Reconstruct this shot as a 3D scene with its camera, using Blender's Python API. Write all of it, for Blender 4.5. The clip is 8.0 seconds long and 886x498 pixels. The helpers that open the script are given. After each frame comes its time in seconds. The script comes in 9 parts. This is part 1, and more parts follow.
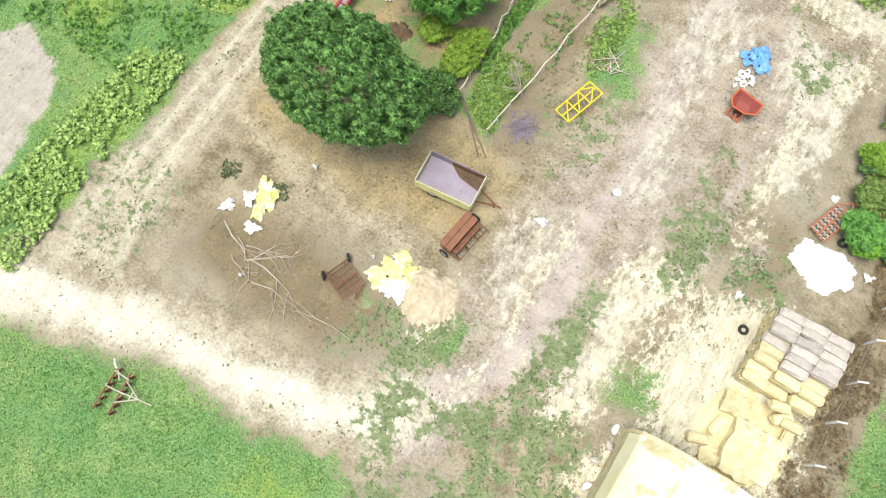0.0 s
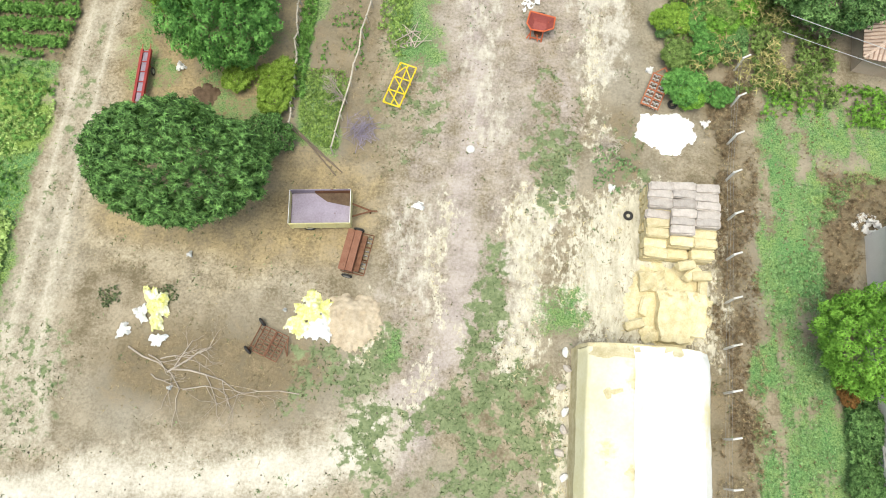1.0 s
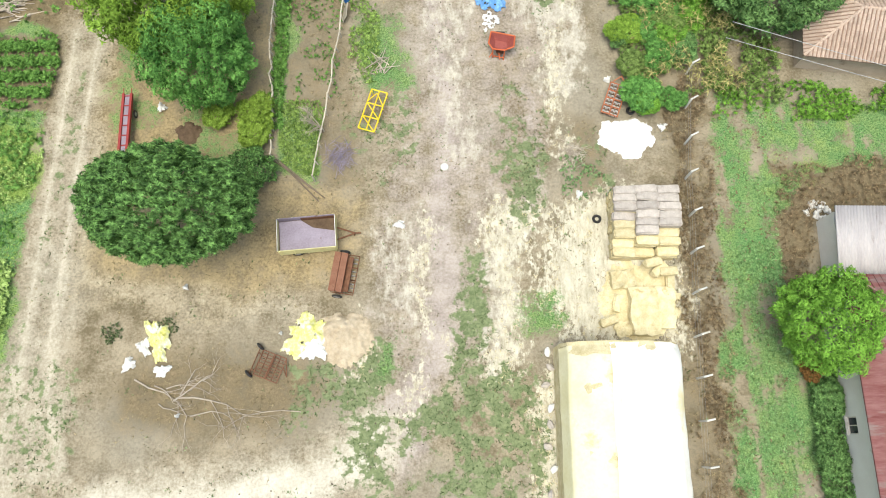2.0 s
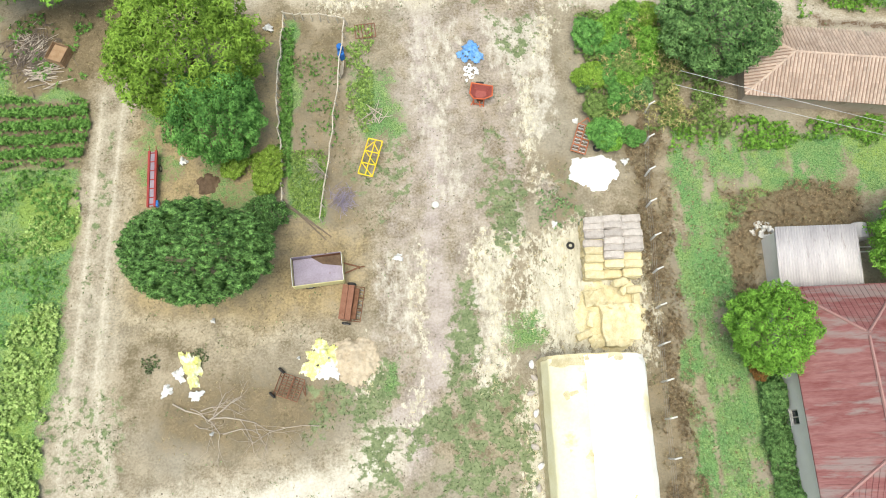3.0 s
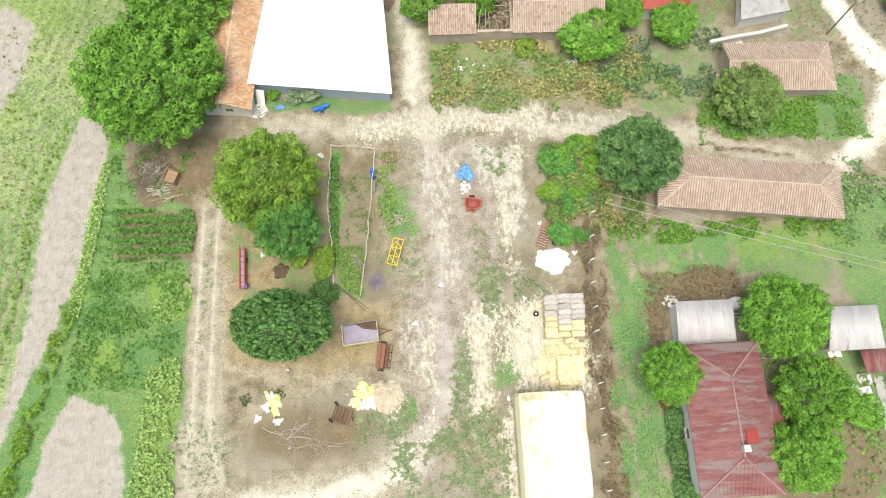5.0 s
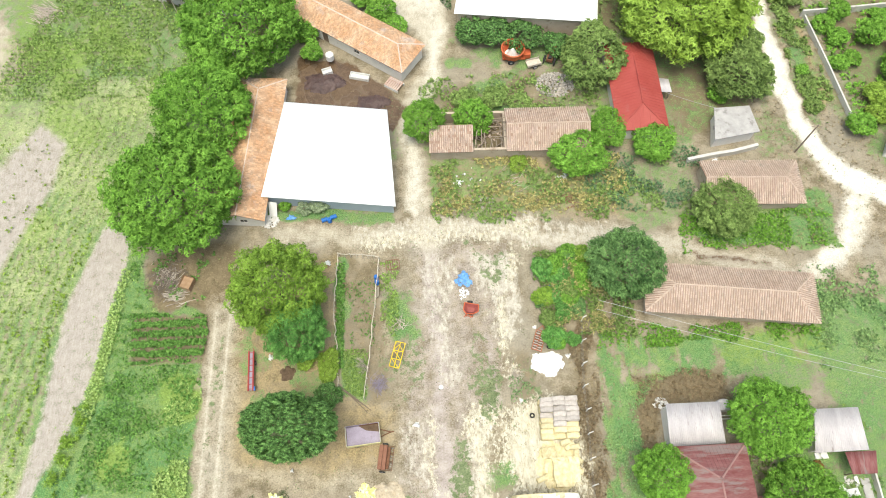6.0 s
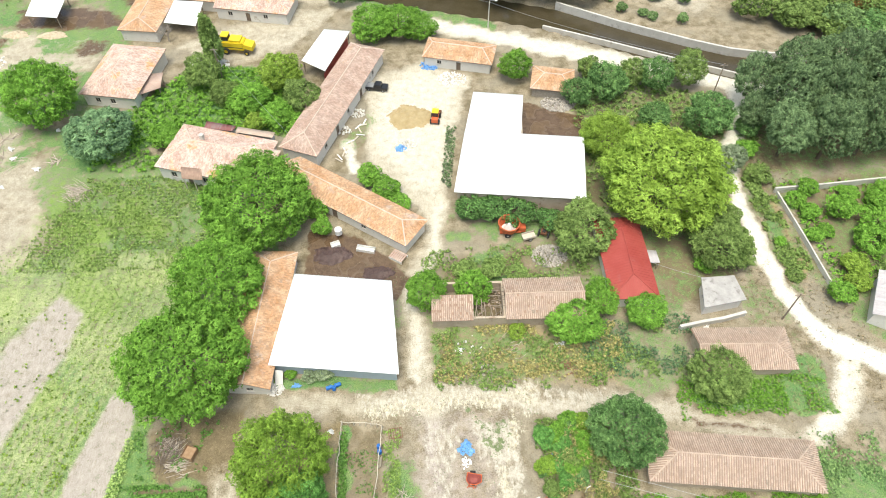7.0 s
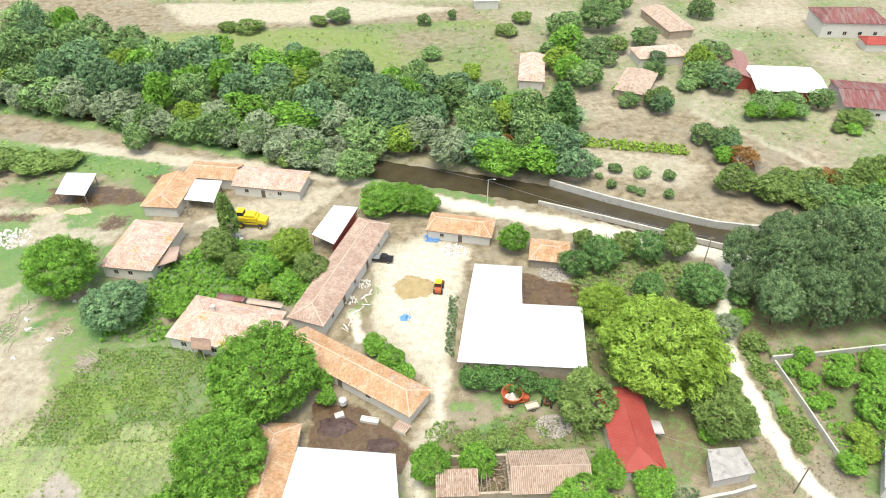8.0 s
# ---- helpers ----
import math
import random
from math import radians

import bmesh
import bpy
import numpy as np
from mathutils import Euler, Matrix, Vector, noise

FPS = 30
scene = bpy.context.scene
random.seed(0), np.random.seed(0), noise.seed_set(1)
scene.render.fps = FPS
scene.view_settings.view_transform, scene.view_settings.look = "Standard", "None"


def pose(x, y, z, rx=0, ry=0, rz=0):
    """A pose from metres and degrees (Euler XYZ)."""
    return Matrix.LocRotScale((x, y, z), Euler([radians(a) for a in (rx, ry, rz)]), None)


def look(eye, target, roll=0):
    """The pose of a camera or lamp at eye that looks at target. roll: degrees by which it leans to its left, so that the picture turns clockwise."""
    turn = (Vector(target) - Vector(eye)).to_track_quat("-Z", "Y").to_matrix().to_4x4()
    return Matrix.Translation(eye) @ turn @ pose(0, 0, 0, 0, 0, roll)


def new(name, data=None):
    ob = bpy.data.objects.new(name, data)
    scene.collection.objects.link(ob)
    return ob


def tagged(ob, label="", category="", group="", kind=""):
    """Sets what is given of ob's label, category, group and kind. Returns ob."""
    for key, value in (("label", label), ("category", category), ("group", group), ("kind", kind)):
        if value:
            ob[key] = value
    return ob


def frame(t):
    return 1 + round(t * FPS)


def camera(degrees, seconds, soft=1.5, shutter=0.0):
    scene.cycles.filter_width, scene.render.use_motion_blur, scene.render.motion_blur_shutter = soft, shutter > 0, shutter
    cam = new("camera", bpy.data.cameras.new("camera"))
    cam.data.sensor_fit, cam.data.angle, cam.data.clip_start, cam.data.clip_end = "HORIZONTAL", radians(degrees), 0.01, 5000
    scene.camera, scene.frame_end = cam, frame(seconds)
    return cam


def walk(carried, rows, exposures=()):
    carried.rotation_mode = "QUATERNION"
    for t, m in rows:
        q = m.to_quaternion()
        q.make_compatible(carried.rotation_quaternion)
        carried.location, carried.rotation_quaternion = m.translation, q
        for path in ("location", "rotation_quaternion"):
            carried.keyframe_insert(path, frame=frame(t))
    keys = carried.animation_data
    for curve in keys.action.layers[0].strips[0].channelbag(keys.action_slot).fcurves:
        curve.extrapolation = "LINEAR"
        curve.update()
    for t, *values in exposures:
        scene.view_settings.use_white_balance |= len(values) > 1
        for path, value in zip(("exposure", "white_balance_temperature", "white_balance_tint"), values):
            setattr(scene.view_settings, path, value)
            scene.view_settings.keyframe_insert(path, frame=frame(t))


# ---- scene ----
cam = camera(66.1, 8.0, 1.0)
PATH = [
    (0, (0.287, -0.340, 42.275), (-0.0505, 0.1573, 40.3671), -1.80),
    (0.5, (0.421, 0.045, 42.993), (0.2829, 0.5971, 41.0759), -1.38),
    (1, (0.524, 0.378, 43.832), (0.4664, 0.9243, 41.9086), -1.10),
    (1.5, (0.599, 0.658, 44.904), (0.5696, 1.1972, 42.9780), -1.14),
    (2.8, (0.654, 1.159, 52.209), (0.6676, 1.6940, 50.2821), -0.22),
    (3, (0.644, 1.208, 54.079), (0.6566, 1.7465, 52.1526), -0.77),
    (3.5, (0.601, 1.299, 59.790), (0.6130, 1.8436, 57.8654), -0.87),
    (4, (0.528, 1.347, 66.064), (0.5426, 1.8995, 64.1418), -0.74),
    (5.3, (0.201, 1.281, 81.820), (0.2159, 1.8602, 79.9056), -1.09),
    (5.5, (0.133, 1.248, 82.852), (0.1550, 1.8626, 80.9493), -0.43),
    (6, (-0.056, 1.140, 84.543), (-0.0210, 1.9586, 82.7183), -0.09),
    (6.5, (-0.275, 0.996, 86.456), (-0.2282, 2.0256, 84.7417), -0.06),
    (7, (-0.523, 0.819, 88.555), (-0.4660, 2.0281, 86.9623), -0.10),
    (7.5, (-0.799, 0.611, 90.689), (-0.7335, 1.9975, 89.2492), -0.16),
    (8, (-1.105, 0.372, 92.603), (-1.0314, 1.9087, 91.3245), -0.24),
]
walk(cam, [(t, look(eye, target, roll)) for t, eye, target, roll in PATH], [(0, 0.58, 6500, 0), (0.8, 0.43, 6500, 0), (3.5, 0.47, 6500, 0), (6, 0.55, 6550, 0), (8, 0.64, 6600, 0)])

# ---- light: a bright, hazy, overcast noon ----
SUN_ELEV, SUN_AZ = 77.0, 200.0
world = bpy.data.worlds.new("sky")
scene.world = world
world.use_nodes = True
wn = world.node_tree.nodes
sky = wn.new("ShaderNodeTexSky")
sky.sky_type, sky.sun_disc = "NISHITA", False
sky.sun_elevation, sky.sun_rotation = radians(SUN_ELEV), radians(SUN_AZ)
sky.air_density, sky.dust_density, sky.ozone_density = 1.0, 6.0, 1.0
world.node_tree.links.new(sky.outputs[0], wn["Background"].inputs[0])
wn["Background"].inputs[1].default_value = 0.15
sun = new("sun", bpy.data.lights.new("sun", "SUN"))
sun.data.energy, sun.data.angle, sun.data.color = 1.4, radians(34), (1.0, 0.97, 0.93)
_a = radians(SUN_AZ)
_d = Vector((math.sin(_a) * math.cos(radians(SUN_ELEV)), math.cos(_a) * math.cos(radians(SUN_ELEV)), math.sin(radians(SUN_ELEV))))
sun.matrix_world = look(_d * 200, (0, 0, 0))

# ---- materials ----
MATS = {}


def nodes_of(name):
    m = bpy.data.materials.new(name)
    m.use_nodes = True
    MATS[name] = m
    return m, m.node_tree.nodes, m.node_tree.links, m.node_tree.nodes["Principled BSDF"]


def noise_node(n, l, vec, scale, detail=4.0, rough=0.55):
    t = n.new("ShaderNodeTexNoise")
    t.inputs["Scale"].default_value, t.inputs["Detail"].default_value, t.inputs["Roughness"].default_value = scale, detail, rough
    l.new(vec, t.inputs["Vector"])
    return t.outputs["Fac"]


def maths(n, l, op, a, b, clamp=False):
    m = n.new("ShaderNodeMath")
    m.operation, m.use_clamp = op, clamp
    for i, v in enumerate((a, b)):
        if isinstance(v, (int, float)):
            m.inputs[i].default_value = v
        else:
            l.new(v, m.inputs[i])
    return m.outputs[0]


def mixed(n, l, fac, a, b):
    m = n.new("ShaderNodeMix")
    m.data_type = "RGBA"
    if isinstance(fac, (int, float)):
        m.inputs["Factor"].default_value = fac
    else:
        l.new(fac, m.inputs["Factor"])
    for key, v in (("A", a), ("B", b)):
        sock = [s for s in m.inputs if s.name == key and s.type == "RGBA"][0]
        if isinstance(v, tuple):
            sock.default_value = (*v, 1)
        else:
            l.new(v, sock)
    return [s for s in m.outputs if s.type == "RGBA"][0]


def ramp(n, l, fac, lo, hi):
    m = n.new("ShaderNodeMapRange")
    m.inputs["From Min"].default_value, m.inputs["From Max"].default_value = lo, hi
    l.new(fac, m.inputs["Value"])
    return m.outputs[0]


def mat(name, a, b, scale=1.5, fine=25.0, rough=0.8, bump=0.25, metal=0.0, island=0.0, rand=0.0, stain=None, stain_scale=0.8, stain_at=0.58, spec=0.3, streak=None):
    """A surface with two base colours mingled at two scales, grain, and stains of a third colour."""
    m, n, l, bsdf = nodes_of(name)
    co = n.new("ShaderNodeTexCoord").outputs["Object"]
    if streak:
        mp = n.new("ShaderNodeMapping")
        mp.inputs["Scale"].default_value = (*streak, 1.0)
        l.new(co, mp.inputs["Vector"])
        co = mp.outputs[0]
    big, small = noise_node(n, l, co, scale), noise_node(n, l, co, fine, 3.0)
    fac = maths(n, l, "ADD", maths(n, l, "MULTIPLY", big, 0.65), maths(n, l, "MULTIPLY", small, 0.35))
    col = mixed(n, l, ramp(n, l, fac, 0.36, 0.64), a, b)
    if stain:
        s = noise_node(n, l, co, stain_scale, 6.0, 0.65)
        col = mixed(n, l, ramp(n, l, s, stain_at, stain_at + 0.1), col, stain)
    value = None
    if island:
        value = maths(n, l, "MULTIPLY", maths(n, l, "SUBTRACT", n.new("ShaderNodeNewGeometry").outputs["Random Per Island"], 0.5), island)
    if rand:
        r = maths(n, l, "MULTIPLY", maths(n, l, "SUBTRACT", n.new("ShaderNodeObjectInfo").outputs["Random"], 0.5), rand)
        value = r if value is None else maths(n, l, "ADD", value, r)
    if value is not None:
        hsv = n.new("ShaderNodeHueSaturation")
        l.new(maths(n, l, "ADD", value, 1.0), hsv.inputs["Value"])
        l.new(col, hsv.inputs["Color"])
        col = hsv.outputs[0]
    l.new(col, bsdf.inputs["Base Color"])
    bsdf.inputs["Roughness"].default_value, bsdf.inputs["Metallic"].default_value = rough, metal
    bsdf.inputs["Specular IOR Level"].default_value = spec
    if bump:
        b_ = n.new("ShaderNodeBump")
        b_.inputs["Strength"].default_value, b_.inputs["Distance"].default_value = bump, 0.03
        l.new(fac, b_.inputs["Height"])
        l.new(b_.outputs[0], bsdf.inputs["Normal"])
    return m


def leaf_mat(name, a, b, island=0.5, rand=0.25, gloss=0.3, scale=3.2, fine=13.0):
    # first colour lowered so that shade inside the foliage is partly painted in
    m = mat(name, tuple(0.84 * c for c in a), b, scale, fine, 0.5, 0.0, island=island, rand=rand, spec=gloss * 0.25)
    n, l = m.node_tree.nodes, m.node_tree.links
    bsdf, out = n["Principled BSDF"], n["Material Output"]
    tr, mx = n.new("ShaderNodeBsdfTranslucent"), n.new("ShaderNodeMixShader")
    l.new(bsdf.inputs["Base Color"].links[0].from_socket, tr.inputs["Color"])
    mx.inputs[0].default_value = 0.10
    l.new(bsdf.outputs[0], mx.inputs[1])
    l.new(tr.outputs[0], mx.inputs[2])
    l.new(mx.outputs[0], out.inputs["Surface"])
    return m


M_BARREL = mat("barrel_tile", (0.40, 0.30, 0.235), (0.55, 0.435, 0.36), 0.5, 9, 0.85, 0.3, island=0.26, stain=(0.31, 0.26, 0.21), stain_scale=0.5, stain_at=0.58)
M_PINK = mat("faded_tile", (0.47, 0.30, 0.235), (0.68, 0.56, 0.50), 0.5, 6, 0.85, 0.3, island=0.42, stain=(0.58, 0.33, 0.16), stain_scale=0.25, stain_at=0.55)
M_BROWNTILE = mat("brown_tile", (0.37, 0.25, 0.195), (0.52, 0.40, 0.34), 0.4, 6, 0.85, 0.3, island=0.40, stain=(0.47, 0.31, 0.20), stain_scale=0.25, stain_at=0.62)
M_ORANGE = mat("orange_tile", (0.46, 0.25, 0.125), (0.59, 0.42, 0.29), 0.45, 6, 0.85, 0.3, island=0.42, stain=(0.50, 0.39, 0.32), stain_scale=0.3, stain_at=0.56)
M_MORTAR = mat("ridge_mortar", (0.60, 0.46, 0.37), (0.70, 0.60, 0.52), 2, 15, 0.9, 0.3, island=0.25)
M_RIDGE = mat("ridge_tile", (0.48, 0.36, 0.28), (0.62, 0.49, 0.40), 1.2, 12, 0.9, 0.3, island=0.3)
M_DECK = mat("roof_deck", (0.30, 0.20, 0.15), (0.37, 0.26, 0.20), 2, 20, 0.9, 0.2)
M_WHITESHEET = mat("white_sheet", (0.84, 0.85, 0.86), (0.88, 0.89, 0.90), 0.15, 2, 0.75, 0.05, stain=(0.80, 0.81, 0.82), stain_scale=0.3, stain_at=0.62)
M_GREYSHEET = mat("fibre_sheet", (0.44, 0.41, 0.42), (0.58, 0.55, 0.55), 0.6, 8, 0.85, 0.2, stain=(0.33, 0.29, 0.28), stain_scale=0.9, stain_at=0.60, streak=(2.5, 0.5))
M_REDSHEET = mat("red_sheet", (0.33, 0.058, 0.048), (0.39, 0.085, 0.07), 0.3, 6, 0.6, 0.1, stain=(0.33, 0.11, 0.095), stain_scale=0.4)
M_MAROON = mat("maroon_sheet", (0.175, 0.050, 0.048), (0.28, 0.135, 0.13), 0.5, 3, 0.7, 0.15, stain=(0.25, 0.185, 0.175), stain_scale=0.35, stain_at=0.50, streak=(3.2, 0.45))
M_MAROONRIDGE = mat("maroon_ridge", (0.31, 0.17, 0.155), (0.37, 0.22, 0.20), 1, 8, 0.7, 0.1)
M_BLUEGREY = mat("blue_grey_sheet", (0.36, 0.42, 0.50), (0.42, 0.48, 0.55), 0.5, 6, 0.6, 0.1)
M_PLASTER = mat("white_plaster", (0.66, 0.63, 0.58), (0.74, 0.72, 0.68), 0.7, 14, 0.9, 0.25, stain=(0.48, 0.43, 0.36), stain_scale=0.7, stain_at=0.6)
M_MUDWALL = mat("mud_plaster", (0.42, 0.34, 0.26), (0.52, 0.44, 0.35), 0.8, 14, 0.95, 0.4, stain=(0.30, 0.23, 0.17), stain_scale=0.6)
M_STONEWALL = mat("rubble_stone", (0.34, 0.30, 0.25), (0.46, 0.42, 0.36), 2.5, 12, 0.95, 0.6, island=0.4)
M_CONCRETE = mat("concrete", (0.50, 0.48, 0.44), (0.60, 0.58, 0.54), 0.8, 18, 0.9, 0.25, stain=(0.40, 0.37, 0.33), stain_scale=0.7)
M_SLAB = mat("weathered_slab", (0.33, 0.315, 0.30), (0.46, 0.44, 0.42), 0.9, 14, 0.95, 0.3, stain=(0.25, 0.235, 0.22), stain_scale=0.8, stain_at=0.55)
M_WOOD = mat("weathered_wood", (0.24, 0.19, 0.14), (0.36, 0.30, 0.24), 2, 30, 0.85, 0.3, rand=0.3)
M_PALEWOOD = mat("bleached_wood", (0.46, 0.40, 0.32), (0.58, 0.52, 0.44), 2, 30, 0.85, 0.3, rand=0.2)
M_BARK = mat("bark", (0.11, 0.085, 0.06), (0.17, 0.135, 0.10), 3, 18, 0.95, 0.6)
M_GLASS = mat("window_glass", (0.03, 0.035, 0.04), (0.05, 0.055, 0.06), 1, 5, 0.08, 0.0, spec=0.6)
M_FRAME = mat("window_paint", (0.45, 0.40, 0.34), (0.55, 0.50, 0.44), 3, 20, 0.6, 0.1)
M_DOOR = mat("door_paint", (0.16, 0.12, 0.09), (0.22, 0.17, 0.13), 2, 20, 0.7, 0.2)

M_LEAF = leaf_mat("leaf_green", (0.078, 0.185, 0.022), (0.27, 0.51, 0.080), 0.45, 0.25)
M_LEAFB = leaf_mat("leaf_bright", (0.125, 0.205, 0.022), (0.35, 0.51, 0.090), 0.5)
# near-black first tone paints the shaded gaps between leaf clumps, pale second the tips
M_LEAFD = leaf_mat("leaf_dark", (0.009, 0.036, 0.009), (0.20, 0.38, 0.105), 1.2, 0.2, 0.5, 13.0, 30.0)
M_LEAFG = leaf_mat("leaf_grey", (0.120, 0.170, 0.090), (0.42, 0.51, 0.31), 0.4, 0.35)
M_LEAFO = leaf_mat("leaf_olive", (0.078, 0.130, 0.030), (0.29, 0.41, 0.120), 0.5)
# next two: far-wood greens, paled and blued to carry distance haze in their colour
M_LEAFF = leaf_mat("leaf_hazy", (0.066, 0.125, 0.046), (0.31, 0.47, 0.17), 0.5, 0.5)
M_LEAFH = leaf_mat("leaf_blue_green", (0.058, 0.118, 0.060), (0.25, 0.40, 0.19), 0.5, 0.5)
M_LEAFV = leaf_mat("leaf_deep", (0.038, 0.098, 0.028), (0.23, 0.40, 0.130), 0.7, 0.2)
M_LEAFW = leaf_mat("leaf_dull", (0.060, 0.108, 0.046), (0.27, 0.39, 0.18), 0.6, 0.3)
M_LEAFY = leaf_mat("leaf_yellow_green", (0.115, 0.210, 0.024), (0.34, 0.53, 0.085), 0.5, 0.2)
M_LEAFC = leaf_mat("leaf_cool_green", (0.055, 0.160, 0.034), (0.22, 0.46, 0.110), 0.5, 0.2)
M_LEAFR = leaf_mat("leaf_rust", (0.187, 0.086, 0.029), (0.32, 0.18, 0.06))
M_GRASS = leaf_mat("grass_blade", (0.12, 0.21, 0.044), (0.34, 0.475, 0.13), 0.8)
M_GRASSG = leaf_mat("grass_cool", (0.12, 0.225, 0.075), (0.30, 0.45, 0.20), 0.8)
M_DRY = leaf_mat("dry_weed", (0.187, 0.148, 0.083), (0.45, 0.37, 0.22), 0.8)
M_STALK = leaf_mat("dry_stalk", (0.24, 0.22, 0.075), (0.52, 0.47, 0.20), 0.8)
M_CLOD = mat("dark_clod", (0.10, 0.085, 0.065), (0.20, 0.17, 0.13), 2, 20, 0.95, 0.4, island=0.5)
M_BEAN = leaf_mat("bean_leaf", (0.22, 0.36, 0.08), (0.47, 0.60, 0.22), 0.7)
M_WEED = leaf_mat("weed_leaf", (0.061, 0.094, 0.036), (0.19, 0.235, 0.115), 0.8)
M_RUSTWEED = leaf_mat("rust_weed", (0.122, 0.083, 0.043), (0.33, 0.25, 0.15), 0.9)
M_DULL = leaf_mat("dull_rosette", (0.108, 0.115, 0.061), (0.27, 0.25, 0.15), 0.7)
M_CROP = leaf_mat("crop_leaf", (0.06, 0.15, 0.03), (0.21, 0.39, 0.09), 0.7)
M_STRAW = mat("straw", (0.48, 0.40, 0.22), (0.70, 0.63, 0.42), 1.6, 14, 0.9, 0.8, island=0.35, rand=0.3, stain=(0.40, 0.31, 0.15), stain_scale=1.2, stain_at=0.60)
M_STRAWGREY = mat("weathered_straw", (0.36, 0.32, 0.285), (0.54, 0.49, 0.445), 2, 22, 0.95, 0.7, rand=0.35, stain=(0.36, 0.32, 0.29), stain_scale=1.4, stain_at=0.55)

# ---- machine and yard materials ----
M_RUST = mat("rusty_iron", (0.13, 0.060, 0.035), (0.24, 0.12, 0.07), 3, 25, 0.9, 0.4, 0.2, rand=0.2)
M_RUSTBROWN = mat("brown_painted_iron", (0.20, 0.085, 0.050), (0.28, 0.14, 0.09), 2, 20, 0.75, 0.3, 0.1, stain=(0.15, 0.07, 0.04), stain_scale=2)
M_RUSTORANGE = mat("faded_orange_iron", (0.36, 0.11, 0.05), (0.46, 0.19, 0.10), 2, 15, 0.8, 0.3)
M_RUBBER = mat("tyre_rubber", (0.025, 0.024, 0.024), (0.05, 0.048, 0.046), 3, 20, 0.85, 0.3)
M_TRAILIN = mat("worn_bed_steel", (0.25, 0.21, 0.26), (0.36, 0.32, 0.39), 0.6, 8, 0.6, 0.15, 0.2, stain=(0.13, 0.06, 0.03), stain_scale=0.9, stain_at=0.6)
M_TRAILOUT = mat("cream_panel_paint", (0.60, 0.55, 0.27), (0.70, 0.66, 0.36), 1.2, 12, 0.6, 0.15, stain=(0.36, 0.22, 0.12), stain_scale=1.5, stain_at=0.64)
M_WHITEPAINT = mat("chalky_white_paint", (0.66, 0.65, 0.62), (0.78, 0.77, 0.74), 1, 12, 0.6, 0.1, stain=(0.50, 0.44, 0.36), stain_scale=1.2)
M_YELLOW = mat("yellow_machine_paint", (0.72, 0.52, 0.02), (0.80, 0.62, 0.05), 1, 12, 0.5, 0.1, stain=(0.40, 0.24, 0.06), stain_scale=2, stain_at=0.68)
M_REDPAINT = mat("dark_red_paint", (0.26, 0.030, 0.030), (0.36, 0.055, 0.05), 1, 12, 0.55, 0.1, stain=(0.16, 0.05, 0.03), stain_scale=2, stain_at=0.62)
M_ORANGEPAINT = mat("orange_red_paint", (0.50, 0.10, 0.035), (0.58, 0.16, 0.07), 1, 12, 0.6, 0.15, stain=(0.30, 0.10, 0.05), stain_scale=1.8)
M_HOPPERIN = mat("worn_hopper_steel", (0.24, 0.06, 0.05), (0.33, 0.10, 0.085), 1, 12, 0.6, 0.15)
M_GREYMETAL = mat("grey_steel", (0.34, 0.35, 0.37), (0.46, 0.47, 0.49), 1.5, 15, 0.45, 0.1, 0.5)
M_BLUE = mat("blue_plastic", (0.02, 0.12, 0.42), (0.04, 0.20, 0.55), 1.5, 14, 0.4, 0.1)
M_BLUETARP = mat("blue_tarpaulin", (0.10, 0.28, 0.62), (0.22, 0.42, 0.72), 2, 10, 0.45, 0.5)
M_WHITEPLASTIC = mat("white_plastic_film", (0.78, 0.79, 0.78), (0.86, 0.86, 0.84), 1, 8, 0.35, 0.4, spec=0.5)
M_YELPLASTIC = mat("yellow_plastic_film", (0.66, 0.65, 0.16), (0.80, 0.79, 0.42), 2.2, 9, 0.35, 0.6, spec=0.5, stain=(0.84, 0.84, 0.70), stain_scale=1.3, stain_at=0.52)
M_LIME = mat("white_lime", (0.80, 0.80, 0.80), (0.88, 0.88, 0.87), 1.5, 18, 0.95, 0.4)
M_TARP = mat("bleached_tarpaulin", (0.80, 0.78, 0.72), (0.88, 0.87, 0.84), 0.35, 4, 0.5, 0.35, stain=(0.80, 0.72, 0.45), stain_scale=0.22, stain_at=0.60)
M_TARPYEL = mat("sun_yellowed_tarpaulin", (0.74, 0.68, 0.42), (0.83, 0.79, 0.58), 0.5, 5, 0.5, 0.35, stain=(0.64, 0.56, 0.32), stain_scale=0.5, stain_at=0.58)
M_SACK = mat("woven_white_sack", (0.68, 0.67, 0.64), (0.80, 0.79, 0.76), 2, 20, 0.8, 0.3)
M_SAND = mat("damp_sand", (0.34, 0.26, 0.13), (0.44, 0.35, 0.20), 1, 14, 0.95, 0.4)
M_STONE = mat("field_stone", (0.34, 0.31, 0.27), (0.50, 0.46, 0.41), 2, 12, 0.95, 0.4, island=0.4)
M_BLACKPAINT = mat("black_car_paint", (0.015, 0.015, 0.018), (0.03, 0.03, 0.033), 1, 10, 0.3, 0.0, spec=0.5)
M_TWIG = mat("bleached_twigs", (0.36, 0.30, 0.24), (0.52, 0.46, 0.39), 2, 25, 0.9, 0.3, island=0.4)
M_DEADWOOD = mat("dead_wood", (0.30, 0.26, 0.22), (0.44, 0.39, 0.34), 2, 20, 0.9, 0.3)
M_MANURE = mat("wet_manure", (0.060, 0.036, 0.034), (0.115, 0.075, 0.066), 0.9, 9, 0.6, 0.8, spec=0.4)
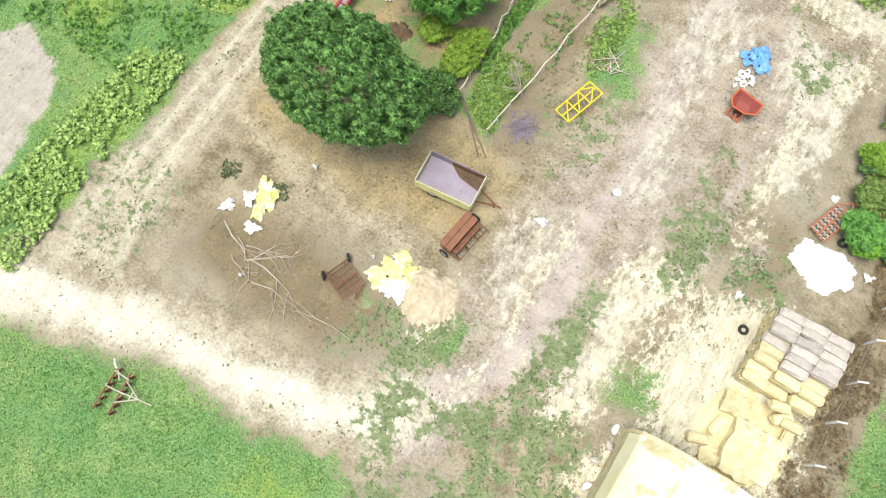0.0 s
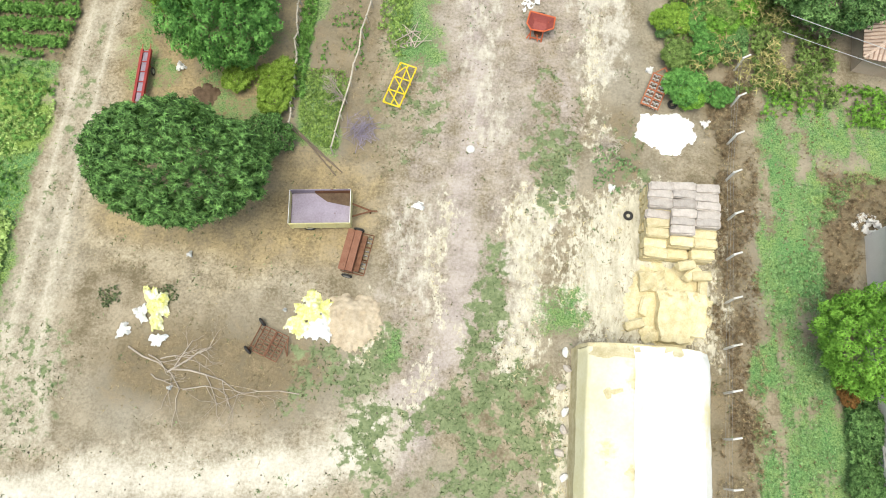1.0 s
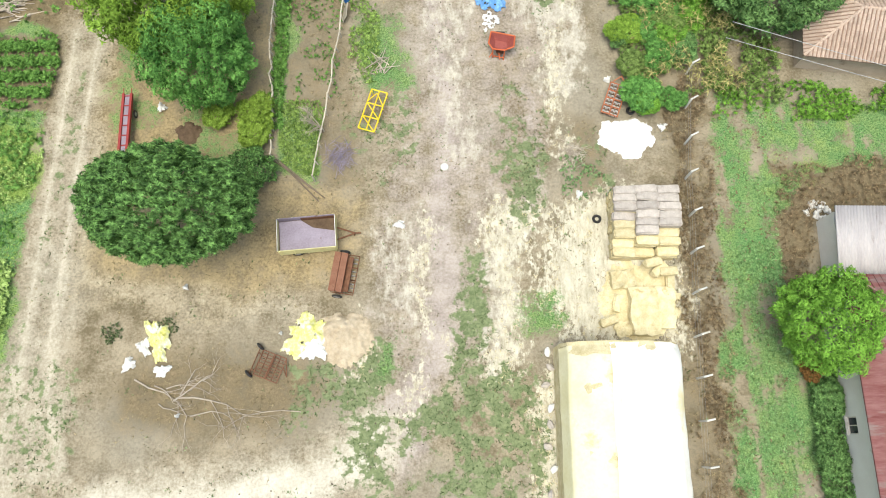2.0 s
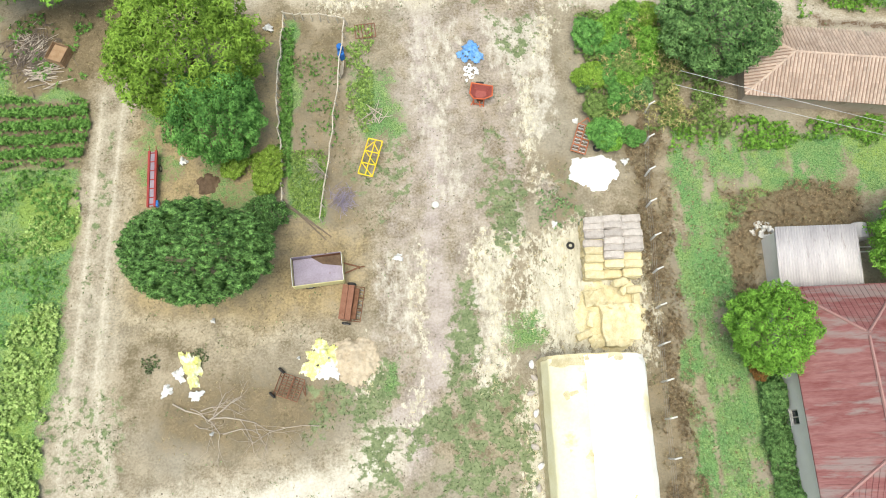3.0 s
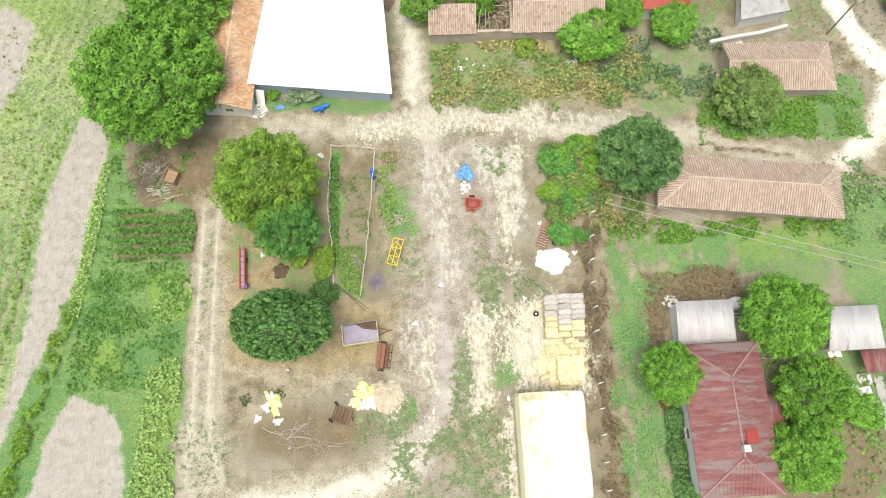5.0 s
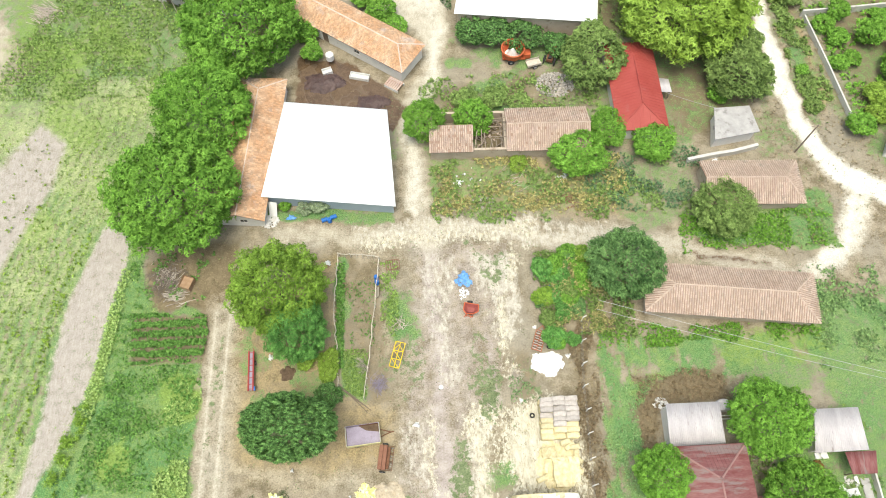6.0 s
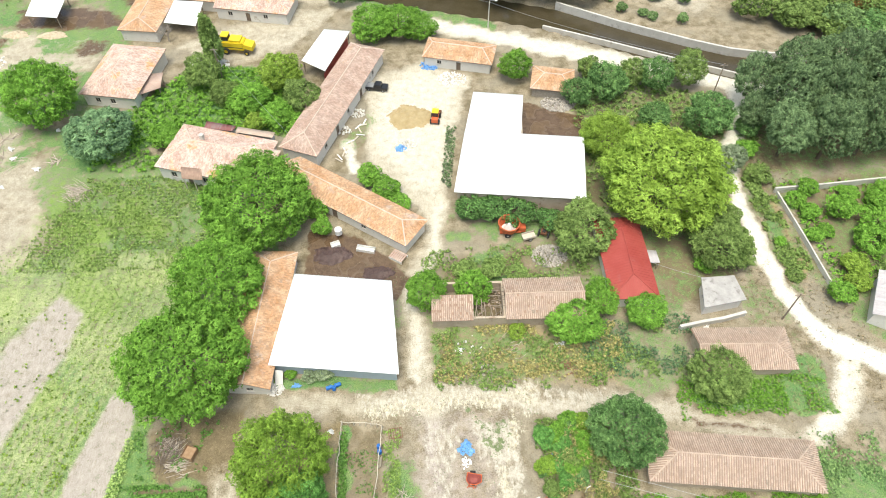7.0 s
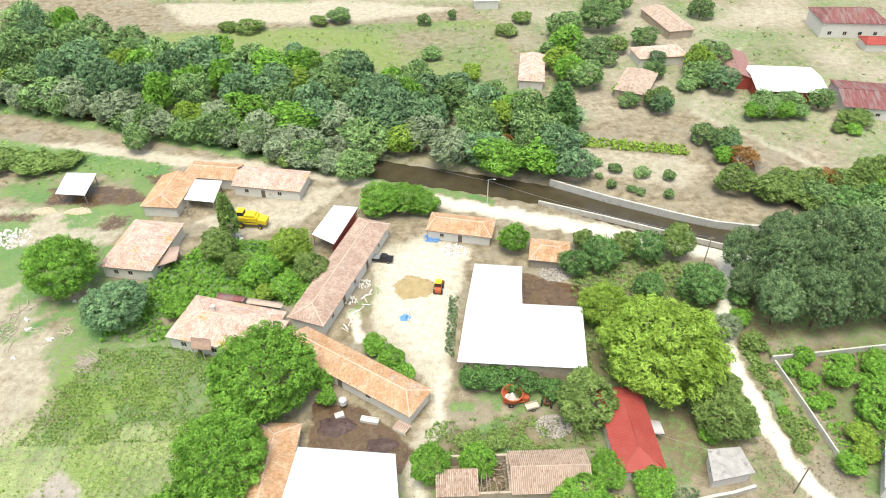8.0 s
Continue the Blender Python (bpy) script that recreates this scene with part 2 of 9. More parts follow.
M_CRATE = mat("brown_crate_wood", (0.27, 0.17, 0.095), (0.38, 0.26, 0.16), 2, 16, 0.85, 0.3, rand=0.2)
M_DARKTWIG = mat("dark_twigs", (0.13, 0.10, 0.08), (0.23, 0.19, 0.16), 2, 25, 0.9, 0.3, island=0.4)
M_CHAFF = mat("faded_chaff", (0.40, 0.32, 0.22), (0.60, 0.51, 0.38), 1.5, 16, 0.95, 0.7)
M_MULCH = mat("brown_mulch", (0.085, 0.055, 0.035), (0.16, 0.11, 0.07), 2, 20, 0.95, 0.5)
M_FENCEWOOD = mat("peeled_stick", (0.52, 0.46, 0.37), (0.66, 0.60, 0.51), 2, 20, 0.85, 0.3, rand=0.3)
M_WIRE = mat("lilac_grey_twigs", (0.20, 0.17, 0.22), (0.34, 0.30, 0.38), 2, 25, 0.8, 0.3, island=0.4)

# ---- ground ----
def lattice(x, y, cell, seed):
    """Smooth random values between 0 and 1 on a plan."""
    rng = np.random.RandomState(seed)
    table = rng.rand(64, 64)
    u, v = x / cell, y / cell
    i, j = np.floor(u).astype(int), np.floor(v).astype(int)
    fu, fv = u - i, v - j
    fu, fv = fu * fu * (3 - 2 * fu), fv * fv * (3 - 2 * fv)
    a, b = table[i % 64, j % 64], table[(i + 1) % 64, j % 64]
    c, d = table[i % 64, (j + 1) % 64], table[(i + 1) % 64, (j + 1) % 64]
    return (a * (1 - fu) + b * fu) * (1 - fv) + (c * (1 - fu) + d * fu) * fv


def near_line(x, y, pts):
    best = np.full(x.shape, 1e9)
    for (ax, ay), (bx, by) in zip(pts, pts[1:]):
        dx, dy = bx - ax, by - ay
        k = np.clip(((x - ax) * dx + (y - ay) * dy) / (dx * dx + dy * dy), 0, 1)
        best = np.minimum(best, np.hypot(x - ax - k * dx, y - ay - k * dy))
    return best


def line(x, y, pts, width, soft=0.8):
    return np.clip((width / 2 - near_line(x, y, pts)) / soft + 0.5, 0, 1)


def area(x, y, pts, soft=1.2):
    inside = np.zeros(x.shape, bool)
    for (ax, ay), (bx, by) in zip(pts, pts[1:] + pts[:1]):
        if ay != by:
            inside ^= ((ay > y) != (by > y)) & (x < (bx - ax) * (y - ay) / (by - ay) + ax)
    d = near_line(x, y, pts + pts[:1])
    return np.clip(np.where(inside, d, -d) / soft + 0.5, 0, 1)


def spread(stops):
    out = []
    for a, b, step in stops:
        out.append(np.arange(a, b, step))
    return np.concatenate(out + [np.array([stops[-1][1]])])


RIVER = [(-170, 216), (-120, 190), (-80, 174), (-50, 163), (-26, 151), (-6, 143), (12, 137.5), (29, 131.5), (50, 120), (68, 111.4), (88, 109.5), (120, 104), (190, 96)]
SOUTH_TRACK = [(-32, -7), (-28.9, -6.1), (-26.1, -5.3), (-22.1, -4.0), (-17.9, -3.5), (-13.0, -2.9), (-8.1, -1.5), (-5.5, -0.5), (-4, 0.6)]
WEST_TRACK = [(-26.4, -4), (-27.6, 2), (-27.4, 8), (-27.0, 18), (-26.6, 28), (-27.2, 31.5)]
MAIN_TRACK = [(-2.1, 0), (-1.1, 4.1), (1.0, 9.5), (-0.1, 15.4), (0.9, 20.4), (-0.3, 29.7), (-0.5, 39.7), (-2.2, 50), (-2.4, 62), (0.8, 68), (1.5, 76), (1, 88)]
MID_ROAD = [(-20, 42), (-10, 41.5), (-2, 42), (6, 42.4), (16.3, 39.6), (25.5, 40.4), (32.8, 38.7), (40.8, 35.1), (49.6, 33.4), (53.6, 34.2), (57.3, 37.6), (60.4, 43)]
EAST_ROAD = [(78, 37.5), (69, 42.6), (62, 46.2), (57.6, 51), (55.2, 58), (54.4, 66), (54.2, 78), (55.0, 84), (58.5, 92), (62, 101), (63, 106)]
NORTH_ROAD = [(-150, 172), (-108, 158.5), (-86, 157.5), (-63, 150.5), (-40, 146), (-20, 140.8), (3, 129.5), (25.7, 121), (45, 114), (64, 106), (90, 103), (130, 98)]


def zones(x, y):
    """What covers the ground at each place: a share between 0 and 1 of every kind. The dark share also holds painted
    tree shade.
    """
    z = {}
    wob = (lattice(x, y, 3.1, 5) - 0.5) * 1.6 + (lattice(x, y, 0.9, 6) - 0.5) * 0.7
    xs, ys = x + wob, y + (lattice(x, y, 2.7, 7) - 0.5) * 1.6
    path = line(xs, ys, SOUTH_TRACK, 3.4, 2.4) * 0.9
    for rut in ([(-26.5, 31), (-26.6, 21.5), (-26.4, 14.4), (-26.6, 7.8), (-26.2, 3), (-24.4, -1)], [(-28.4, 31), (-28.3, 21.6), (-28.3, 12.6), (-28.5, 3.3), (-28.6, -2)]):
        path = np.maximum(path, 0.80 * line(x + wob * 0.18, y, rut, 0.75, 0.6))
    path = np.maximum(path, 0.34 * line(xs, ys, WEST_TRACK, 5.0, 2.5))
    path = np.maximum(path, 0.55 * area(xs, ys, [(-29.5, 9), (-26, 9), (-25, 3), (-24, -2), (-30, -5)], 3.0))
    path = np.maximum(path, 0.36 * line(xs, ys, [(-25, 11), (-21, 10), (-14, 9.6), (-8, 8.6)], 2.4, 2.5))
    path = np.maximum(path, 0.62 * line(xs, ys, MAIN_TRACK[6:], 3.4, 1.6))
    path = np.maximum(path, 0.55 * line(xs, ys, MID_ROAD, 2.8, 1.8))
    path = np.maximum(path, 0.8 * line(xs, ys, [(53, 34.6), (57.8, 37.8), (61, 44)], 3.0, 1.2))
    path = np.maximum(path, 0.95 * line(xs, ys, EAST_ROAD, 2.9, 1.4))
    path = np.maximum(path, 0.9 * line(xs, ys, NORTH_ROAD, 5.0, 1.0))
    path = np.maximum(path, 0.82 * area(xs, ys, [(-12, 112), (1.4, 117), (10, 111), (8, 104), (4.8, 86), (3.4, 76), (2.6, 66), (0.4, 66), (0, 75), (-4, 79.5), (-10, 89), (-10, 99)]))
    path = np.maximum(path, 0.6 * area(xs, ys, [(-98, 133), (-73, 130), (-63, 125), (-68, 116), (-92, 117)]))
    path = np.maximum(path, 0.65 * area(xs, ys, [(-52, 124), (-38, 118), (-27, 123), (-16, 137), (-27, 136), (-41, 131)]))
    path = np.maximum(path, 0.5 * area(xs, ys, [(-90, 112), (-79, 106), (-67, 87), (-61, 71), (-66, 65), (-90, 66)], 3))
    path = np.maximum(path, 0.7 * line(xs, ys, [(130, 242), (115, 221), (95, 195), (77, 168), (88, 154), (97, 140), (112, 130), (150, 118)], 2.4, 1.2))
    path = np.maximum(path, 0.75 * area(xs, ys, [(-95, 262), (-20, 262), (18, 250), (-18, 240), (-80, 240)], 4))
    path = np.maximum(path, 0.55 * area(xs, ys, [(34, 141), (46, 137), (63, 131), (72, 140), (68, 144), (40, 151)], 2))
    path = np.maximum(path, 0.6 * (0.55 + 0.9 * (lattice(x, y, 17, 61) - 0.4)) * area(xs, ys, [(36, 158), (76, 168), (108, 128), (260, 110), (260, 420), (-220, 420), (-110, 262), (20, 255), (36, 205)], 8))
    z["path"] = path
    chalk = 1.0 * line(xs, ys, EAST_ROAD, 2.7, 1.1)
    chalk = np.maximum(chalk, 1.0 * line(xs, ys, EAST_ROAD[:4], 3.8, 1.4))
    chalk = np.maximum(chalk, 0.7 * line(xs, ys, [(52, 33.4), (56.8, 37.6), (60, 43.5)], 2.6, 2.2))
    chalk = np.maximum(chalk, 0.55 * line(xs, ys, SOUTH_TRACK, 2.0, 2.2))
    chalk = np.maximum(chalk, 0.75 * line(xs, ys, NORTH_ROAD[6:], 4.4, 1.4))
    chalk = np.maximum(chalk, 0.42 * area(xs, ys, [(-9, 110), (1.4, 115), (8.5, 110), (7, 104), (3.6, 86), (2.6, 78), (0.6, 80), (-3, 84), (-9, 92), (-9, 99)], 3))
    chalk = np.maximum(chalk, 0.5 * line(xs, ys, [(-2.2, 45), (-2.4, 60), (1, 68), (1.8, 78)], 1.8, 1.2))
    chalk = np.maximum(chalk, 0.8 * line(xs, ys, [(-13.6, 93), (-12.6, 89.2), (-11.8, 86.4)], 1.8, 0.9))
    z["chalk"] = chalk
    mauve = 0.85 * line(xs, ys, MAIN_TRACK[:7], 2.4, 2.6)
    mauve = np.maximum(mauve, 0.42 * area(xs, ys, [(-5, 12), (-3, 40), (12, 40), (9, 28), (4, 12), (1, 2), (-4, 2)], 4))
    mauve = np.maximum(mauve, 0.8 * line(xs, ys, [(-0.4, 16.2), (1.2, 13.0), (0.1, 7.9), (-0.8, 4.0), (-3.2, 1.8)], 1.7, 1.0))
    mauve = np.maximum(mauve, 0.7 * line(xs, ys, [(5.2, 15), (6.6, 20), (6.6, 27)], 1.6, 2.0))
    mauve = np.maximum(mauve, 0.45 * line(xs, ys, MID_ROAD[4:], 2.0, 2.0))
    z["mauve"] = mauve
    pale = 0.46 * area(xs, ys, [(-1.7, 33.9), (-1.4, 38), (3.8, 38), (2.7, 32.2), (1.6, 28.0), (3.4, 20.9), (1.0, 19.6), (-0.8, 25.7)], 2.0)
    pale = np.maximum(pale, 0.66 * area(xs, ys, [(5.3, 33.6), (5.6, 38), (11.0, 38), (11.1, 30.0), (9.4, 25.6), (7.4, 26.4), (8.0, 30.6)], 1.6))
    pale = np.maximum(pale, 0.70 * area(xs, ys, [(3.2, 13.5), (5.7, 14.3), (5.9, 10.9), (4.6, 4.6), (2.8, 5.0), (2.9, 9.8)], 1.2))
    pale = np.maximum(pale, 0.42 * area(xs, ys, [(-5, 16), (-1, 17.5), (-1, 12), (-0.8, 8), (-2.8, 7.4), (-4.4, 10)], 2.0))
    pale = np.maximum(pale, 0.50 * area(xs, ys, [(-10, 43.5), (14, 44), (24, 42), (24, 40), (14, 38.5), (8, 40), (-10, 39.8)], 2.2))
    z["pale"] = pale
    streaky = lattice(x, y * 0.3, 0.9, 15) * 0.6 + lattice(x, y * 0.5, 0.45, 16) * 0.4
    straw = 0.92 * area(xs, ys, [(8.4, 17), (12, 18.4), (17.3, 17), (17.3, 7), (9.5, 7), (8.6, 9), (7.4, 12)], 3.5)
    straw = np.maximum(straw, 0.72 * area(xs, ys, [(3.3, 18), (8.5, 17.5), (6.2, 12), (5.2, 4), (2.9, 4.4), (3.6, 11)], 2.4) * np.clip(streaky * 2.2, 0, 1))
    straw = np.maximum(straw, 0.85 * area(xs, ys, [(6.0, -8), (8.6, -8), (8.8, 7), (7.0, 5)], 1.8))
    straw = np.maximum(straw, 0.75 * line(xs, ys, [(-0.2, 17), (-1.2, 12), (0.2, 7), (-1.8, 2)], 1.2, 2.2) * np.clip(streaky * 2.2 - 0.3, 0, 1))
    straw = np.maximum(straw, 0.62 * line(xs, ys, [(12.3, 38.5), (9.0, 33.9), (7.9, 28.8), (8.9, 21.5)], 2.2, 2.0) * np.clip(streaky * 2.4 - 0.2, 0, 1))
    straw = np.maximum(straw, 0.5 * line(xs, ys, [(-8, 40.6), (14, 41.5)], 2.6, 2.5))
    straw = np.maximum(straw, 0.5 * area(xs, ys, [(-5, 9.5), (-3.6, 7), (-4.6, 4.6), (-7, 4.4)], 1.5))
    z["straw"] = straw
    dark = 0.80 * area(xs, ys, [(-22.2, 4), (-20.4, 6.0), (-15.4, 6.4), (-8, 5.4), (-6.6, 2.8), (-9.8, 1.4), (-16.8, 0.3), (-21.4, 1.6)], 2.8)
    dark = np.maximum(dark, 0.55 * area(xs, ys, [(17.0, 29), (20.0, 29), (19.2, -12), (16.4, -12)], 2.0))
    dark = np.maximum(dark, 0.8 * area(xs, ys, [(24.0, 20.5), (36, 21.5), (36.5, 17), (27, 16), (26.6, 10), (25, 10)], 1.0))
    dark = np.maximum(dark, 0.75 * area(xs, ys, [(-38, 39), (-28, 41), (-27, 33), (-30, 31), (-37.5, 31.5)], 1.2))
    dark = np.maximum(dark, 0.62 * area(xs, ys, [(3.5, 19.1), (4.2, 24.5), (4.6, 29), (6.2, 30), (7.3, 25.8), (8.4, 22.5), (7.8, 20.8), (5.5, 17.8)], 1.4))
    dark = np.maximum(dark, 0.55 * area(xs, ys, [(9.4, 24.5), (12.4, 24), (12.8, 18.4), (9.7, 18.0)], 1.4))
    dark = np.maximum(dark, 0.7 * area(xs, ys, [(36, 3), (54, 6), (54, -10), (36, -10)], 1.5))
    dark = np.maximum(dark, 0.5 * area(xs, ys, [(-10.5, 19), (-6, 19), (-5.5, 26), (-8, 27)], 1.5))
    # grove floor: the brown shade under the trees, put into the ground colour
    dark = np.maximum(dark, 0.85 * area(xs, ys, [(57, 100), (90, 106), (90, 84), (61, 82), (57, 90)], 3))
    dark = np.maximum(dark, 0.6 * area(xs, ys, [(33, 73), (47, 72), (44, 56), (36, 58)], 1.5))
    dark = np.maximum(dark, 0.5 * area(xs, ys, [(-12, 38.2), (-7.2, 37.6), (-7.4, 25), (-12, 25)], 0.6))
    dark = np.maximum(dark, 0.75 * area(xs, ys, [(62.5, 79.5), (84, 82), (84, 56), (66, 55)], 1.5))
    dark = np.maximum(dark, 0.45 * area(xs, ys, [(-17, 87), (-9, 108), (-7, 104), (-12, 86)], 1.5))
    dark = np.maximum(dark, 0.8 * area(xs, ys, [(24.2, 20), (26.8, 20), (27, 9.5), (25.6, 9), (24.8, 13)], 1.2))
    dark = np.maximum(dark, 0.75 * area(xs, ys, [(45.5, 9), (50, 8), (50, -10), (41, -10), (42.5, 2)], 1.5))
    # tree shade along the lane and in the orchard, darkened into the ground
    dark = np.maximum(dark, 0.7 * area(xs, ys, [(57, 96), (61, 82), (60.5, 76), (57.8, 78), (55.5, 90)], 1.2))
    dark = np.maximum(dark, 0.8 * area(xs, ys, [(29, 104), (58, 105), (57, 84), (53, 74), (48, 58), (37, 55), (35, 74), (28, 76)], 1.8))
    dark = np.maximum(dark, 0.95 * area(xs, ys, [(-37.5, 39.5), (-26, 42), (-26.5, 33), (-30, 31.4), (-37.5, 31.8)], 1.2))
    dark = np.maximum(dark, 0.9 * area(x, y, [(6.6, 60), (11.6, 60), (11.6, 53), (6.6, 53)], 0.6))
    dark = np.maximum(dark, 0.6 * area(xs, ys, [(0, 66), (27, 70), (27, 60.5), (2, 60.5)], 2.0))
    z["dark"] = dark
    orange = 0.62 * area(xs, ys, [(-14.5, 19), (-11.6, 18.5), (-6.2, 18), (-5, 14), (-8.2, 12.8), (-10.5, 10.3), (-16, 10.6), (-22, 10)], 4.0)
    orange = np.maximum(orange, 0.55 * area(xs, ys, [(0, 53), (26, 53), (30, 43), (14, 44), (0, 46)], 3))
    orange = np.maximum(orange, 0.6 * area(xs, ys, [(-25.5, 31), (-25.5, 10), (-15, 9), (-5.5, 12), (-6.5, 19), (-12.8, 20), (-12.8, 38), (-16, 39)], 3.0))
    orange = np.maximum(orange, 0.7 * area(xs, ys, [(57.6, 76), (60.4, 76), (61.6, 62), (60, 58), (58.8, 66)], 1.4))
    orange = np.maximum(orange, 0.65 * area(xs, ys, [(9, 50.5), (22, 50.5), (24, 45), (10, 45)], 2.0))
    z["orange"] = orange
    across = (x - np.interp(y, [0, 15, 33, 45, 60], [-47, -44, -41, -38, -33]))
    drills = 0.5 + 0.5 * np.sin(across * 2 * math.pi / 1.45 + 3 * lattice(x, y, 9, 69))
    grass = 0.95 * area(xs, ys, [(-29.6, 31), (-29.4, 14), (-29.8, 2), (-31.5, -5.5), (-60, -20), (-90, 60), (-46, 50), (-38, 38)], 1.2)
    grass = np.maximum(grass, 0.95 * area(xs, ys, [(-40, -9.4), (-27, -7.8), (-20.6, -6.2), (-12, -5.0), (-5, -3.4), (-3, -5), (-6, -30), (-40, -30)], 2.2))
    grass = np.maximum(grass, 0.62 * area(xs, ys, [(5.4, 10.9), (9.3, 11.6), (9.4, 9.2), (7.5, 8), (5.2, 8.4)], 2.2))
    grass = np.maximum(grass, 0.85 * area(xs, ys, [(-6.3, 32), (-2.9, 32), (-2.2, 26.6), (-5.6, 27), (-6.6, 30)], 2.0))
    grass = np.maximum(grass, 0.95 * area(xs, ys, [(-12.3, 25.5), (-8.6, 24.5), (-9, 19), (-12.1, 20)], 1.0))
    grass = np.maximum(grass, 0.95 * area(xs, ys, [(20.6, 25.8), (34, 25.6), (51, 24.6), (49, 20.4), (38, 20.6), (27, 20), (25, 16.5), (25.2, 8), (26.4, -4), (24, -14), (19.2, -14), (20, 12)], 0.8) * np.clip(0.62 + (lattice(x * 2.2, y * 0.45, 1.0, 91) * 0.5 + lattice(x, y, 2.1, 92) * 0.5 - 0.42) * 2.6, 0, 1))
    grass = np.maximum(grass, 0.9 * line(xs, ys, [(-12.2, 24), (-12.4, 37.5)], 1.1, 0.8))
    grass = np.maximum(grass, 0.85 * area(xs, ys, [(40, 43.8), (56.5, 46), (56, 36.8), (42.3, 37.2), (36, 39.5)], 1))
    grass = np.maximum(grass, 0.75 * area(xs, ys, [(50, 32), (80, 24), (80, -20), (52, -20), (48, 22)], 2))
    grass = np.maximum(grass, 0.5 * area(xs, ys, [(-0.5, 53.6), (10, 54), (15.8, 51), (24, 51.5), (38, 52), (37.5, 42), (30, 40.8), (25.4, 44.4), (14, 44.6), (8, 43.2), (-0.2, 46)], 1.4))
    grass = np.maximum(grass, 0.8 * area(xs, ys, [(-24, 46.6), (-5, 45.2), (-5, 43.6), (-20, 44)], 0.8))
    grass = np.maximum(grass, 0.7 * area(xs, ys, [(58.6, 56), (60.6, 66), (59, 79), (57.5, 84), (56.6, 78), (57, 62)], 1.0))
    grass = np.maximum(grass, 0.6 * area(xs, ys, [(64, 52), (70, 44), (90, 34), (90, 56), (66, 56)], 1.5))
    grass = np.maximum(grass, 0.42 * area(xs, ys, [(-15, 93), (-10, 103), (-8, 99), (-12, 91)], 1.5))
    stubble = area(x, y, [(-50, 0), (-46.4, 33), (-43, 45), (-33, 60), (-40, 70), (-100, 70), (-100, -20), (-52, -20)], 2)
    grass = grass * (1 - stubble * (0.52 - 0.40 * drills))
    grass = np.maximum(grass, 0.62 * area(xs, ys, [(-100, 60), (-40, 40), (-24, 64), (-24, 72), (-36, 82), (-46, 92), (-66, 100), (-70, 86), (-60, 72), (-72, 64)], 2))
    grass = np.maximum(grass, 0.9 * area(xs, ys, [(-46, 118), (-24, 116), (-24, 94), (-28, 97), (-44, 98), (-60, 88), (-70, 96), (-56, 104)], 1.5))
    grass = np.maximum(grass, 0.85 * area(xs, ys, [(-130, 170), (-60, 148), (-64, 142), (-110, 150)], 2))
    grass = np.maximum(grass, 0.50 * (0.7 + 0.9 * (lattice(x, y, 14, 62) - 0.4)) * area(xs, ys, [(-300, 260), (-170, 212), (-100, 178), (-50, 160), (-20, 150), (30, 138), (32, 205), (30, 240), (-20, 238), (-90, 236)], 4))
    grass = np.maximum(grass, 0.45 * (0.6 + 1.2 * (lattice(x, y, 11, 63) - 0.4)) * area(xs, ys, [(30, 140), (60, 170), (75, 166), (86, 154), (95, 140), (108, 128), (140, 116), (200, 110), (200, 400), (-200, 400), (-100, 262), (20, 252), (36, 200)], 5))
    grass = np.maximum(grass, 0.8 * line(xs, ys, [(-170, 207), (-120, 183), (-80, 168), (-50, 156), (-26, 146.5), (-10, 141)], 7, 2))
    grass = np.maximum(grass, 0.5 * area(xs, ys, [(56.4, 100), (60, 80), (60.4, 60), (64, 54), (90, 54), (95, 104)], 1.5) * np.clip(0.3 + lattice(x, y, 3.0, 64), 0, 1))
    grass = np.maximum(grass, 0.75 * area(xs, ys, [(-100, 146), (-60, 146), (-62, 100), (-76, 88), (-100, 90)], 3) * np.clip((lattice(x, y, 6.0, 65) + lattice(x, y, 1.9, 66) * 0.5 - 0.45) * 3, 0, 1))
    grass = np.maximum(grass, 0.5 * area(xs, ys, [(22, 84), (58, 106), (52, 66), (36, 52), (22, 60)], 2) * np.clip(0.35 + lattice(x, y, 2.5, 67), 0, 1))
    grass = np.maximum(grass, 0.7 * area(xs, ys, [(4, 74), (24, 76), (22, 60), (-2, 61)], 1.5) * np.clip((lattice(x, y, 2.2, 68) - 0.45) * 4, 0, 1))
    grass = np.maximum(grass, 0.8 * line(xs, ys, [(-8, 137.3), (4, 133.6), (16, 129)], 3.0, 0.8))
    grass = np.maximum(grass, 0.45 * area(xs, ys, [(28, 104), (34, 112), (58, 104), (56, 84), (50, 72), (30, 76)], 2))
    grass = np.maximum(grass, 0.5 * area(xs, ys, [(-26, 34), (-13, 38), (-13, 20), (-24, 16)], 2) * (lattice(x, y, 2.0, 9) > 0.6))
    wild = np.clip((lattice(x, y, 5.0, 71) * 0.6 + lattice(x, y, 1.7, 72) * 0.4 - 0.36) * 3.2, 0, 1) * np.clip(1 - 1.5 * path, 0, 1)
    grass = np.maximum(grass, 0.42 * wild * area(xs, ys, [(-22, 46), (4, 43), (34, 43.5), (62, 48), (58, 100), (20, 100), (-2, 70)], 3))
    grass = np.maximum(grass, 0.7 * wild * area(xs, ys, [(50, 34), (90, 34), (90, -30), (36, -30), (36, 20), (50, 26)], 3))
    clumpy = lattice(x, y, 2.3, 12) * 0.55 + lattice(x, y, 0.8, 13) * 0.45
    sward = area(xs, ys, [(5.6, 11), (9.4, 11.5), (9.3, 8.2), (7, 7.6), (5.4, 8.6)], 2.0) * 0.9
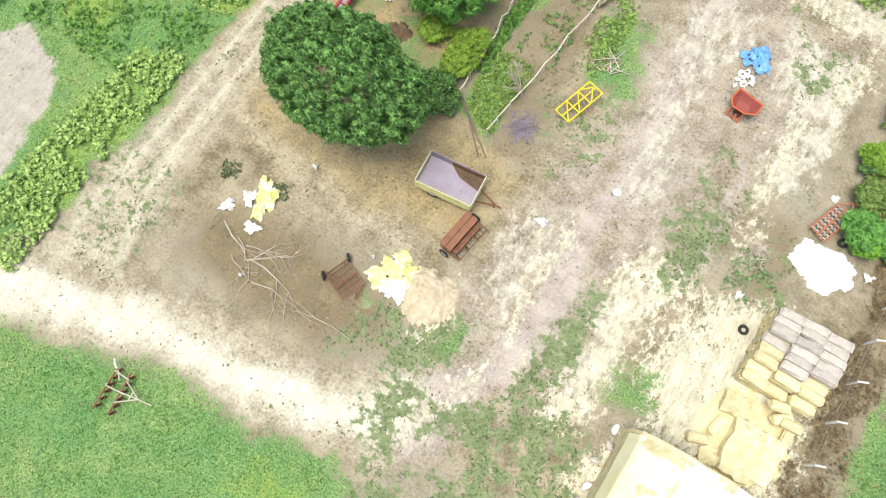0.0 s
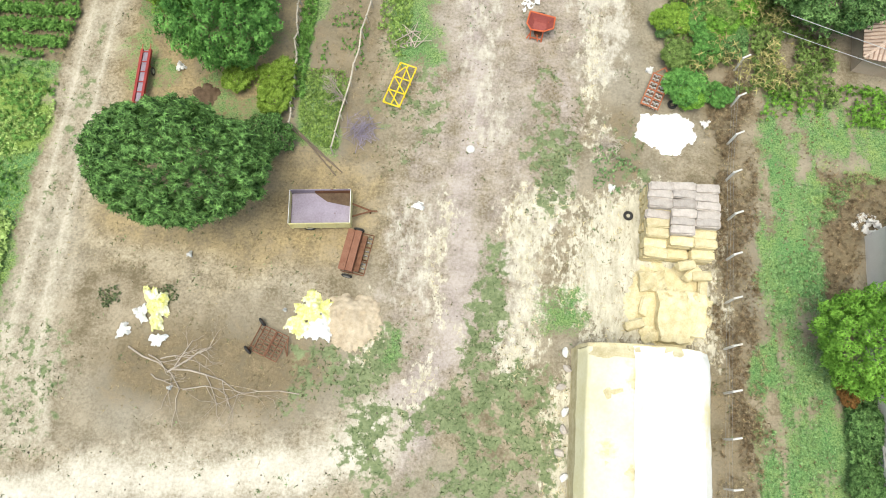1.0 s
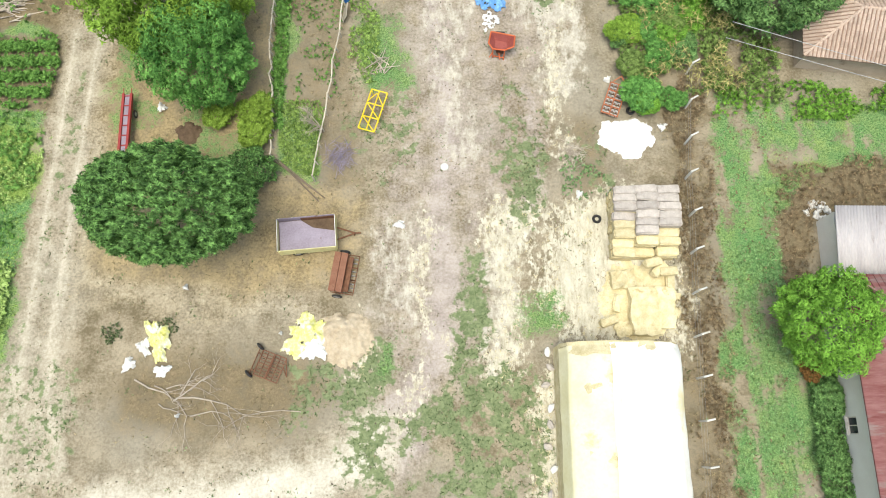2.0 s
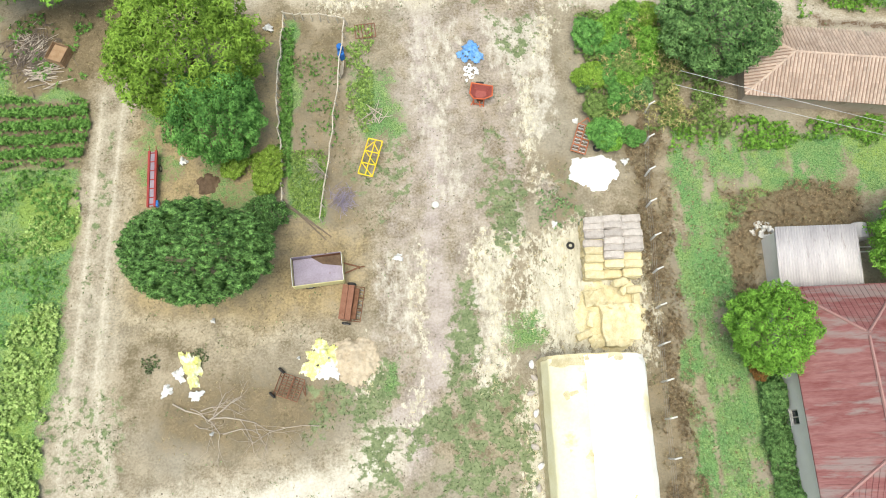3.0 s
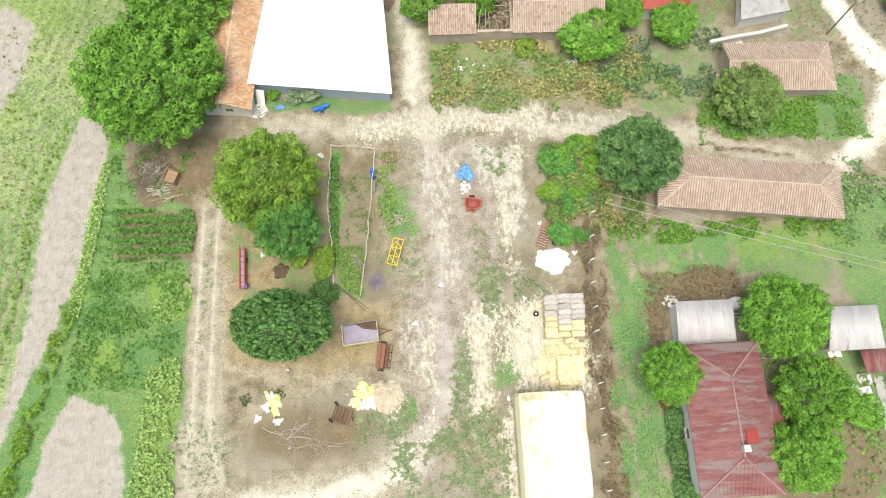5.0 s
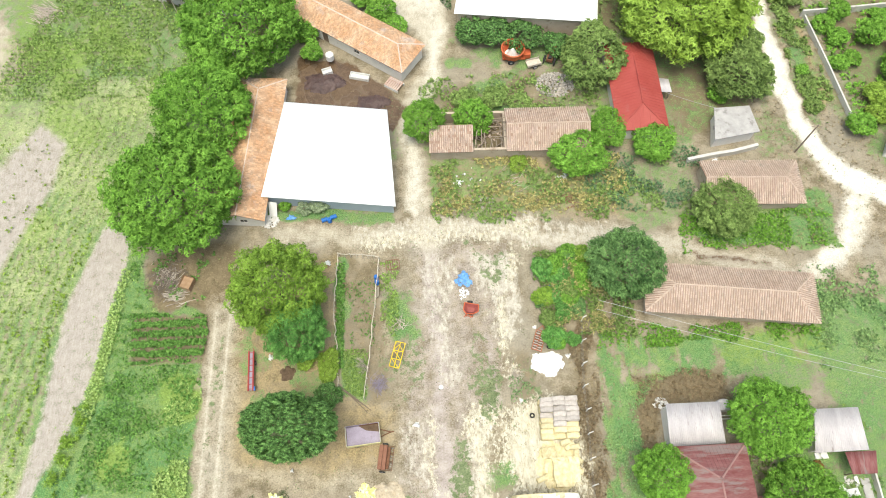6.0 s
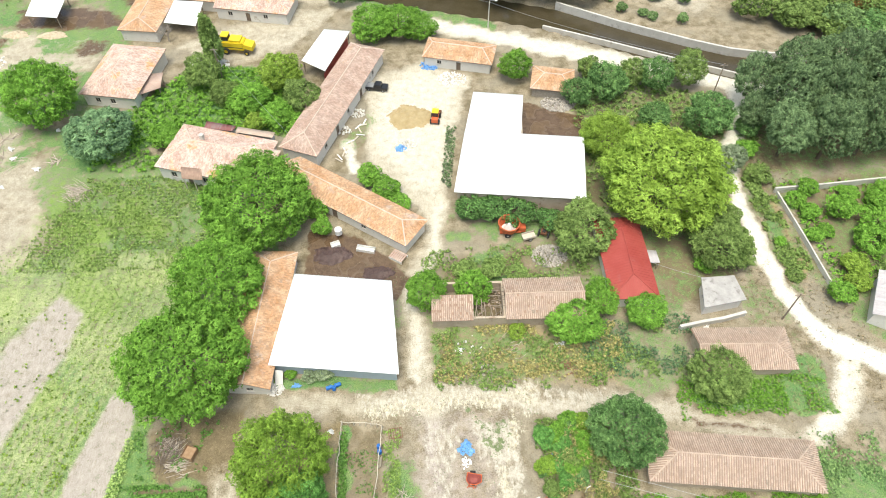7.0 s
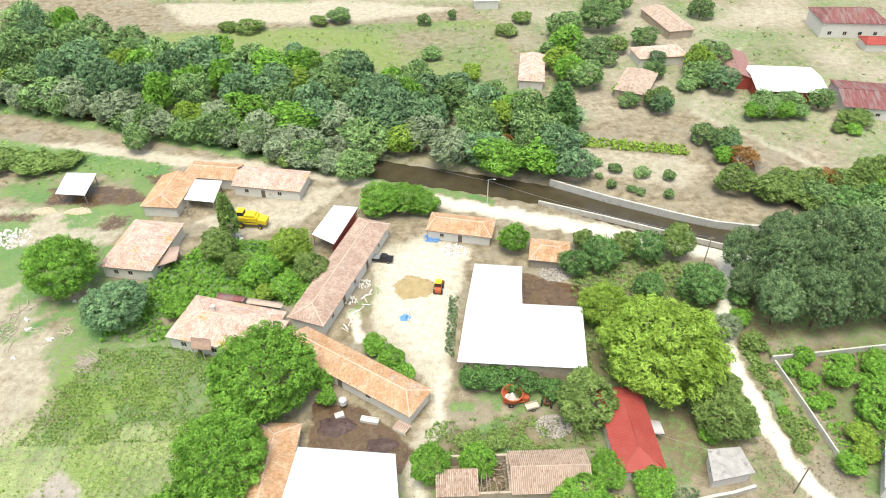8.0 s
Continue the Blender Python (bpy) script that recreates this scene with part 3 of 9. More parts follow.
    sward = np.maximum(sward, 0.8 * area(xs, ys, [(-3.8, 6.9), (-1.9, 7.0), (-2.2, 4.6), (-4, 4.4)], 1.2))
    grass = np.maximum(grass, sward * np.clip(0.35 + (clumpy - 0.4) * 2.4, 0, 0.9))
    weed = area(xs, ys, [(-6.2, 0.6), (-4.3, 2.6), (-2.6, 1.8), (0.6, 4), (1.8, 9), (2.4, 14), (3.8, 13.5), (3.2, 6), (7.2, 4.6), (7.6, -14), (-5, -14), (-4, -3)], 2.2)
    weed = np.maximum(weed, area(xs, ys, [(3.5, 19.1), (4.2, 24.5), (5.6, 27.8), (7.0, 25.8), (8.2, 22.5), (7.8, 20.0), (6.4, 15.5), (4.6, 15.5)], 1.6) * 0.95)
    weed = np.maximum(weed, area(xs, ys, [(1.9, 12.4), (3.1, 12.6), (3.2, 7.8), (1.4, 3.6), (0.3, 5.6)], 0.9))
    weed = np.maximum(weed, area(xs, ys, [(-2.9, 24.3), (-1.5, 24.5), (-1.4, 22.5), (-2.6, 20.7)], 0.9) * 0.9)
    weed = np.maximum(weed, area(xs, ys, [(-7.1, 25.6), (-4.0, 26.9), (-2.9, 23.9), (-6.2, 22.4)], 1.2) * 0.8)
    weed = np.maximum(weed, area(xs, ys, [(5.8, 35.2), (8.4, 36.6), (9.4, 34.6), (7.2, 33.4)], 1.2) * 0.8)
    weed = np.maximum(weed, area(xs, ys, [(-10.3, 5.1), (-3.9, 5.7), (-4.2, 2.2), (-7.1, 1.6), (-9.5, 2.8)], 1.2) * 0.95)
    weed = np.maximum(weed, area(xs, ys, [(-4.5, 7.2), (-1.9, 7.1), (-2, 5), (-5.2, 1.4), (-10, 1.8), (-8, 4.4)], 1.6))
    weed = np.maximum(weed, area(xs, ys, [(9, 23), (12, 23), (12.8, 18.2), (9.2, 18)], 1.6) * 0.8)
    weed = np.maximum(weed, area(xs, ys, [(-6.8, 33), (-3.4, 33), (-1.8, 24), (-4, 19), (-6.6, 22)], 2.4) * 0.55)
    weed = np.maximum(weed, area(xs, ys, [(4, 40), (8, 40), (11, 36), (8, 35), (6, 37)], 1.6) * 0.5)
    weed = np.maximum(weed, area(xs, ys, [(-29.6, 10), (-24, 6), (-22, 0), (-29, -5), (-34, -5)], 2.0) * 0.35)
    weed = np.maximum(weed, line(xs, ys, [(-27.4, 31), (-27.4, 4)], 0.8, 0.8) * 0.6)
    z["weed"] = weed * np.clip(0.54 + (clumpy - 0.45) * 2.4, 0, 0.92)
    tall_weeds = line(xs, ys, [(-52.6, 0), (-49.2, 20), (-48.2, 36), (-46.2, 46)], 1.6, 1.0)
    grass = np.maximum(grass, tall_weeds * 0.85)
    junk = area(xs, ys, [(-38.8, 39), (-32, 39.5), (-28.8, 37), (-28.4, 32), (-30.5, 31.6), (-33, 32), (-35.3, 31.6), (-37.8, 34)], 0.9)
    beds = area(x, y, [(-39.2, 31.2), (-29.2, 31.2), (-29.0, 24.6), (-38.8, 24.6)], 0.6)
    grass = grass * (1 - 0.9 * junk) * (1 - 0.75 * beds)
    z["dark"] = np.maximum(z["dark"], np.maximum(0.62 * junk, 0.7 * beds))
    z["grass"] = grass
    bright = 0.9 * area(xs, ys, [(-34.3, 22.8), (-29.2, 23.3), (-29.0, 17.3), (-34.2, 16.8)], 1.0)
    bright = np.maximum(bright, 0.85 * area(xs, ys, [(-40.9, 13.6), (-38.5, 15.6), (-36.6, 10.6), (-40.4, 10.4)], 1.0))
    bright = np.maximum(bright, 0.6 * area(xs, ys, [(-33.8, 11.9), (-30.2, 12.3), (-29.8, 4.9), (-30.6, -3), (-35.0, -3), (-33.5, 7.1)], 1.2))
    bright = np.maximum(bright, 0.75 * line(xs, ys, [(-43.0, 20), (-42.2, 25), (-41.6, 31)], 1.3, 1.0))
    bright = np.maximum(bright, 0.62 * area(xs, ys, [(-9.5, -6.2), (-4.5, -5.4), (-5, -12), (-11, -12)], 3.0))
    bright = np.maximum(bright, 0.55 * area(xs, ys, [(36, 26), (51, 26), (51, 22), (36, 22)], 2.5))
    bright = np.maximum(bright, 0.22 * wild * area(xs, ys, [(20.6, 25.8), (34, 25.6), (30, 20), (25, 16.5), (25.2, 8), (26.4, -4), (24, -14), (20, 12)], 1.5))
    bright = np.maximum(bright, 0.55 * np.clip(lattice(x, y, 16, 81) * 1.8 - 0.35, 0, 1) * area(xs, ys, [(-170, 236), (-100, 200), (-60, 190), (0, 172), (26, 170), (34, 205), (30, 240), (-20, 236), (-90, 234)], 5))
    bright = np.maximum(bright, 0.6 * np.clip(lattice(x, y, 12, 82) * 1.8 - 0.5, 0, 1) * area(xs, ys, [(60, 168), (90, 156), (110, 134), (190, 116), (200, 170), (120, 168)], 5))
    bright = np.maximum(bright, 0.6 * area(xs, ys, [(45, 146), (65, 143), (66, 139), (52, 139)], 2))
    bright = np.maximum(bright, 0.7 * np.clip(lattice(x, y, 5, 83) * 2 - 0.6, 0, 1) * area(xs, ys, [(-95, 60), (-52, 40), (-40, 62), (-44, 80), (-62, 92), (-70, 70)], 3))
    z["hay"] = 0.66 * stubble * np.clip(0.35 + 0.6 * lattice(x, y, 6, 85) + 0.35 * (0.5 - drills), 0, 1)
    z["bright"] = bright * np.clip(1 - 1.2 * path, 0, 1)
    tilled = 0.95 * area(xs, ys, [(-46, -5), (-44.6, 6.5), (-42.3, 9.3), (-38.3, 8.0), (-35.5, 4.0), (-35.6, -5)], 1.0)
    tilled = np.maximum(tilled, 0.85 * area(x, y, [(-54, -4), (-50.0, 8.5), (-48.7, 18), (-48.6, 26), (-48.0, 34), (-44.9, 44.8), (-40.9, 43), (-41.2, 38), (-42.4, 31), (-43.0, 24), (-45.2, 15.9), (-47.9, 9.7), (-50.4, 1), (-52, -4)], 0.9))
    tilled = np.maximum(tilled, 0.8 * area(x, y, [(-57.1, 62.2), (-52.6, 58.5), (-53.4, 50.4), (-56.6, 42.1), (-58.6, 36), (-66, 34), (-63.5, 52.6)], 1.5))
    z["tilled"] = tilled
    mud = area(xs, ys, [(-19, 73), (-12, 71), (-5, 66), (-3, 61.8), (-5, 58.8), (-20, 60.5)], 1.0)
    mud = np.maximum(mud, area(xs, ys, [(19, 103), (31.4, 99), (30.4, 90), (18.2, 91)], 0.7))
    mud = np.maximum(mud, 0.9 * area(xs, ys, [(-88, 140), (-70, 139), (-62, 133), (-70, 131), (-88, 133)], 1.2))
    mud = np.maximum(mud, 0.62 * area(xs, ys, [(36, 37.2), (46, 34.6), (46, 33.8), (36, 36.0)], 0.8))
    mud = np.maximum(mud, 0.75 * area(xs, ys, [(-72, 127), (-66, 127), (-66, 122), (-72, 122)], 1.0))
    mud = np.maximum(mud, 0.9 * area(xs, ys, [(-67, 144), (-61.5, 144), (-61.5, 139.5), (-66, 140)], 1.0))
    mud = np.maximum(mud, 0.7 * area(xs, ys, [(-97, 130), (-88, 129.5), (-87, 126), (-97, 126)], 1.2))
    z["mud"] = mud
    return z


def height(x, y):
    d = near_line(x, y, RIVER)
    k = np.clip((5.2 - d) / 2.0, 0, 1)
    h = -1.9 * k * k * (3 - 2 * k)
    return h + (lattice(x, y, 6.0, 1) - 0.5) * 0.08 + (lattice(x, y, 1.1, 2) - 0.5) * 0.06


def ground_material():
    m, n, l, bsdf = nodes_of("ground_cover")
    co = n.new("ShaderNodeTexCoord").outputs["Object"]

    def moved(x, y, sx=1.0, sy=1.0):
        mp = n.new("ShaderNodeMapping")
        mp.inputs["Location"].default_value, mp.inputs["Scale"].default_value = (x, y, 0), (sx, sy, 1)
        l.new(co, mp.inputs["Vector"])
        return mp.outputs[0]

    def blend(*rows):
        out = None
        for v, k in rows:
            v = maths(n, l, "MULTIPLY", v, k)
            out = v if out is None else maths(n, l, "ADD", out, v)
        return out

    def rough_edge(v, k):
        return maths(n, l, "MULTIPLY", maths(n, l, "SUBTRACT", v, 0.5), k)

    wide, mid, fine, grit = noise_node(n, l, co, 0.12, 5), noise_node(n, l, co, 0.9, 6, 0.65), noise_node(n, l, co, 5.0, 5, 0.7), noise_node(n, l, co, 22.0, 4, 0.7)
    soft = blend((noise_node(n, l, moved(7, 3), 0.45, 7, 0.62), 0.6), (fine, 0.4))
    tone, grain = blend((mid, 0.5), (fine, 0.5)), blend((fine, 0.5), (grit, 0.5))
    fibre = noise_node(n, l, moved(0, 0, 1.0, 0.22), 4.0, 5, 0.7)
    wisps = blend((fibre, 0.6), (grit, 0.4))
    blots = noise_node(n, l, moved(31, 17, 1.0, 0.5), 1.5, 8, 0.70)
    scraps = noise_node(n, l, moved(-13, 41, 1.0, 0.6), 2.6, 8, 0.74)
    clumps = noise_node(n, l, moved(5, -27), 1.5, 7, 0.64)
    edge = rough_edge(blend((mid, 0.55), (fine, 0.45)), 4.5)

    def layer(col, attr, a, b, tone_in, rough=0.45, gain=1.0, lo=0.40, hi=0.60, edge=edge):
        at = n.new("ShaderNodeAttribute")
        at.attribute_type, at.attribute_name = "GEOMETRY", attr
        share = maths(n, l, "MULTIPLY", at.outputs["Fac"], 4.0, True)
        f = maths(n, l, "ADD", at.outputs["Fac"], maths(n, l, "MULTIPLY", maths(n, l, "MULTIPLY", edge, rough), share), True)
        f = maths(n, l, "ADD", maths(n, l, "MULTIPLY", maths(n, l, "SUBTRACT", f, 0.5), gain), 0.5, True)
        some = maths(n, l, "MULTIPLY", f, share)
        return mixed(n, l, some, col, mixed(n, l, ramp(n, l, tone_in, lo, hi), a, b)), some

    col = mixed(n, l, ramp(n, l, soft, 0.41, 0.59), (0.165, 0.135, 0.084), (0.375, 0.32, 0.232))
    col = mixed(n, l, ramp(n, l, wide, 0.45, 0.65), col, mixed(n, l, ramp(n, l, tone, 0.36, 0.64), (0.21, 0.185, 0.138), (0.365, 0.325, 0.252)))
    col, _ = layer(col, "orange", (0.225, 0.165, 0.075), (0.43, 0.335, 0.18), tone, 0.5, 1.3, 0.38, 0.62)
    # brown earth and dry growth, plus the shade painted under trees
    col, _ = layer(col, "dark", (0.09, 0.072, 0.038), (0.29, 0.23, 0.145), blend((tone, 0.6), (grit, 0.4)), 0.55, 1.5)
    col, _ = layer(col, "mauve", (0.345, 0.295, 0.265), (0.47, 0.41, 0.37), soft, 0.5, 1.5)
    col, _ = layer(col, "path", (0.38, 0.335, 0.26), (0.60, 0.55, 0.445), blend((soft, 0.5), (wisps, 0.5)), 0.45, 1.3)
    col, _ = layer(col, "pale", (0.36, 0.32, 0.26), (0.60, 0.56, 0.47), blend((tone, 0.5), (scraps, 0.5)), 0.8, 1.8, edge=rough_edge(blots, 5.0))
    col, _ = layer(col, "chalk", (0.58, 0.54, 0.445), (0.76, 0.73, 0.64), tone, 0.25, 1.2)
    col, _ = layer(col, "straw", (0.38, 0.34, 0.25), (0.70, 0.66, 0.53), blend((wisps, 0.5), (blots, 0.5)), 0.85, 2.8, edge=rough_edge(scraps, 5.0))
    col, _ = layer(col, "weed", (0.10, 0.135, 0.06), (0.26, 0.30, 0.16), tone, 0.85, 3.0, 0.36, 0.64, edge=rough_edge(clumps, 5.5))
    blades = blend((noise_node(n, l, moved(11, 23), 9.0, 5, 0.75), 0.6), (grit, 0.4))
    lush = mixed(n, l, ramp(n, l, blades, 0.42, 0.58), (0.032, 0.105, 0.030), (0.20, 0.355, 0.13))
    meadow = mixed(n, l, ramp(n, l, blades, 0.42, 0.58), (0.075, 0.135, 0.036), (0.34, 0.42, 0.17))
    col, _ = layer(col, "grass", lush, meadow, blend((wide, 0.5), (mid, 0.5)), 0.8, 2.4, 0.42, 0.62)
    col, _ = layer(col, "bright", (0.095, 0.165, 0.032), (0.32, 0.43, 0.115), blades, 0.8, 1.6, 0.42, 0.58)
    col, _ = layer(col, "hay", (0.25, 0.285, 0.12), (0.49, 0.515, 0.28), grain, 0.6, 1.4)
    col, _ = layer(col, "tilled", (0.29, 0.25, 0.215), (0.47, 0.425, 0.375), blend((wisps, 0.5), (tone, 0.5)), 0.6, 2.0)
    col, wet = layer(col, "mud", (0.085, 0.052, 0.030), (0.17, 0.115, 0.07), tone, 0.6, 3.0)
    l.new(col, bsdf.inputs["Base Color"])
    pools = maths(n, l, "MULTIPLY", wet, ramp(n, l, noise_node(n, l, moved(3, 9), 0.22, 2, 0.5), 0.44, 0.50))
    l.new(maths(n, l, "SUBTRACT", 0.95, maths(n, l, "MULTIPLY", pools, 0.89)), bsdf.inputs["Roughness"])
    l.new(maths(n, l, "ADD", 0.08, maths(n, l, "MULTIPLY", wet, 0.45)), bsdf.inputs["Specular IOR Level"])
    b_ = n.new("ShaderNodeBump")
    b_.inputs["Strength"].default_value, b_.inputs["Distance"].default_value = 0.6, 0.08
    l.new(maths(n, l, "MULTIPLY", tone, maths(n, l, "SUBTRACT", 1.0, pools)), b_.inputs["Height"])
    l.new(b_.outputs[0], bsdf.inputs["Normal"])
    return m


def mesh_from(name, verts, faces, material):
    me = bpy.data.meshes.new(name)
    verts, faces = np.asarray(verts, np.float32), np.asarray(faces, np.int32)
    me.vertices.add(len(verts))
    me.vertices.foreach_set("co", verts.ravel())
    k = faces.shape[1]
    me.loops.add(faces.size)
    me.loops.foreach_set("vertex_index", faces.ravel())
    me.polygons.add(len(faces))
    me.polygons.foreach_set("loop_start", np.arange(0, faces.size, k, dtype=np.int32))
    me.update(calc_edges=True)
    me.validate()
    me.materials.append(material)
    return me


GX = spread([(-2600, -400, 300), (-400, -150, 25), (-150, -58, 2.0), (-58, -32, 0.55), (-32, 22, 0.36), (22, 66, 0.55), (66, 160, 1.5), (160, 400, 20), (400, 2600, 300)])
GY = spread([(-1500, -100, 200), (-100, -16, 6), (-16, 45, 0.36), (45, 112, 0.55), (112, 270, 1.5), (270, 420, 12), (420, 3000, 300)])
gxx, gyy = np.meshgrid(GX, GY)
gx, gy = gxx.ravel(), gyy.ravel()
nx, ny = len(GX), len(GY)
ii = (np.arange(ny - 1)[:, None] * nx + np.arange(nx - 1)[None, :]).ravel()
ground_mesh = mesh_from("ground", np.stack([gx, gy, height(gx, gy)], 1), np.stack([ii, ii + 1, ii + nx + 1, ii + nx], 1), ground_material())
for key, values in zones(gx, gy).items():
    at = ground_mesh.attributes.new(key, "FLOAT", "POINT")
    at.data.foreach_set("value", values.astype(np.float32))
ground_mesh.polygons.foreach_set("use_smooth", np.ones(len(ground_mesh.polygons), bool))
tagged(new("ground", ground_mesh), "trampled earth, grass, straw litter and dirt tracks of a farm village", "ground", kind="structure")

M_WATER = mat("stream_water", (0.055, 0.045, 0.025), (0.08, 0.065, 0.04), 0.3, 3, 0.06, 0.08, spec=0.5)

# ---- helpers for things ----
def part(name, bm, material, parent=None, label=""):
    me = bpy.data.meshes.new(name)
    bm.to_mesh(me)
    bm.free()
    me.materials.append(material)
    ob = new(name, me)
    if parent is not None:
        ob.parent = parent
    if label:
        ob["label"] = label
    return ob


def thing(name, label, category, at=(0, 0, 0), turn=0.0, group="", kind="", scale=(1, 1, 1)):
    ob = new(name)
    ob.location, ob.scale = at, scale
    ob.rotation_euler = (0, 0, radians(turn))
    return tagged(ob, label, category, group, kind)


def box(bm, x0, x1, y0, y1, z0, z1, m=None):
    vs = [bm.verts.new(Vector(c) if m is None else m @ Vector(c)) for c in
          ((x0, y0, z0), (x1, y0, z0), (x1, y1, z0), (x0, y1, z0), (x0, y0, z1), (x1, y0, z1), (x1, y1, z1), (x0, y1, z1))]
    for f in ((3, 2, 1, 0), (4, 5, 6, 7), (0, 1, 5, 4), (1, 2, 6, 5), (2, 3, 7, 6), (3, 0, 4, 7)):
        bm.faces.new([vs[i] for i in f])
    return bm


def boxes(*rows):
    bm = bmesh.new()
    for r in rows:
        box(bm, *r)
    return bm


def rod(bm, a, b, r0, r1=None, seg=8):
    a, b = Vector(a), Vector(b)
    r1 = r0 if r1 is None else r1
    q = (b - a).to_track_quat("Z", "Y").to_matrix()
    rings = []
    for c, r in ((a, r0), (b, r1)):
        rings.append([bm.verts.new(c + q @ Vector((r * math.cos(2 * math.pi * i / seg), r * math.sin(2 * math.pi * i / seg), 0))) for i in range(seg)])
    for i in range(seg):
        bm.faces.new((rings[0][i], rings[0][(i + 1) % seg], rings[1][(i + 1) % seg], rings[1][i]))
    bm.faces.new(rings[0][::-1])
    bm.faces.new(rings[1])
    return bm


def rods(*rows):
    bm = bmesh.new()
    for r in rows:
        rod(bm, *r)
    return bm


def prism(bm, pts, z0, z1):
    """A flat outline drawn up from z0 to z1."""
    lo = [bm.verts.new((x, y, z0)) for x, y in pts]
    hi = [bm.verts.new((x, y, z1)) for x, y in pts]
    n = len(pts)
    bm.faces.new(lo[::-1])
    bm.faces.new(hi)
    for i in range(n):
        bm.faces.new((lo[i], lo[(i + 1) % n], hi[(i + 1) % n], hi[i]))
    return bm


def slab(bm, pts, down):
    """A plate under the outline pts (in space), thick by the vector down."""
    hi = [bm.verts.new(p) for p in pts]
    lo = [bm.verts.new(Vector(p) + Vector(down)) for p in pts]
    n = len(pts)
    bm.faces.new(hi)
    bm.faces.new(lo[::-1])
    for i in range(n):
        bm.faces.new((hi[(i + 1) % n], hi[i], lo[i], lo[(i + 1) % n]))
    return bm


def torus(bm, centre, axis, big, small, seg=20, ring=8):
    q = Vector(axis).to_track_quat("Z", "Y").to_matrix()
    vs = []
    for i in range(seg):
        a = 2 * math.pi * i / seg
        for j in range(ring):
            b = 2 * math.pi * j / ring
            r = big + small * math.cos(b)
            vs.append(bm.verts.new(Vector(centre) + q @ Vector((r * math.cos(a), r * math.sin(a), small * math.sin(b)))))
    for i in range(seg):
        for j in range(ring):
            bm.faces.new((vs[i * ring + j], vs[((i + 1) % seg) * ring + j], vs[((i + 1) % seg) * ring + (j + 1) % ring], vs[i * ring + (j + 1) % ring]))
    return bm


# ---- roofs and walls ----
def inside_convex(pts, u, v, inset=0.0):
    n, ok = len(pts), True
    for i in range(n):
        (ax, ay), (bx, by) = pts[i], pts[(i + 1) % n]
        d = math.hypot(bx - ax, by - ay)
        if d > 1e-6 and ((bx - ax) * (v - ay) - (by - ay) * (u - ax)) / d < inset:
            return False
    return ok


def tile_slope(vs, fs, corners, w, long, rise, rng, gaps=0.0):
    """Rows of curved tiles on one roof slope. corners: anticlockwise from above, the first two along the eave."""
    o, e = Vector(corners[0]), Vector(corners[1])
    u = (e - o).normalized()
    nrm = (e - o).cross(Vector(corners[-1]) - o).normalized()
    v = nrm.cross(u)
    flat = [((Vector(c) - o).dot(u), (Vector(c) - o).dot(v)) for c in corners]
    u0, u1 = min(f[0] for f in flat), max(f[0] for f in flat)
    v1 = max(f[1] for f in flat)
    for i in range(int((u1 - u0) / w) + 1):
        cu = u0 + (i + 0.5) * w
        for j in range(int(v1 / long) + 1):
            cv = j * long + rng.uniform(-0.02, 0.02)
            if not inside_convex(flat, cu, cv + long * 0.5, 0.0) or rng.random() < gaps:
                continue
            half = 0.5 if rise < 0.08 else 0.37
            lift, skew = 0.03 + rng.uniform(0, 0.02), rng.uniform(-0.015, 0.015)
            base = len(vs)
            for dv, up in ((-0.03, lift + 0.035), (long + 0.02, lift)):
                for du, h in ((-half, 0.0), (-half * 0.44, rise), (half * 0.44, rise), (half, 0.0)):
                    p = o + u * (cu + du * w + skew * (1 if dv < 0 else -1)) + v * (cv + dv) + nrm * (up + h)
                    vs.append(tuple(p))
            for k in range(3):
                fs.append((base + k, base + k + 1, base + 5 + k, base + 4 + k))


def rib_slope(corners, step, high, wide):
    """Standing ribs up one roof slope."""
    o, e = Vector(corners[0]), Vector(corners[1])
    u = (e - o).normalized()
    nrm = (e - o).cross(Vector(corners[-1]) - o).normalized()
    v = nrm.cross(u)
    flat = [((Vector(c) - o).dot(u), (Vector(c) - o).dot(v)) for c in corners]
    u0, u1, n = min(f[0] for f in flat), max(f[0] for f in flat), len(flat)
    cu, out = u0 + step * 0.5, []
    while cu < u1:
        cross = []
        for i in range(n):
            (ax, ay), (bx, by) = flat[i], flat[(i + 1) % n]
            if (ax - cu) * (bx - cu) < 0:
                cross.append(ay + (by - ay) * (cu - ax) / (bx - ax))
        if len(cross) >= 2 and max(cross) - min(cross) > 0.1:
            a, b = min(cross), max(cross)
            pts = [o + u * (cu + s * wide / 2) + v * t + nrm * high for s, t in ((-1, a), (1, a), (1, b), (-1, b))]
            out.append(slab(bmesh.new(), pts, nrm * -high))
        cu += step
    return out


def roof_slopes(L, W, eave, ridge, hip_a, hip_b):
    """The slopes of a ridged roof, L along x, W along y, centred. hip_a and hip_b: how far the hips run in at the two ends."""
    a, b = -L / 2, L / 2
    ra, rb = Vector((a + hip_a, 0, ridge)), Vector((b - hip_b, 0, ridge))
    c = [Vector((a, -W / 2, eave)), Vector((b, -W / 2, eave)), Vector((b, W / 2, eave)), Vector((a, W / 2, eave))]
    out = [[c[0], c[1], rb, ra], [c[2], c[3], ra, rb]]
    if hip_b > 0.05:
        out.append([c[1], c[2], rb])
    if hip_a > 0.05:
        out.append([c[3], c[0], ra])
    return out, ra, rb, c


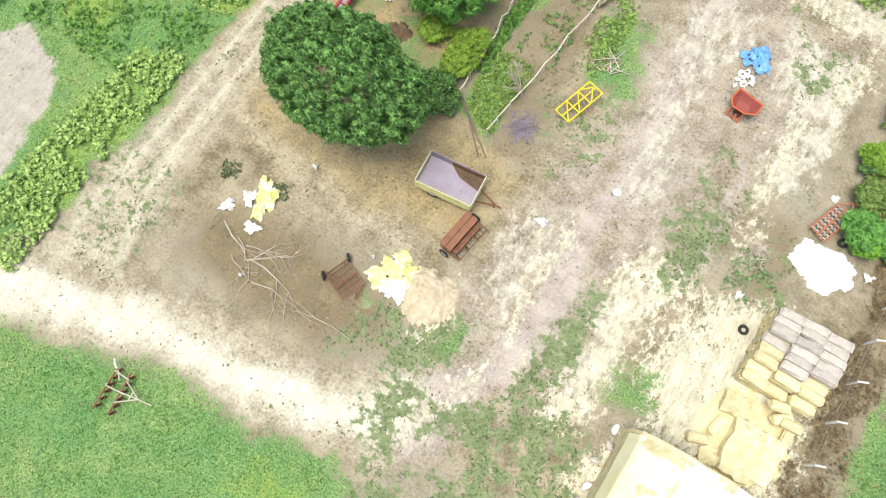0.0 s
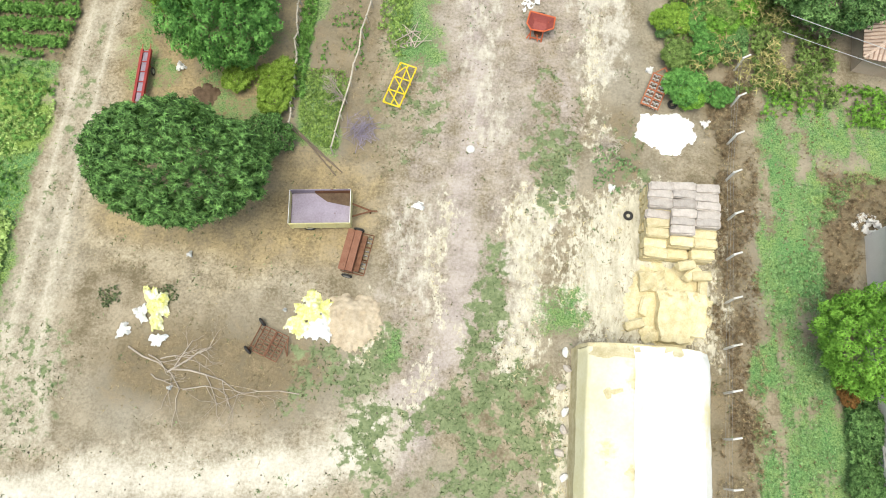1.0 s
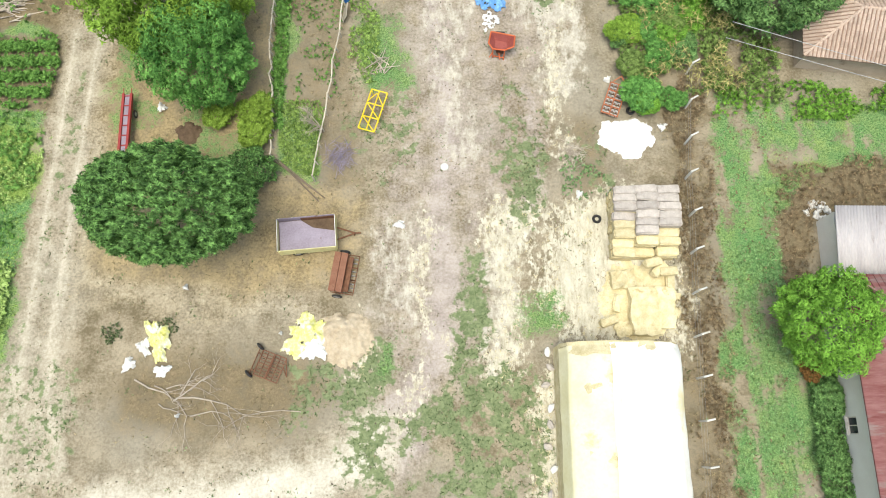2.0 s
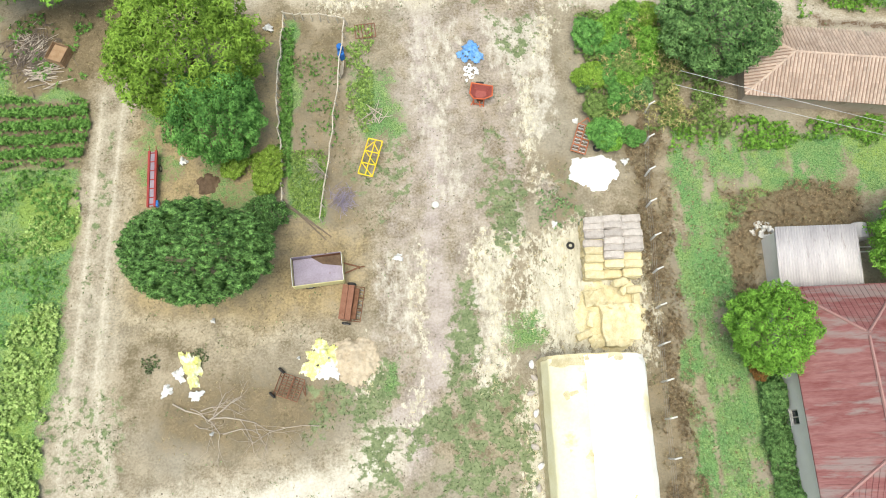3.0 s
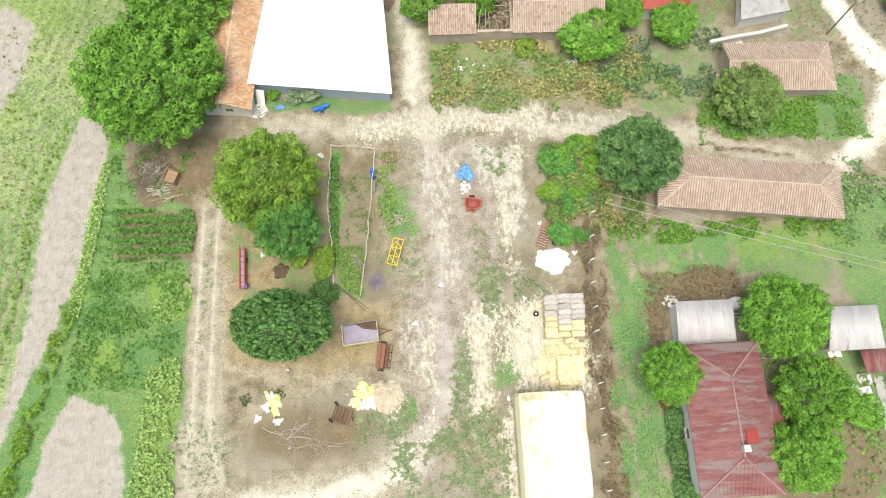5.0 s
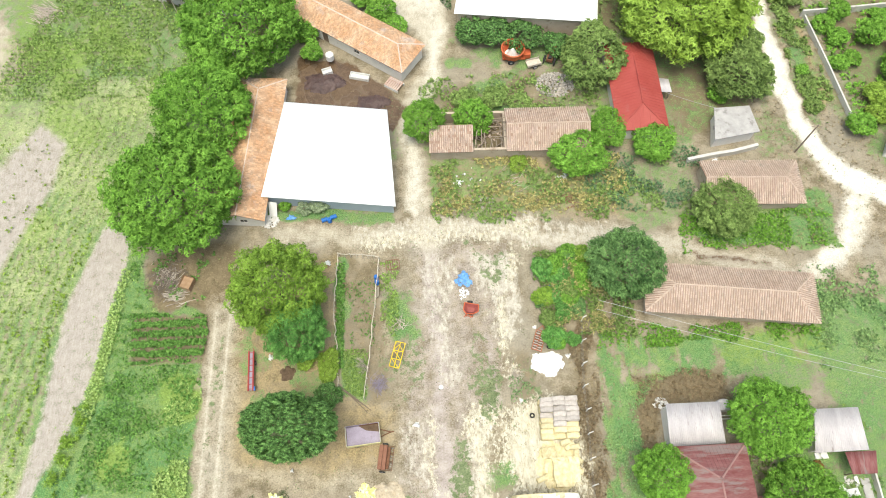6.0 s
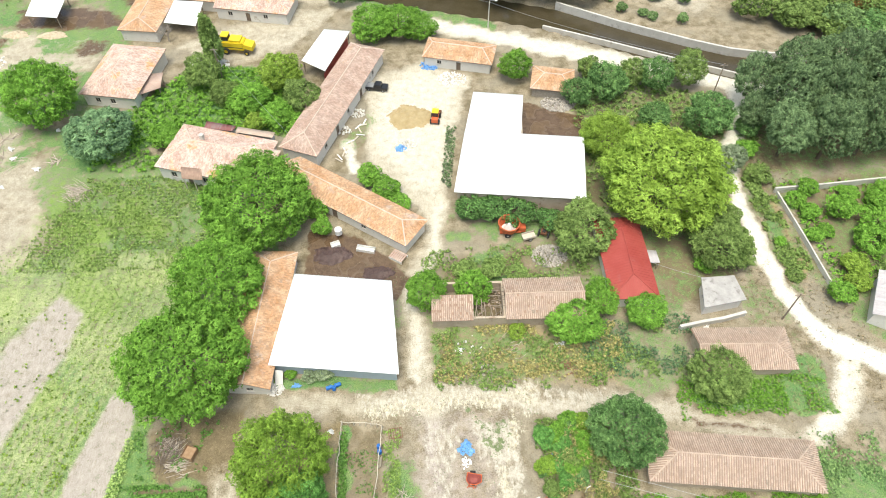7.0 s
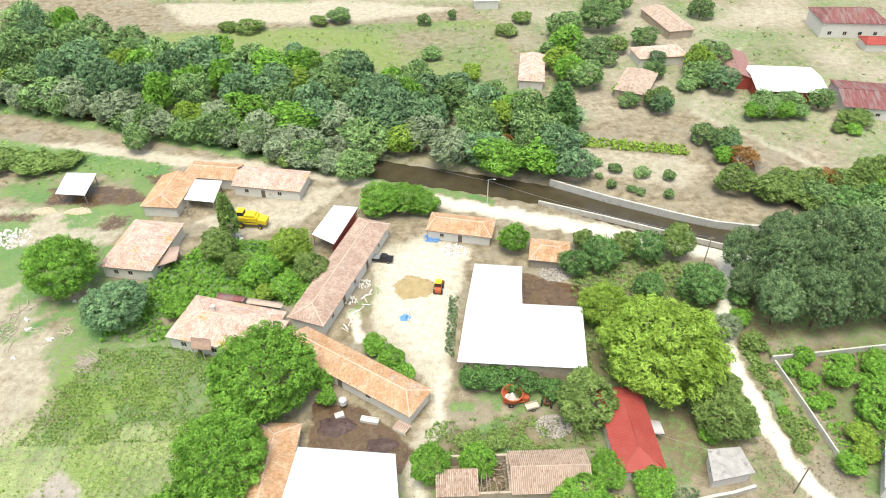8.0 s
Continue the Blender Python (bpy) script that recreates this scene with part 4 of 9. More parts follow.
def wall_run(L, h, thick, openings, m):
    """A wall of length L with openings (centre, width, sill, head) cut through it. It stands from x=0 to L, y=0 to thick."""
    bm = bmesh.new()
    xs = [0.0]
    for cx, w, s, hd in sorted(openings):
        a, b = cx - w / 2, cx + w / 2
        box(bm, xs[-1], a, 0, thick, -0.1, h, m)
        if s > 0.02:
            box(bm, a, b, 0, thick, -0.1, s, m)
        box(bm, a, b, 0, thick, hd, h, m)
        xs.append(b)
    box(bm, xs[-1], L, 0, thick, -0.1, h, m)
    return bm


def fit_window(parent, cx, w, s, hd, thick, m, door=False):
    if door:
        d = part("door", box(bmesh.new(), cx - w / 2, cx + w / 2, thick * 0.35, thick * 0.35 + 0.05, 0.0, hd, m), M_DOOR, parent, "brown wooden door")
        part("handle", box(bmesh.new(), cx + w / 2 - 0.16, cx + w / 2 - 0.08, thick * 0.35 - 0.05, thick * 0.35, 0.95, 1.1, m), M_FRAME, d)
        return
    bm = bmesh.new()
    y0, y1, t = thick * 0.3, thick * 0.3 + 0.06, 0.07
    for r in ((cx - w / 2, cx - w / 2 + t, s, hd), (cx + w / 2 - t, cx + w / 2, s, hd), (cx - w / 2 + t, cx + w / 2 - t, s, s + t), (cx - w / 2 + t, cx + w / 2 - t, hd - t, hd), (cx - t / 2, cx + t / 2, s + t, hd - t)):
        box(bm, r[0], r[1], y0, y1, r[2], r[3], m)
    f = part("window", bm, M_FRAME, parent, "painted window frame")
    for sgn in (-1, 1):
        x0, x1 = sorted((cx + sgn * t / 2, cx + sgn * (w / 2 - t)))
        part("pane", box(bmesh.new(), x0, x1, y0 + 0.02, y0 + 0.03, s + t, hd - t, m), M_GLASS, f)
    part("sill", box(bmesh.new(), cx - w / 2 - 0.08, cx + w / 2 + 0.08, -0.1, 0.02, s - 0.06, s + 0.0, m), M_CONCRETE, f)


def house(name, label, category, centre, turn, L, W, eave, ridge, hips, roof, wall_mat, over=0.4, tile=(0.24, 0.36, 0.05), openings=None, ridge_mat=None, ragged=0.0, seed=1, roof_name="roof", ribs=0.0, chimney=None, open_sides=()):
    """A house with walls, openings and a ridged roof; L and W are those of the eaves."""
    rng = random.Random(seed)
    h = thing(name, label, category, (*centre, 0), turn)
    slopes, ra, rb, c = roof_slopes(L, W, eave, ridge, *hips)
    thick, wl, ww = 0.3, L - 2 * over, W - 2 * over
    top = eave + (ridge - eave) * over / (W / 2) - 0.12
    openings = openings or {}
    runs = {"south": (wl, pose(-wl / 2, -ww / 2, 0)), "north": (wl, pose(wl / 2, ww / 2, 0, 0, 0, 180)),
            "east": (ww - 2 * thick, pose(wl / 2, -ww / 2 + thick, 0, 0, 0, 90)), "west": (ww - 2 * thick, pose(-wl / 2, ww / 2 - thick, 0, 0, 0, -90))}
    for side, (length, m) in runs.items():
        if side in open_sides:
            for k in range(max(2, int(length / 3)) + 1):
                x = 0.1 + (length - 0.2) * k / max(2, int(length / 3))
                part("post", box(bmesh.new(), x - 0.09, x + 0.09, 0, 0.18, -0.1, top, m), M_WOOD, h)
            continue
        holes = [o[:4] for o in openings.get(side, ())]
        w = part("wall", wall_run(length, top, thick, holes, m), wall_mat, h)
        for o in openings.get(side, ()):
            fit_window(w, *o[:4], thick, m, door=len(o) > 4)
    for x, hip in ((-wl / 2, hips[0]), (wl / 2, hips[1])):
        if hip < 0.05:
            bm = bmesh.new()
            s = thick if x < 0 else -thick
            g = [(x, -ww / 2, top), (x, ww / 2, top), (x, 0, ridge - 0.15)]
            slab(bm, g if x > 0 else g[::-1], (s, 0, 0))
            part("gable", bm, wall_mat, h)
    bm = bmesh.new()
    for s in slopes:
        slab(bm, [p.copy() for p in s], (0, 0, -0.12))
    if ribs:
        r = part(roof_name, bm, roof, h)
        for s in slopes:
            for one in rib_slope(s, ribs, 0.045, 0.07):
                part("rib", one, roof, r)
    else:
        r = part(roof_name, bm, M_DECK, h)
        vs, fs = [], []
        for s in slopes:
            tile_slope(vs, fs, s, *tile, rng, ragged)
        tiles = new("tile", mesh_from("tile", vs, fs, roof))
        tiles.parent = r
        tiles["kind"] = "stuff"
    lines = [(ra, rb)]
    if hips[0] > 0.05:
        lines += [(c[0], ra), (c[3], ra)]
    if hips[1] > 0.05:
        lines += [(c[1], rb), (c[2], rb)]
    for a, b in lines:
        if (b - a).length < 0.1:
            continue
        bm = bmesh.new()
        n = 1 if ribs else max(1, int((b - a).length / 0.4))
        q = (b - a).to_track_quat("Z", "Y").to_matrix()
        rings = []
        for k in range(n):
            for t, rad in ((k / n, 0.13), ((k + 0.97) / n, 0.105)):
                c0 = a.lerp(b, t) + Vector((0, 0, 0.04))
                rings.append([bm.verts.new(c0 + q @ Vector((rad * math.cos(1.0472 * i), rad * math.sin(1.0472 * i), 0))) for i in range(6)])
        for lo, hi in zip(rings, rings[1:]):
            for i in range(6):
                bm.faces.new((lo[i], lo[(i + 1) % 6], hi[(i + 1) % 6], hi[i]))
        bm.faces.new(rings[0][::-1])
        bm.faces.new(rings[-1])
        part("ridge_cap", bm, ridge_mat or M_MORTAR, r)
    if chimney:
        x, y = chimney
        ch = part("chimney", boxes((x - 0.3, x + 0.3, y - 0.3, y + 0.3, eave, ridge + 0.7)), M_PLASTER, h, "pale plastered chimney")
        part("cap", boxes((x - 0.36, x + 0.36, y - 0.36, y + 0.36, ridge + 0.7, ridge + 0.8)), M_CONCRETE, ch)
    return h


def sheet_roof(parent, corners, material, waves, thick=0.05, high=0.03, name="roof"):
    """A corrugated sheet over four corners in space (anticlockwise from above); the waves run from the first edge to the opposite one."""
    a, b, c, d = (Vector(p) for p in corners)
    n = waves * 4
    vs, fs = [], []
    up = [0.0, high, high, 0.0]
    for i in range(n + 1):
        k = i / n
        for p in (a.lerp(b, k), d.lerp(c, k)):
            vs.append((p.x, p.y, p.z + up[i % 4]))
            vs.append((p.x, p.y, p.z + up[i % 4] - thick))
    for i in range(n):
        s = i * 4
        fs += [(s, s + 4, s + 6, s + 2), (s + 1, s + 3, s + 7, s + 5), (s, s + 1, s + 5, s + 4), (s + 2, s + 6, s + 7, s + 3)]
    fs += [(0, 2, 3, 1), (n * 4, n * 4 + 1, n * 4 + 3, n * 4 + 2)]
    ob = new(name, mesh_from(name, vs, fs, material))
    ob.parent = parent
    return ob


def corners_at(pts, zs):
    return [(x, y, z) for (x, y), z in zip(pts, zs)]


def wall_along(parent, a, b, h, material, thick=0.25, name="wall", openings=()):
    a, b = Vector((*a, 0)), Vector((*b, 0))
    m = Matrix.Translation(a) @ pose(0, 0, 0, 0, 0, math.degrees(math.atan2(b.y - a.y, b.x - a.x)))
    w = part(name, wall_run((b - a).length, h, thick, [o[:4] for o in openings], m), material, parent)
    for o in openings:
        fit_window(w, *o[:4], thick, m, door=len(o) > 4)
    return w

# ---- stream, its walls and water ----
bm = bmesh.new()
prev = None
for (ax, ay), (bx, by) in zip(RIVER, RIVER[1:] + [(260, 90)]):
    d = Vector((bx - ax, by - ay, 0)).normalized()
    s = Vector((-d.y, d.x, 0)) * 4.6
    ring = (bm.verts.new((ax - s.x, ay - s.y, -0.95)), bm.verts.new((ax + s.x, ay + s.y, -0.95)))
    if prev:
        bm.faces.new((prev[0], ring[0], ring[1], prev[1]))
    prev = ring
tagged(part("water", bm, M_WATER), "slow brown water of a narrow walled stream", "water", kind="structure")


def bank_wall(name, label, pts, top, thick, foot=-2.0):
    bm = bmesh.new()
    left, right = [], []
    for i, (x, y) in enumerate(pts):
        a, b = pts[max(0, i - 1)], pts[min(len(pts) - 1, i + 1)]
        d = Vector((b[0] - a[0], b[1] - a[1])).normalized()
        left.append((x - d.y * thick / 2, y + d.x * thick / 2))
        right.append((x + d.y * thick / 2, y - d.x * thick / 2))
    prism(bm, right + left[::-1], foot, top)
    return tagged(part(name, bm, M_CONCRETE), label, "wall", kind="structure")


bank_wall("stream_wall_north", "pale concrete retaining wall along the stream", [(31.2, 135.4), (44, 127.5), (57.5, 120.4), (65, 117), (72, 115.2), (80, 114.2), (90, 114)], 0.9, 0.45)
bank_wall("stream_wall_south", "pale concrete retaining wall along the stream", [(27.2, 127.6), (40, 121.5), (55, 114), (67.2, 108.2), (74, 106.6)], 0.35, 0.4)
bank_wall("garden_wall_north", "whitewashed garden wall beside the lane", [(60.6, 77.5), (64, 77.7), (70.2, 78.1), (78.1, 78.8), (84, 79.2), (95, 80)], 1.3, 0.3, -0.1)
bank_wall("garden_wall_west", "low grey garden wall beside the lane", [(60.9, 76.9), (62.0, 66.9), (62.9, 56.6)], 1.0, 0.25, -0.1)

# ---- buildings of the near farm ----
shed = thing("white_shed", "large white corrugated metal shed with blue-grey front wall", "shed")
SA = [(-22.9, 46.6), (-4.6, 44.3), (-5.5, 59.2), (-20.2, 61.2)]
sheet_roof(shed, corners_at(SA, (3.0, 3.0, 4.3, 4.3)), M_WHITESHEET, 60)
for a, b, h, m_ in (((-22.2, 47.0), (-5.0, 44.9), 2.85, M_BLUEGREY), ((-5.2, 45.0), (-6.0, 58.6), 3.0, M_BLUEGREY), ((-6.0, 58.6), (-19.8, 60.4), 4.1, M_BLUEGREY), ((-19.8, 60.4), (-22.2, 47.2), 3.0, M_BLUEGREY)):
    wall_along(shed, a, b, h, m_, 0.15)

house("cow_barn", "long low barn with bright orange tiled roof", "barn", (-24.9, 55.2), 85.3, 23.6, 7.0, 2.4, 3.9, (0, 3.0), M_ORANGE, M_PLASTER, seed=3, openings={"west": [(3.2, 1.0, 0.9, 1.8)]})
house("stable", "long narrow stable with weathered orange tiled roof", "barn", (-12.6, 77.3), -35.3, 27.2, 6.4, 2.7, 4.2, (0, 2.8), M_ORANGE, M_PLASTER, seed=4, openings={"south": [(6, 1.0, 1.0, 1.8), (12, 1.1, 0, 2.0, 1), (18, 1.0, 1.0, 1.8)]})
house("farmhouse", "white farmhouse with faded pink hipped tile roof", "house", (-36.2, 88.6), -17, 18.4, 11.0, 3.2, 5.6, (5, 5), M_PINK, M_PLASTER, seed=5, chimney=(-2.6, 0.9),
      openings={"south": [(2.6, 1.1, 1.0, 2.2), (5.6, 1.0, 0, 2.1, 1), (8.6, 1.1, 1.0, 2.2), (12.4, 1.1, 1.0, 2.2)], "west": [(4.5, 1.1, 1.0, 2.2)]})
house("farmhouse_wing", "front wing of the white farmhouse under pink tiles", "house", (-29.9, 85.7), 73, 8.6, 7.4, 3.22, 5.2, (0.4, 3.2), M_PINK, M_PLASTER, seed=55, ridge_mat=M_MORTAR)
fp = thing("front_porch", "weathered brown porch roof on the farmhouse front", "porch")
sheet_roof(fp, corners_at([(-41.4, 83.0), (-37.8, 82.4), (-38.2, 84.6), (-41.8, 85.2)], (3.15, 3.15, 3.75, 3.75)), M_DECK, 12)
for x, y in ((-41.2, 83.2), (-39.5, 82.95), (-38.0, 82.65)):
    part("post", boxes((x - 0.07, x + 0.07, y - 0.07, y + 0.07, -0.1, 3.12)), M_FRAME, fp)
fb = thing("back_annex", "low annex with a dark red sheet roof behind the farmhouse", "annex")
sheet_roof(fb, corners_at([(-39.6, 95.3), (-34.3, 94.2), (-34.0, 96.2), (-39.6, 97.8)], (3.3, 3.3, 2.7, 2.7)), M_MAROON, 16)
for a, b in (((-39.3, 97.4), (-39.3, 95.6)), ((-34.3, 96.0), (-39.2, 97.4)), ((-34.5, 94.6), (-34.3, 95.8))):
    wall_along(fb, a, b, 2.6, M_PLASTER, 0.2)
fc = thing("back_store", "low store with a faded sheet roof behind the farmhouse", "annex")
sheet_roof(fc, corners_at([(-33.8, 94.0), (-26.9, 92.2), (-26.7, 94.1), (-33.7, 96.0)], (3.2, 3.2, 2.7, 2.7)), M_BARREL, 20)
for a, b in (((-33.5, 95.7), (-33.5, 94.3)), ((-26.9, 93.9), (-33.3, 95.7)), ((-27.1, 92.5), (-26.9, 93.7))):
    wall_along(fc, a, b, 2.6, M_PLASTER, 0.2)
house("long_barn", "long barn with brownish pink tiled roof", "barn", (-16.2, 103.4), 68.4, 32, 7.4, 3.1, 4.9, (3.2, 3.0), M_BROWNTILE, M_PLASTER, seed=6,
      openings={"south": [(4, 1.0, 1.0, 2.0), (9, 1.2, 0, 2.1, 1), (14, 1.0, 1.0, 2.0), (20, 1.2, 0, 2.1, 1), (26, 1.0, 1.0, 2.0)]})
lean = thing("lean_to", "open lean-to with a white sheet roof", "shed")
sheet_roof(lean, corners_at([(-23.4, 114.2), (-18.4, 110), (-14.0, 122.7), (-19.5, 124.4)], (3.2, 3.7, 3.7, 3.2)), M_WHITESHEET, 24)
for x, y in ((-23, 114.2), (-19.3, 123.8), (-14.4, 122.3), (-21.3, 119)):
    part("post", boxes((x - 0.09, x + 0.09, y - 0.09, y + 0.09, -0.1, 3.2)), M_WOOD, lean)
wall_along(lean, (-18.7, 110.5), (-14.6, 122.2), 2.6, M_REDSHEET, 0.1)

house("hay_barn", "old barn with orange tiled roof", "barn", (-49.6, 140.8), -11, 13, 7.0, 2.7, 4.0, (1.5, 0), M_ORANGE, M_PLASTER, seed=7)
house("roadside_house", "long white house with faded tile roof", "house", (-35.0, 136.4), -12, 16.6, 8.6, 2.8, 4.3, (0, 3), M_PINK, M_PLASTER, seed=8,
      openings={"south": [(3, 1.0, 1.0, 2.0), (7, 1.0, 0, 2.0, 1), (11, 1.0, 1.0, 2.0)]})
house("tool_barn", "barn with orange tiled roof and white wall", "barn", (-57.8, 132.5), 82, 12.6, 8.4, 2.8, 4.4, (2.5, 0), M_ORANGE, M_PLASTER, seed=9)
cart = thing("cart_shelter", "open shelter with a white sheet roof", "shed")
sheet_roof(cart, corners_at([(-53.8, 129.3), (-46.8, 127.8), (-46.4, 136.0), (-52.9, 136.9)], (2.6, 2.6, 3.0, 3.0)), M_WHITESHEET, 24)
for x, y in ((-53.2, 129.8), (-47.2, 128.4), (-46.9, 135.4), (-52.3, 136.2)):
    part("post", boxes((x - 0.09, x + 0.09, y - 0.09, y + 0.09, -0.1, 2.6)), M_WOOD, cart)
house("cottage", "white cottage with faded pink hipped tile roof", "house", (-58.2, 113), 79.5, 15.6, 11.2, 3.0, 5.4, (4.8, 4.8), M_PINK, M_PLASTER, seed=10,
      openings={"west": [(2.4, 1.0, 1.0, 2.1), (5.4, 1.0, 1.0, 2.1)], "south": [(3, 1.0, 1.0, 2.1), (7, 1.0, 0, 2.1, 1)]})
porch = thing("porch", "brown sheet porch roof on posts", "porch")
sheet_roof(porch, corners_at([(-55.6, 105.6), (-50.4, 108.4), (-50.6, 112.6), (-53.2, 112.2)], (2.2, 2.2, 2.6, 2.6)), M_BROWNTILE, 16)
for x, y in ((-54.9, 105.9), (-50.8, 108.6), (-51, 112)):
    part("post", boxes((x - 0.07, x + 0.07, y - 0.07, y + 0.07, -0.1, 2.2)), M_WOOD, porch)
canopy = thing("canopy", "white sheet canopy over a muddy pen", "shed")
sheet_roof(canopy, corners_at([(-83.6, 132.6), (-76.6, 131.6), (-77, 140.8), (-84.3, 141.5)], (3.0, 3.0, 3.0, 3.0)), M_WHITESHEET, 24)
for x, y in ((-83.2, 133), (-77, 132.2), (-77.4, 140.2), (-83.8, 141)):
    part("post", boxes((x - 0.09, x + 0.09, y - 0.09, y + 0.09, -0.1, 3.0)), M_WOOD, canopy)
house("orange_cottage", "small cottage with patched orange tiled roof", "house", (8.4, 116.6), -14, 14.2, 6.6, 2.5, 3.9, (1.5, 2.5), M_ORANGE, M_PLASTER, seed=11, openings={"south": [(3, 0.9, 0.9, 1.8), (7, 0.9, 0, 1.9, 1)]})
house("hut", "mud hut with a sagging orange tiled roof", "hut", (26.1, 107.2), -12, 8.2, 7.0, 2.2, 3.5, (2.4, 2.4), M_ORANGE, M_STONEWALL, seed=12)

big = thing("white_barn", "large barn with an L-shaped white sheet roof", "barn")
sheet_roof(big, corners_at([(4.9, 76.9), (26.7, 74.2), (28.8, 88.7), (7.7, 91.4)], (3.9, 3.9, 4.1, 4.1)), M_WHITESHEET, 70)
sheet_roof(big, corners_at([(7.75, 91.35), (17.7, 90.1), (19.3, 100.4), (10, 101.8)], (4.16, 4.16, 4.2, 4.2)), M_WHITESHEET, 32)
for a, b, h, holes in (((5.5, 77.2), (26.3, 74.7), 3.75, ()), ((26.3, 74.7), (28.3, 88.4), 3.8, ()), ((28.3, 88.4), (18, 89.7), 3.9, ((4, 2.4, 0.9, 3.2), (8, 2.0, 0, 3.2))), ((18, 90), (18.9, 100.2), 3.9, ((3, 2, 0.9, 3.2),)), ((18.7, 100.2), (10.3, 101.4), 3.9, ()), ((10.0, 101.4), (5.5, 77.2), 3.7, ((1.5, 4.5, 0.8, 3.3), (7, 4.5, 0.8, 3.3), (12.5, 4.5, 0.8, 3.3), (18, 4.5, 0.8, 3.3)))):
    w = wall_along(big, a, b, h, M_MUDWALL, 0.25, openings=holes)

house("red_roof_house", "house with a red painted sheet-metal hipped roof", "house", (31.0, 63.1), 90, 15.8, 7.4, 2.8, 4.5, (3.4, 3.4), M_REDSHEET, M_PLASTER, ridge_mat=M_REDSHEET, ribs=0.5, seed=13, openings={"east": [(2.2, 1, 1, 2)]})
awn = thing("awning", "small grey sheet awning beside the red house", "awning")
sheet_roof(awn, corners_at([(34.9, 62.2), (36.6, 62.2), (36.5, 64.6), (34.9, 64.7)], (2.1, 1.9, 1.9, 2.1)), M_GREYSHEET, 8)
for y in (62.4, 64.4):
    part("post", boxes((36.35, 36.45, y - 0.05, y + 0.05, -0.1, 1.9)), M_WOOD, awn)

# ---- ruined barn ----
ruin = thing("ruined_barn", "half-collapsed barn with broken barrel-tile roof", "barn", (11.9, 56.4, 0), -1)
rng = random.Random(21)
for xa, xb, tag in ((-11.6, -5.4, 0), (-0.6, 11.4, 1)):
    for s, (ya, yb) in enumerate(((-3.6, 0), (3.6, 0))):
        cs = [Vector((xa, ya, 2.3)), Vector((xb, ya, 2.3)), Vector((xb, yb, 3.8)), Vector((xa, yb, 3.8))]
        if s:
            cs = [cs[1], cs[0], cs[3], cs[2]]
        if not tag and s:
            continue
        inner = [c.copy() for c in cs]
        r = part("roof", slab(bmesh.new(), inner, (0, 0, -0.1)), M_DECK, ruin)
        vs, fs = [], []
        tile_slope(vs, fs, cs, 0.30, 0.42, 0.10, rng, 0.03 if tag else 0.14)
        t_ = new("tile", mesh_from("tile", vs, fs, M_BARREL))
        t_.parent = r
        t_["kind"] = "stuff"
for k in range(9):
    x = -5.2 + k * 0.55
    part("rafter", rods(((x, -3.4, 2.2), (x + rng.uniform(-0.6, 0.6), rng.uniform(-1.2, 0.2), rng.uniform(1.2, 3.4)), 0.06)), M_WOOD, ruin)
for k in range(5):
    y = -0.9 + k * 0.9
    part("rafter", rods(((-0.6, y - 0.6, 3.1 - abs(y) * 0.3), (-2.4 - rng.random(), y - 0.6 + rng.uniform(-0.3, 0.3), 2.0 + rng.random()), 0.06)), M_WOOD, ruin)
for k in range(10):
    part("ridge_cap", rods(((-0.5 + k * 1.2, 0, 3.86), (0.65 + k * 1.2, 0, 3.86), 0.13, 0.12, 6)), M_RIDGE, ruin)
for k in range(46):
    x, y = rng.uniform(-5.2, -0.9), rng.uniform(-3.0, 3.0)
    m_ = Matrix.Translation((x, y, 0.15 + 0.5 * rng.random())) @ Euler((rng.uniform(-0.5, 0.5), rng.uniform(-0.5, 0.5), rng.uniform(0, 3.1))).to_matrix().to_4x4()
    if k % 3:
        part("fallen_tile", box(bmesh.new(), -0.2, 0.2, -0.12, 0.12, -0.02, 0.02, m_), M_BARREL, ruin)
    else:
        part("fallen_beam", box(bmesh.new(), -1.0, 1.0, -0.07, 0.07, -0.06, 0.06, m_), M_WOOD, ruin)
for a, b, h in (((-11.4, -3.3), (11.2, -3.3), 2.3), ((11.2, 3.3), (-11.4, 3.3), 2.3), ((11.2, -3.0), (11.2, 3.0), 2.4), ((-11.1, -3.0), (-11.1, 3.0), 1.8), ((-0.5, -3.0), (-0.5, 3.0), 2.2)):
    wall_along(ruin, a, b, h, M_MUDWALL, 0.35)

# ---- outbuilding, small tiled barn and long tiled barn ----
hut = thing("outbuilding", "small grey flat-roofed outbuilding with white walls", "outbuilding")
NB = [(40.9, 53.2), (47.6, 54.3), (47.1, 58.8), (41.9, 58.6)]
bm = bmesh.new()
prism(bm, NB, 2.45, 2.62)
part("roof", bm, M_SLAB, hut, "grey concrete slab roof")
wall_along(hut, (41.3, 53.6), (47.2, 54.6), 2.45, M_PLASTER, 0.2)
wall_along(hut, (47.2, 54.8), (46.8, 58.4), 2.45, M_PLASTER, 0.2)
wall_along(hut, (46.6, 58.4), (42.2, 58.2), 2.45, M_PLASTER, 0.2)
wall_along(hut, (42.2, 58.2), (41.3, 53.8), 2.45, M_PLASTER, 0.2, openings=((2.2, 0.7, 1.1, 1.8),))
bank_wall("yard_wall", "low white yard wall with concrete coping", [(37.2, 51.2), (41, 51.9), (44, 52.3), (47.8, 53.2)], 1.0, 0.45, -0.1)
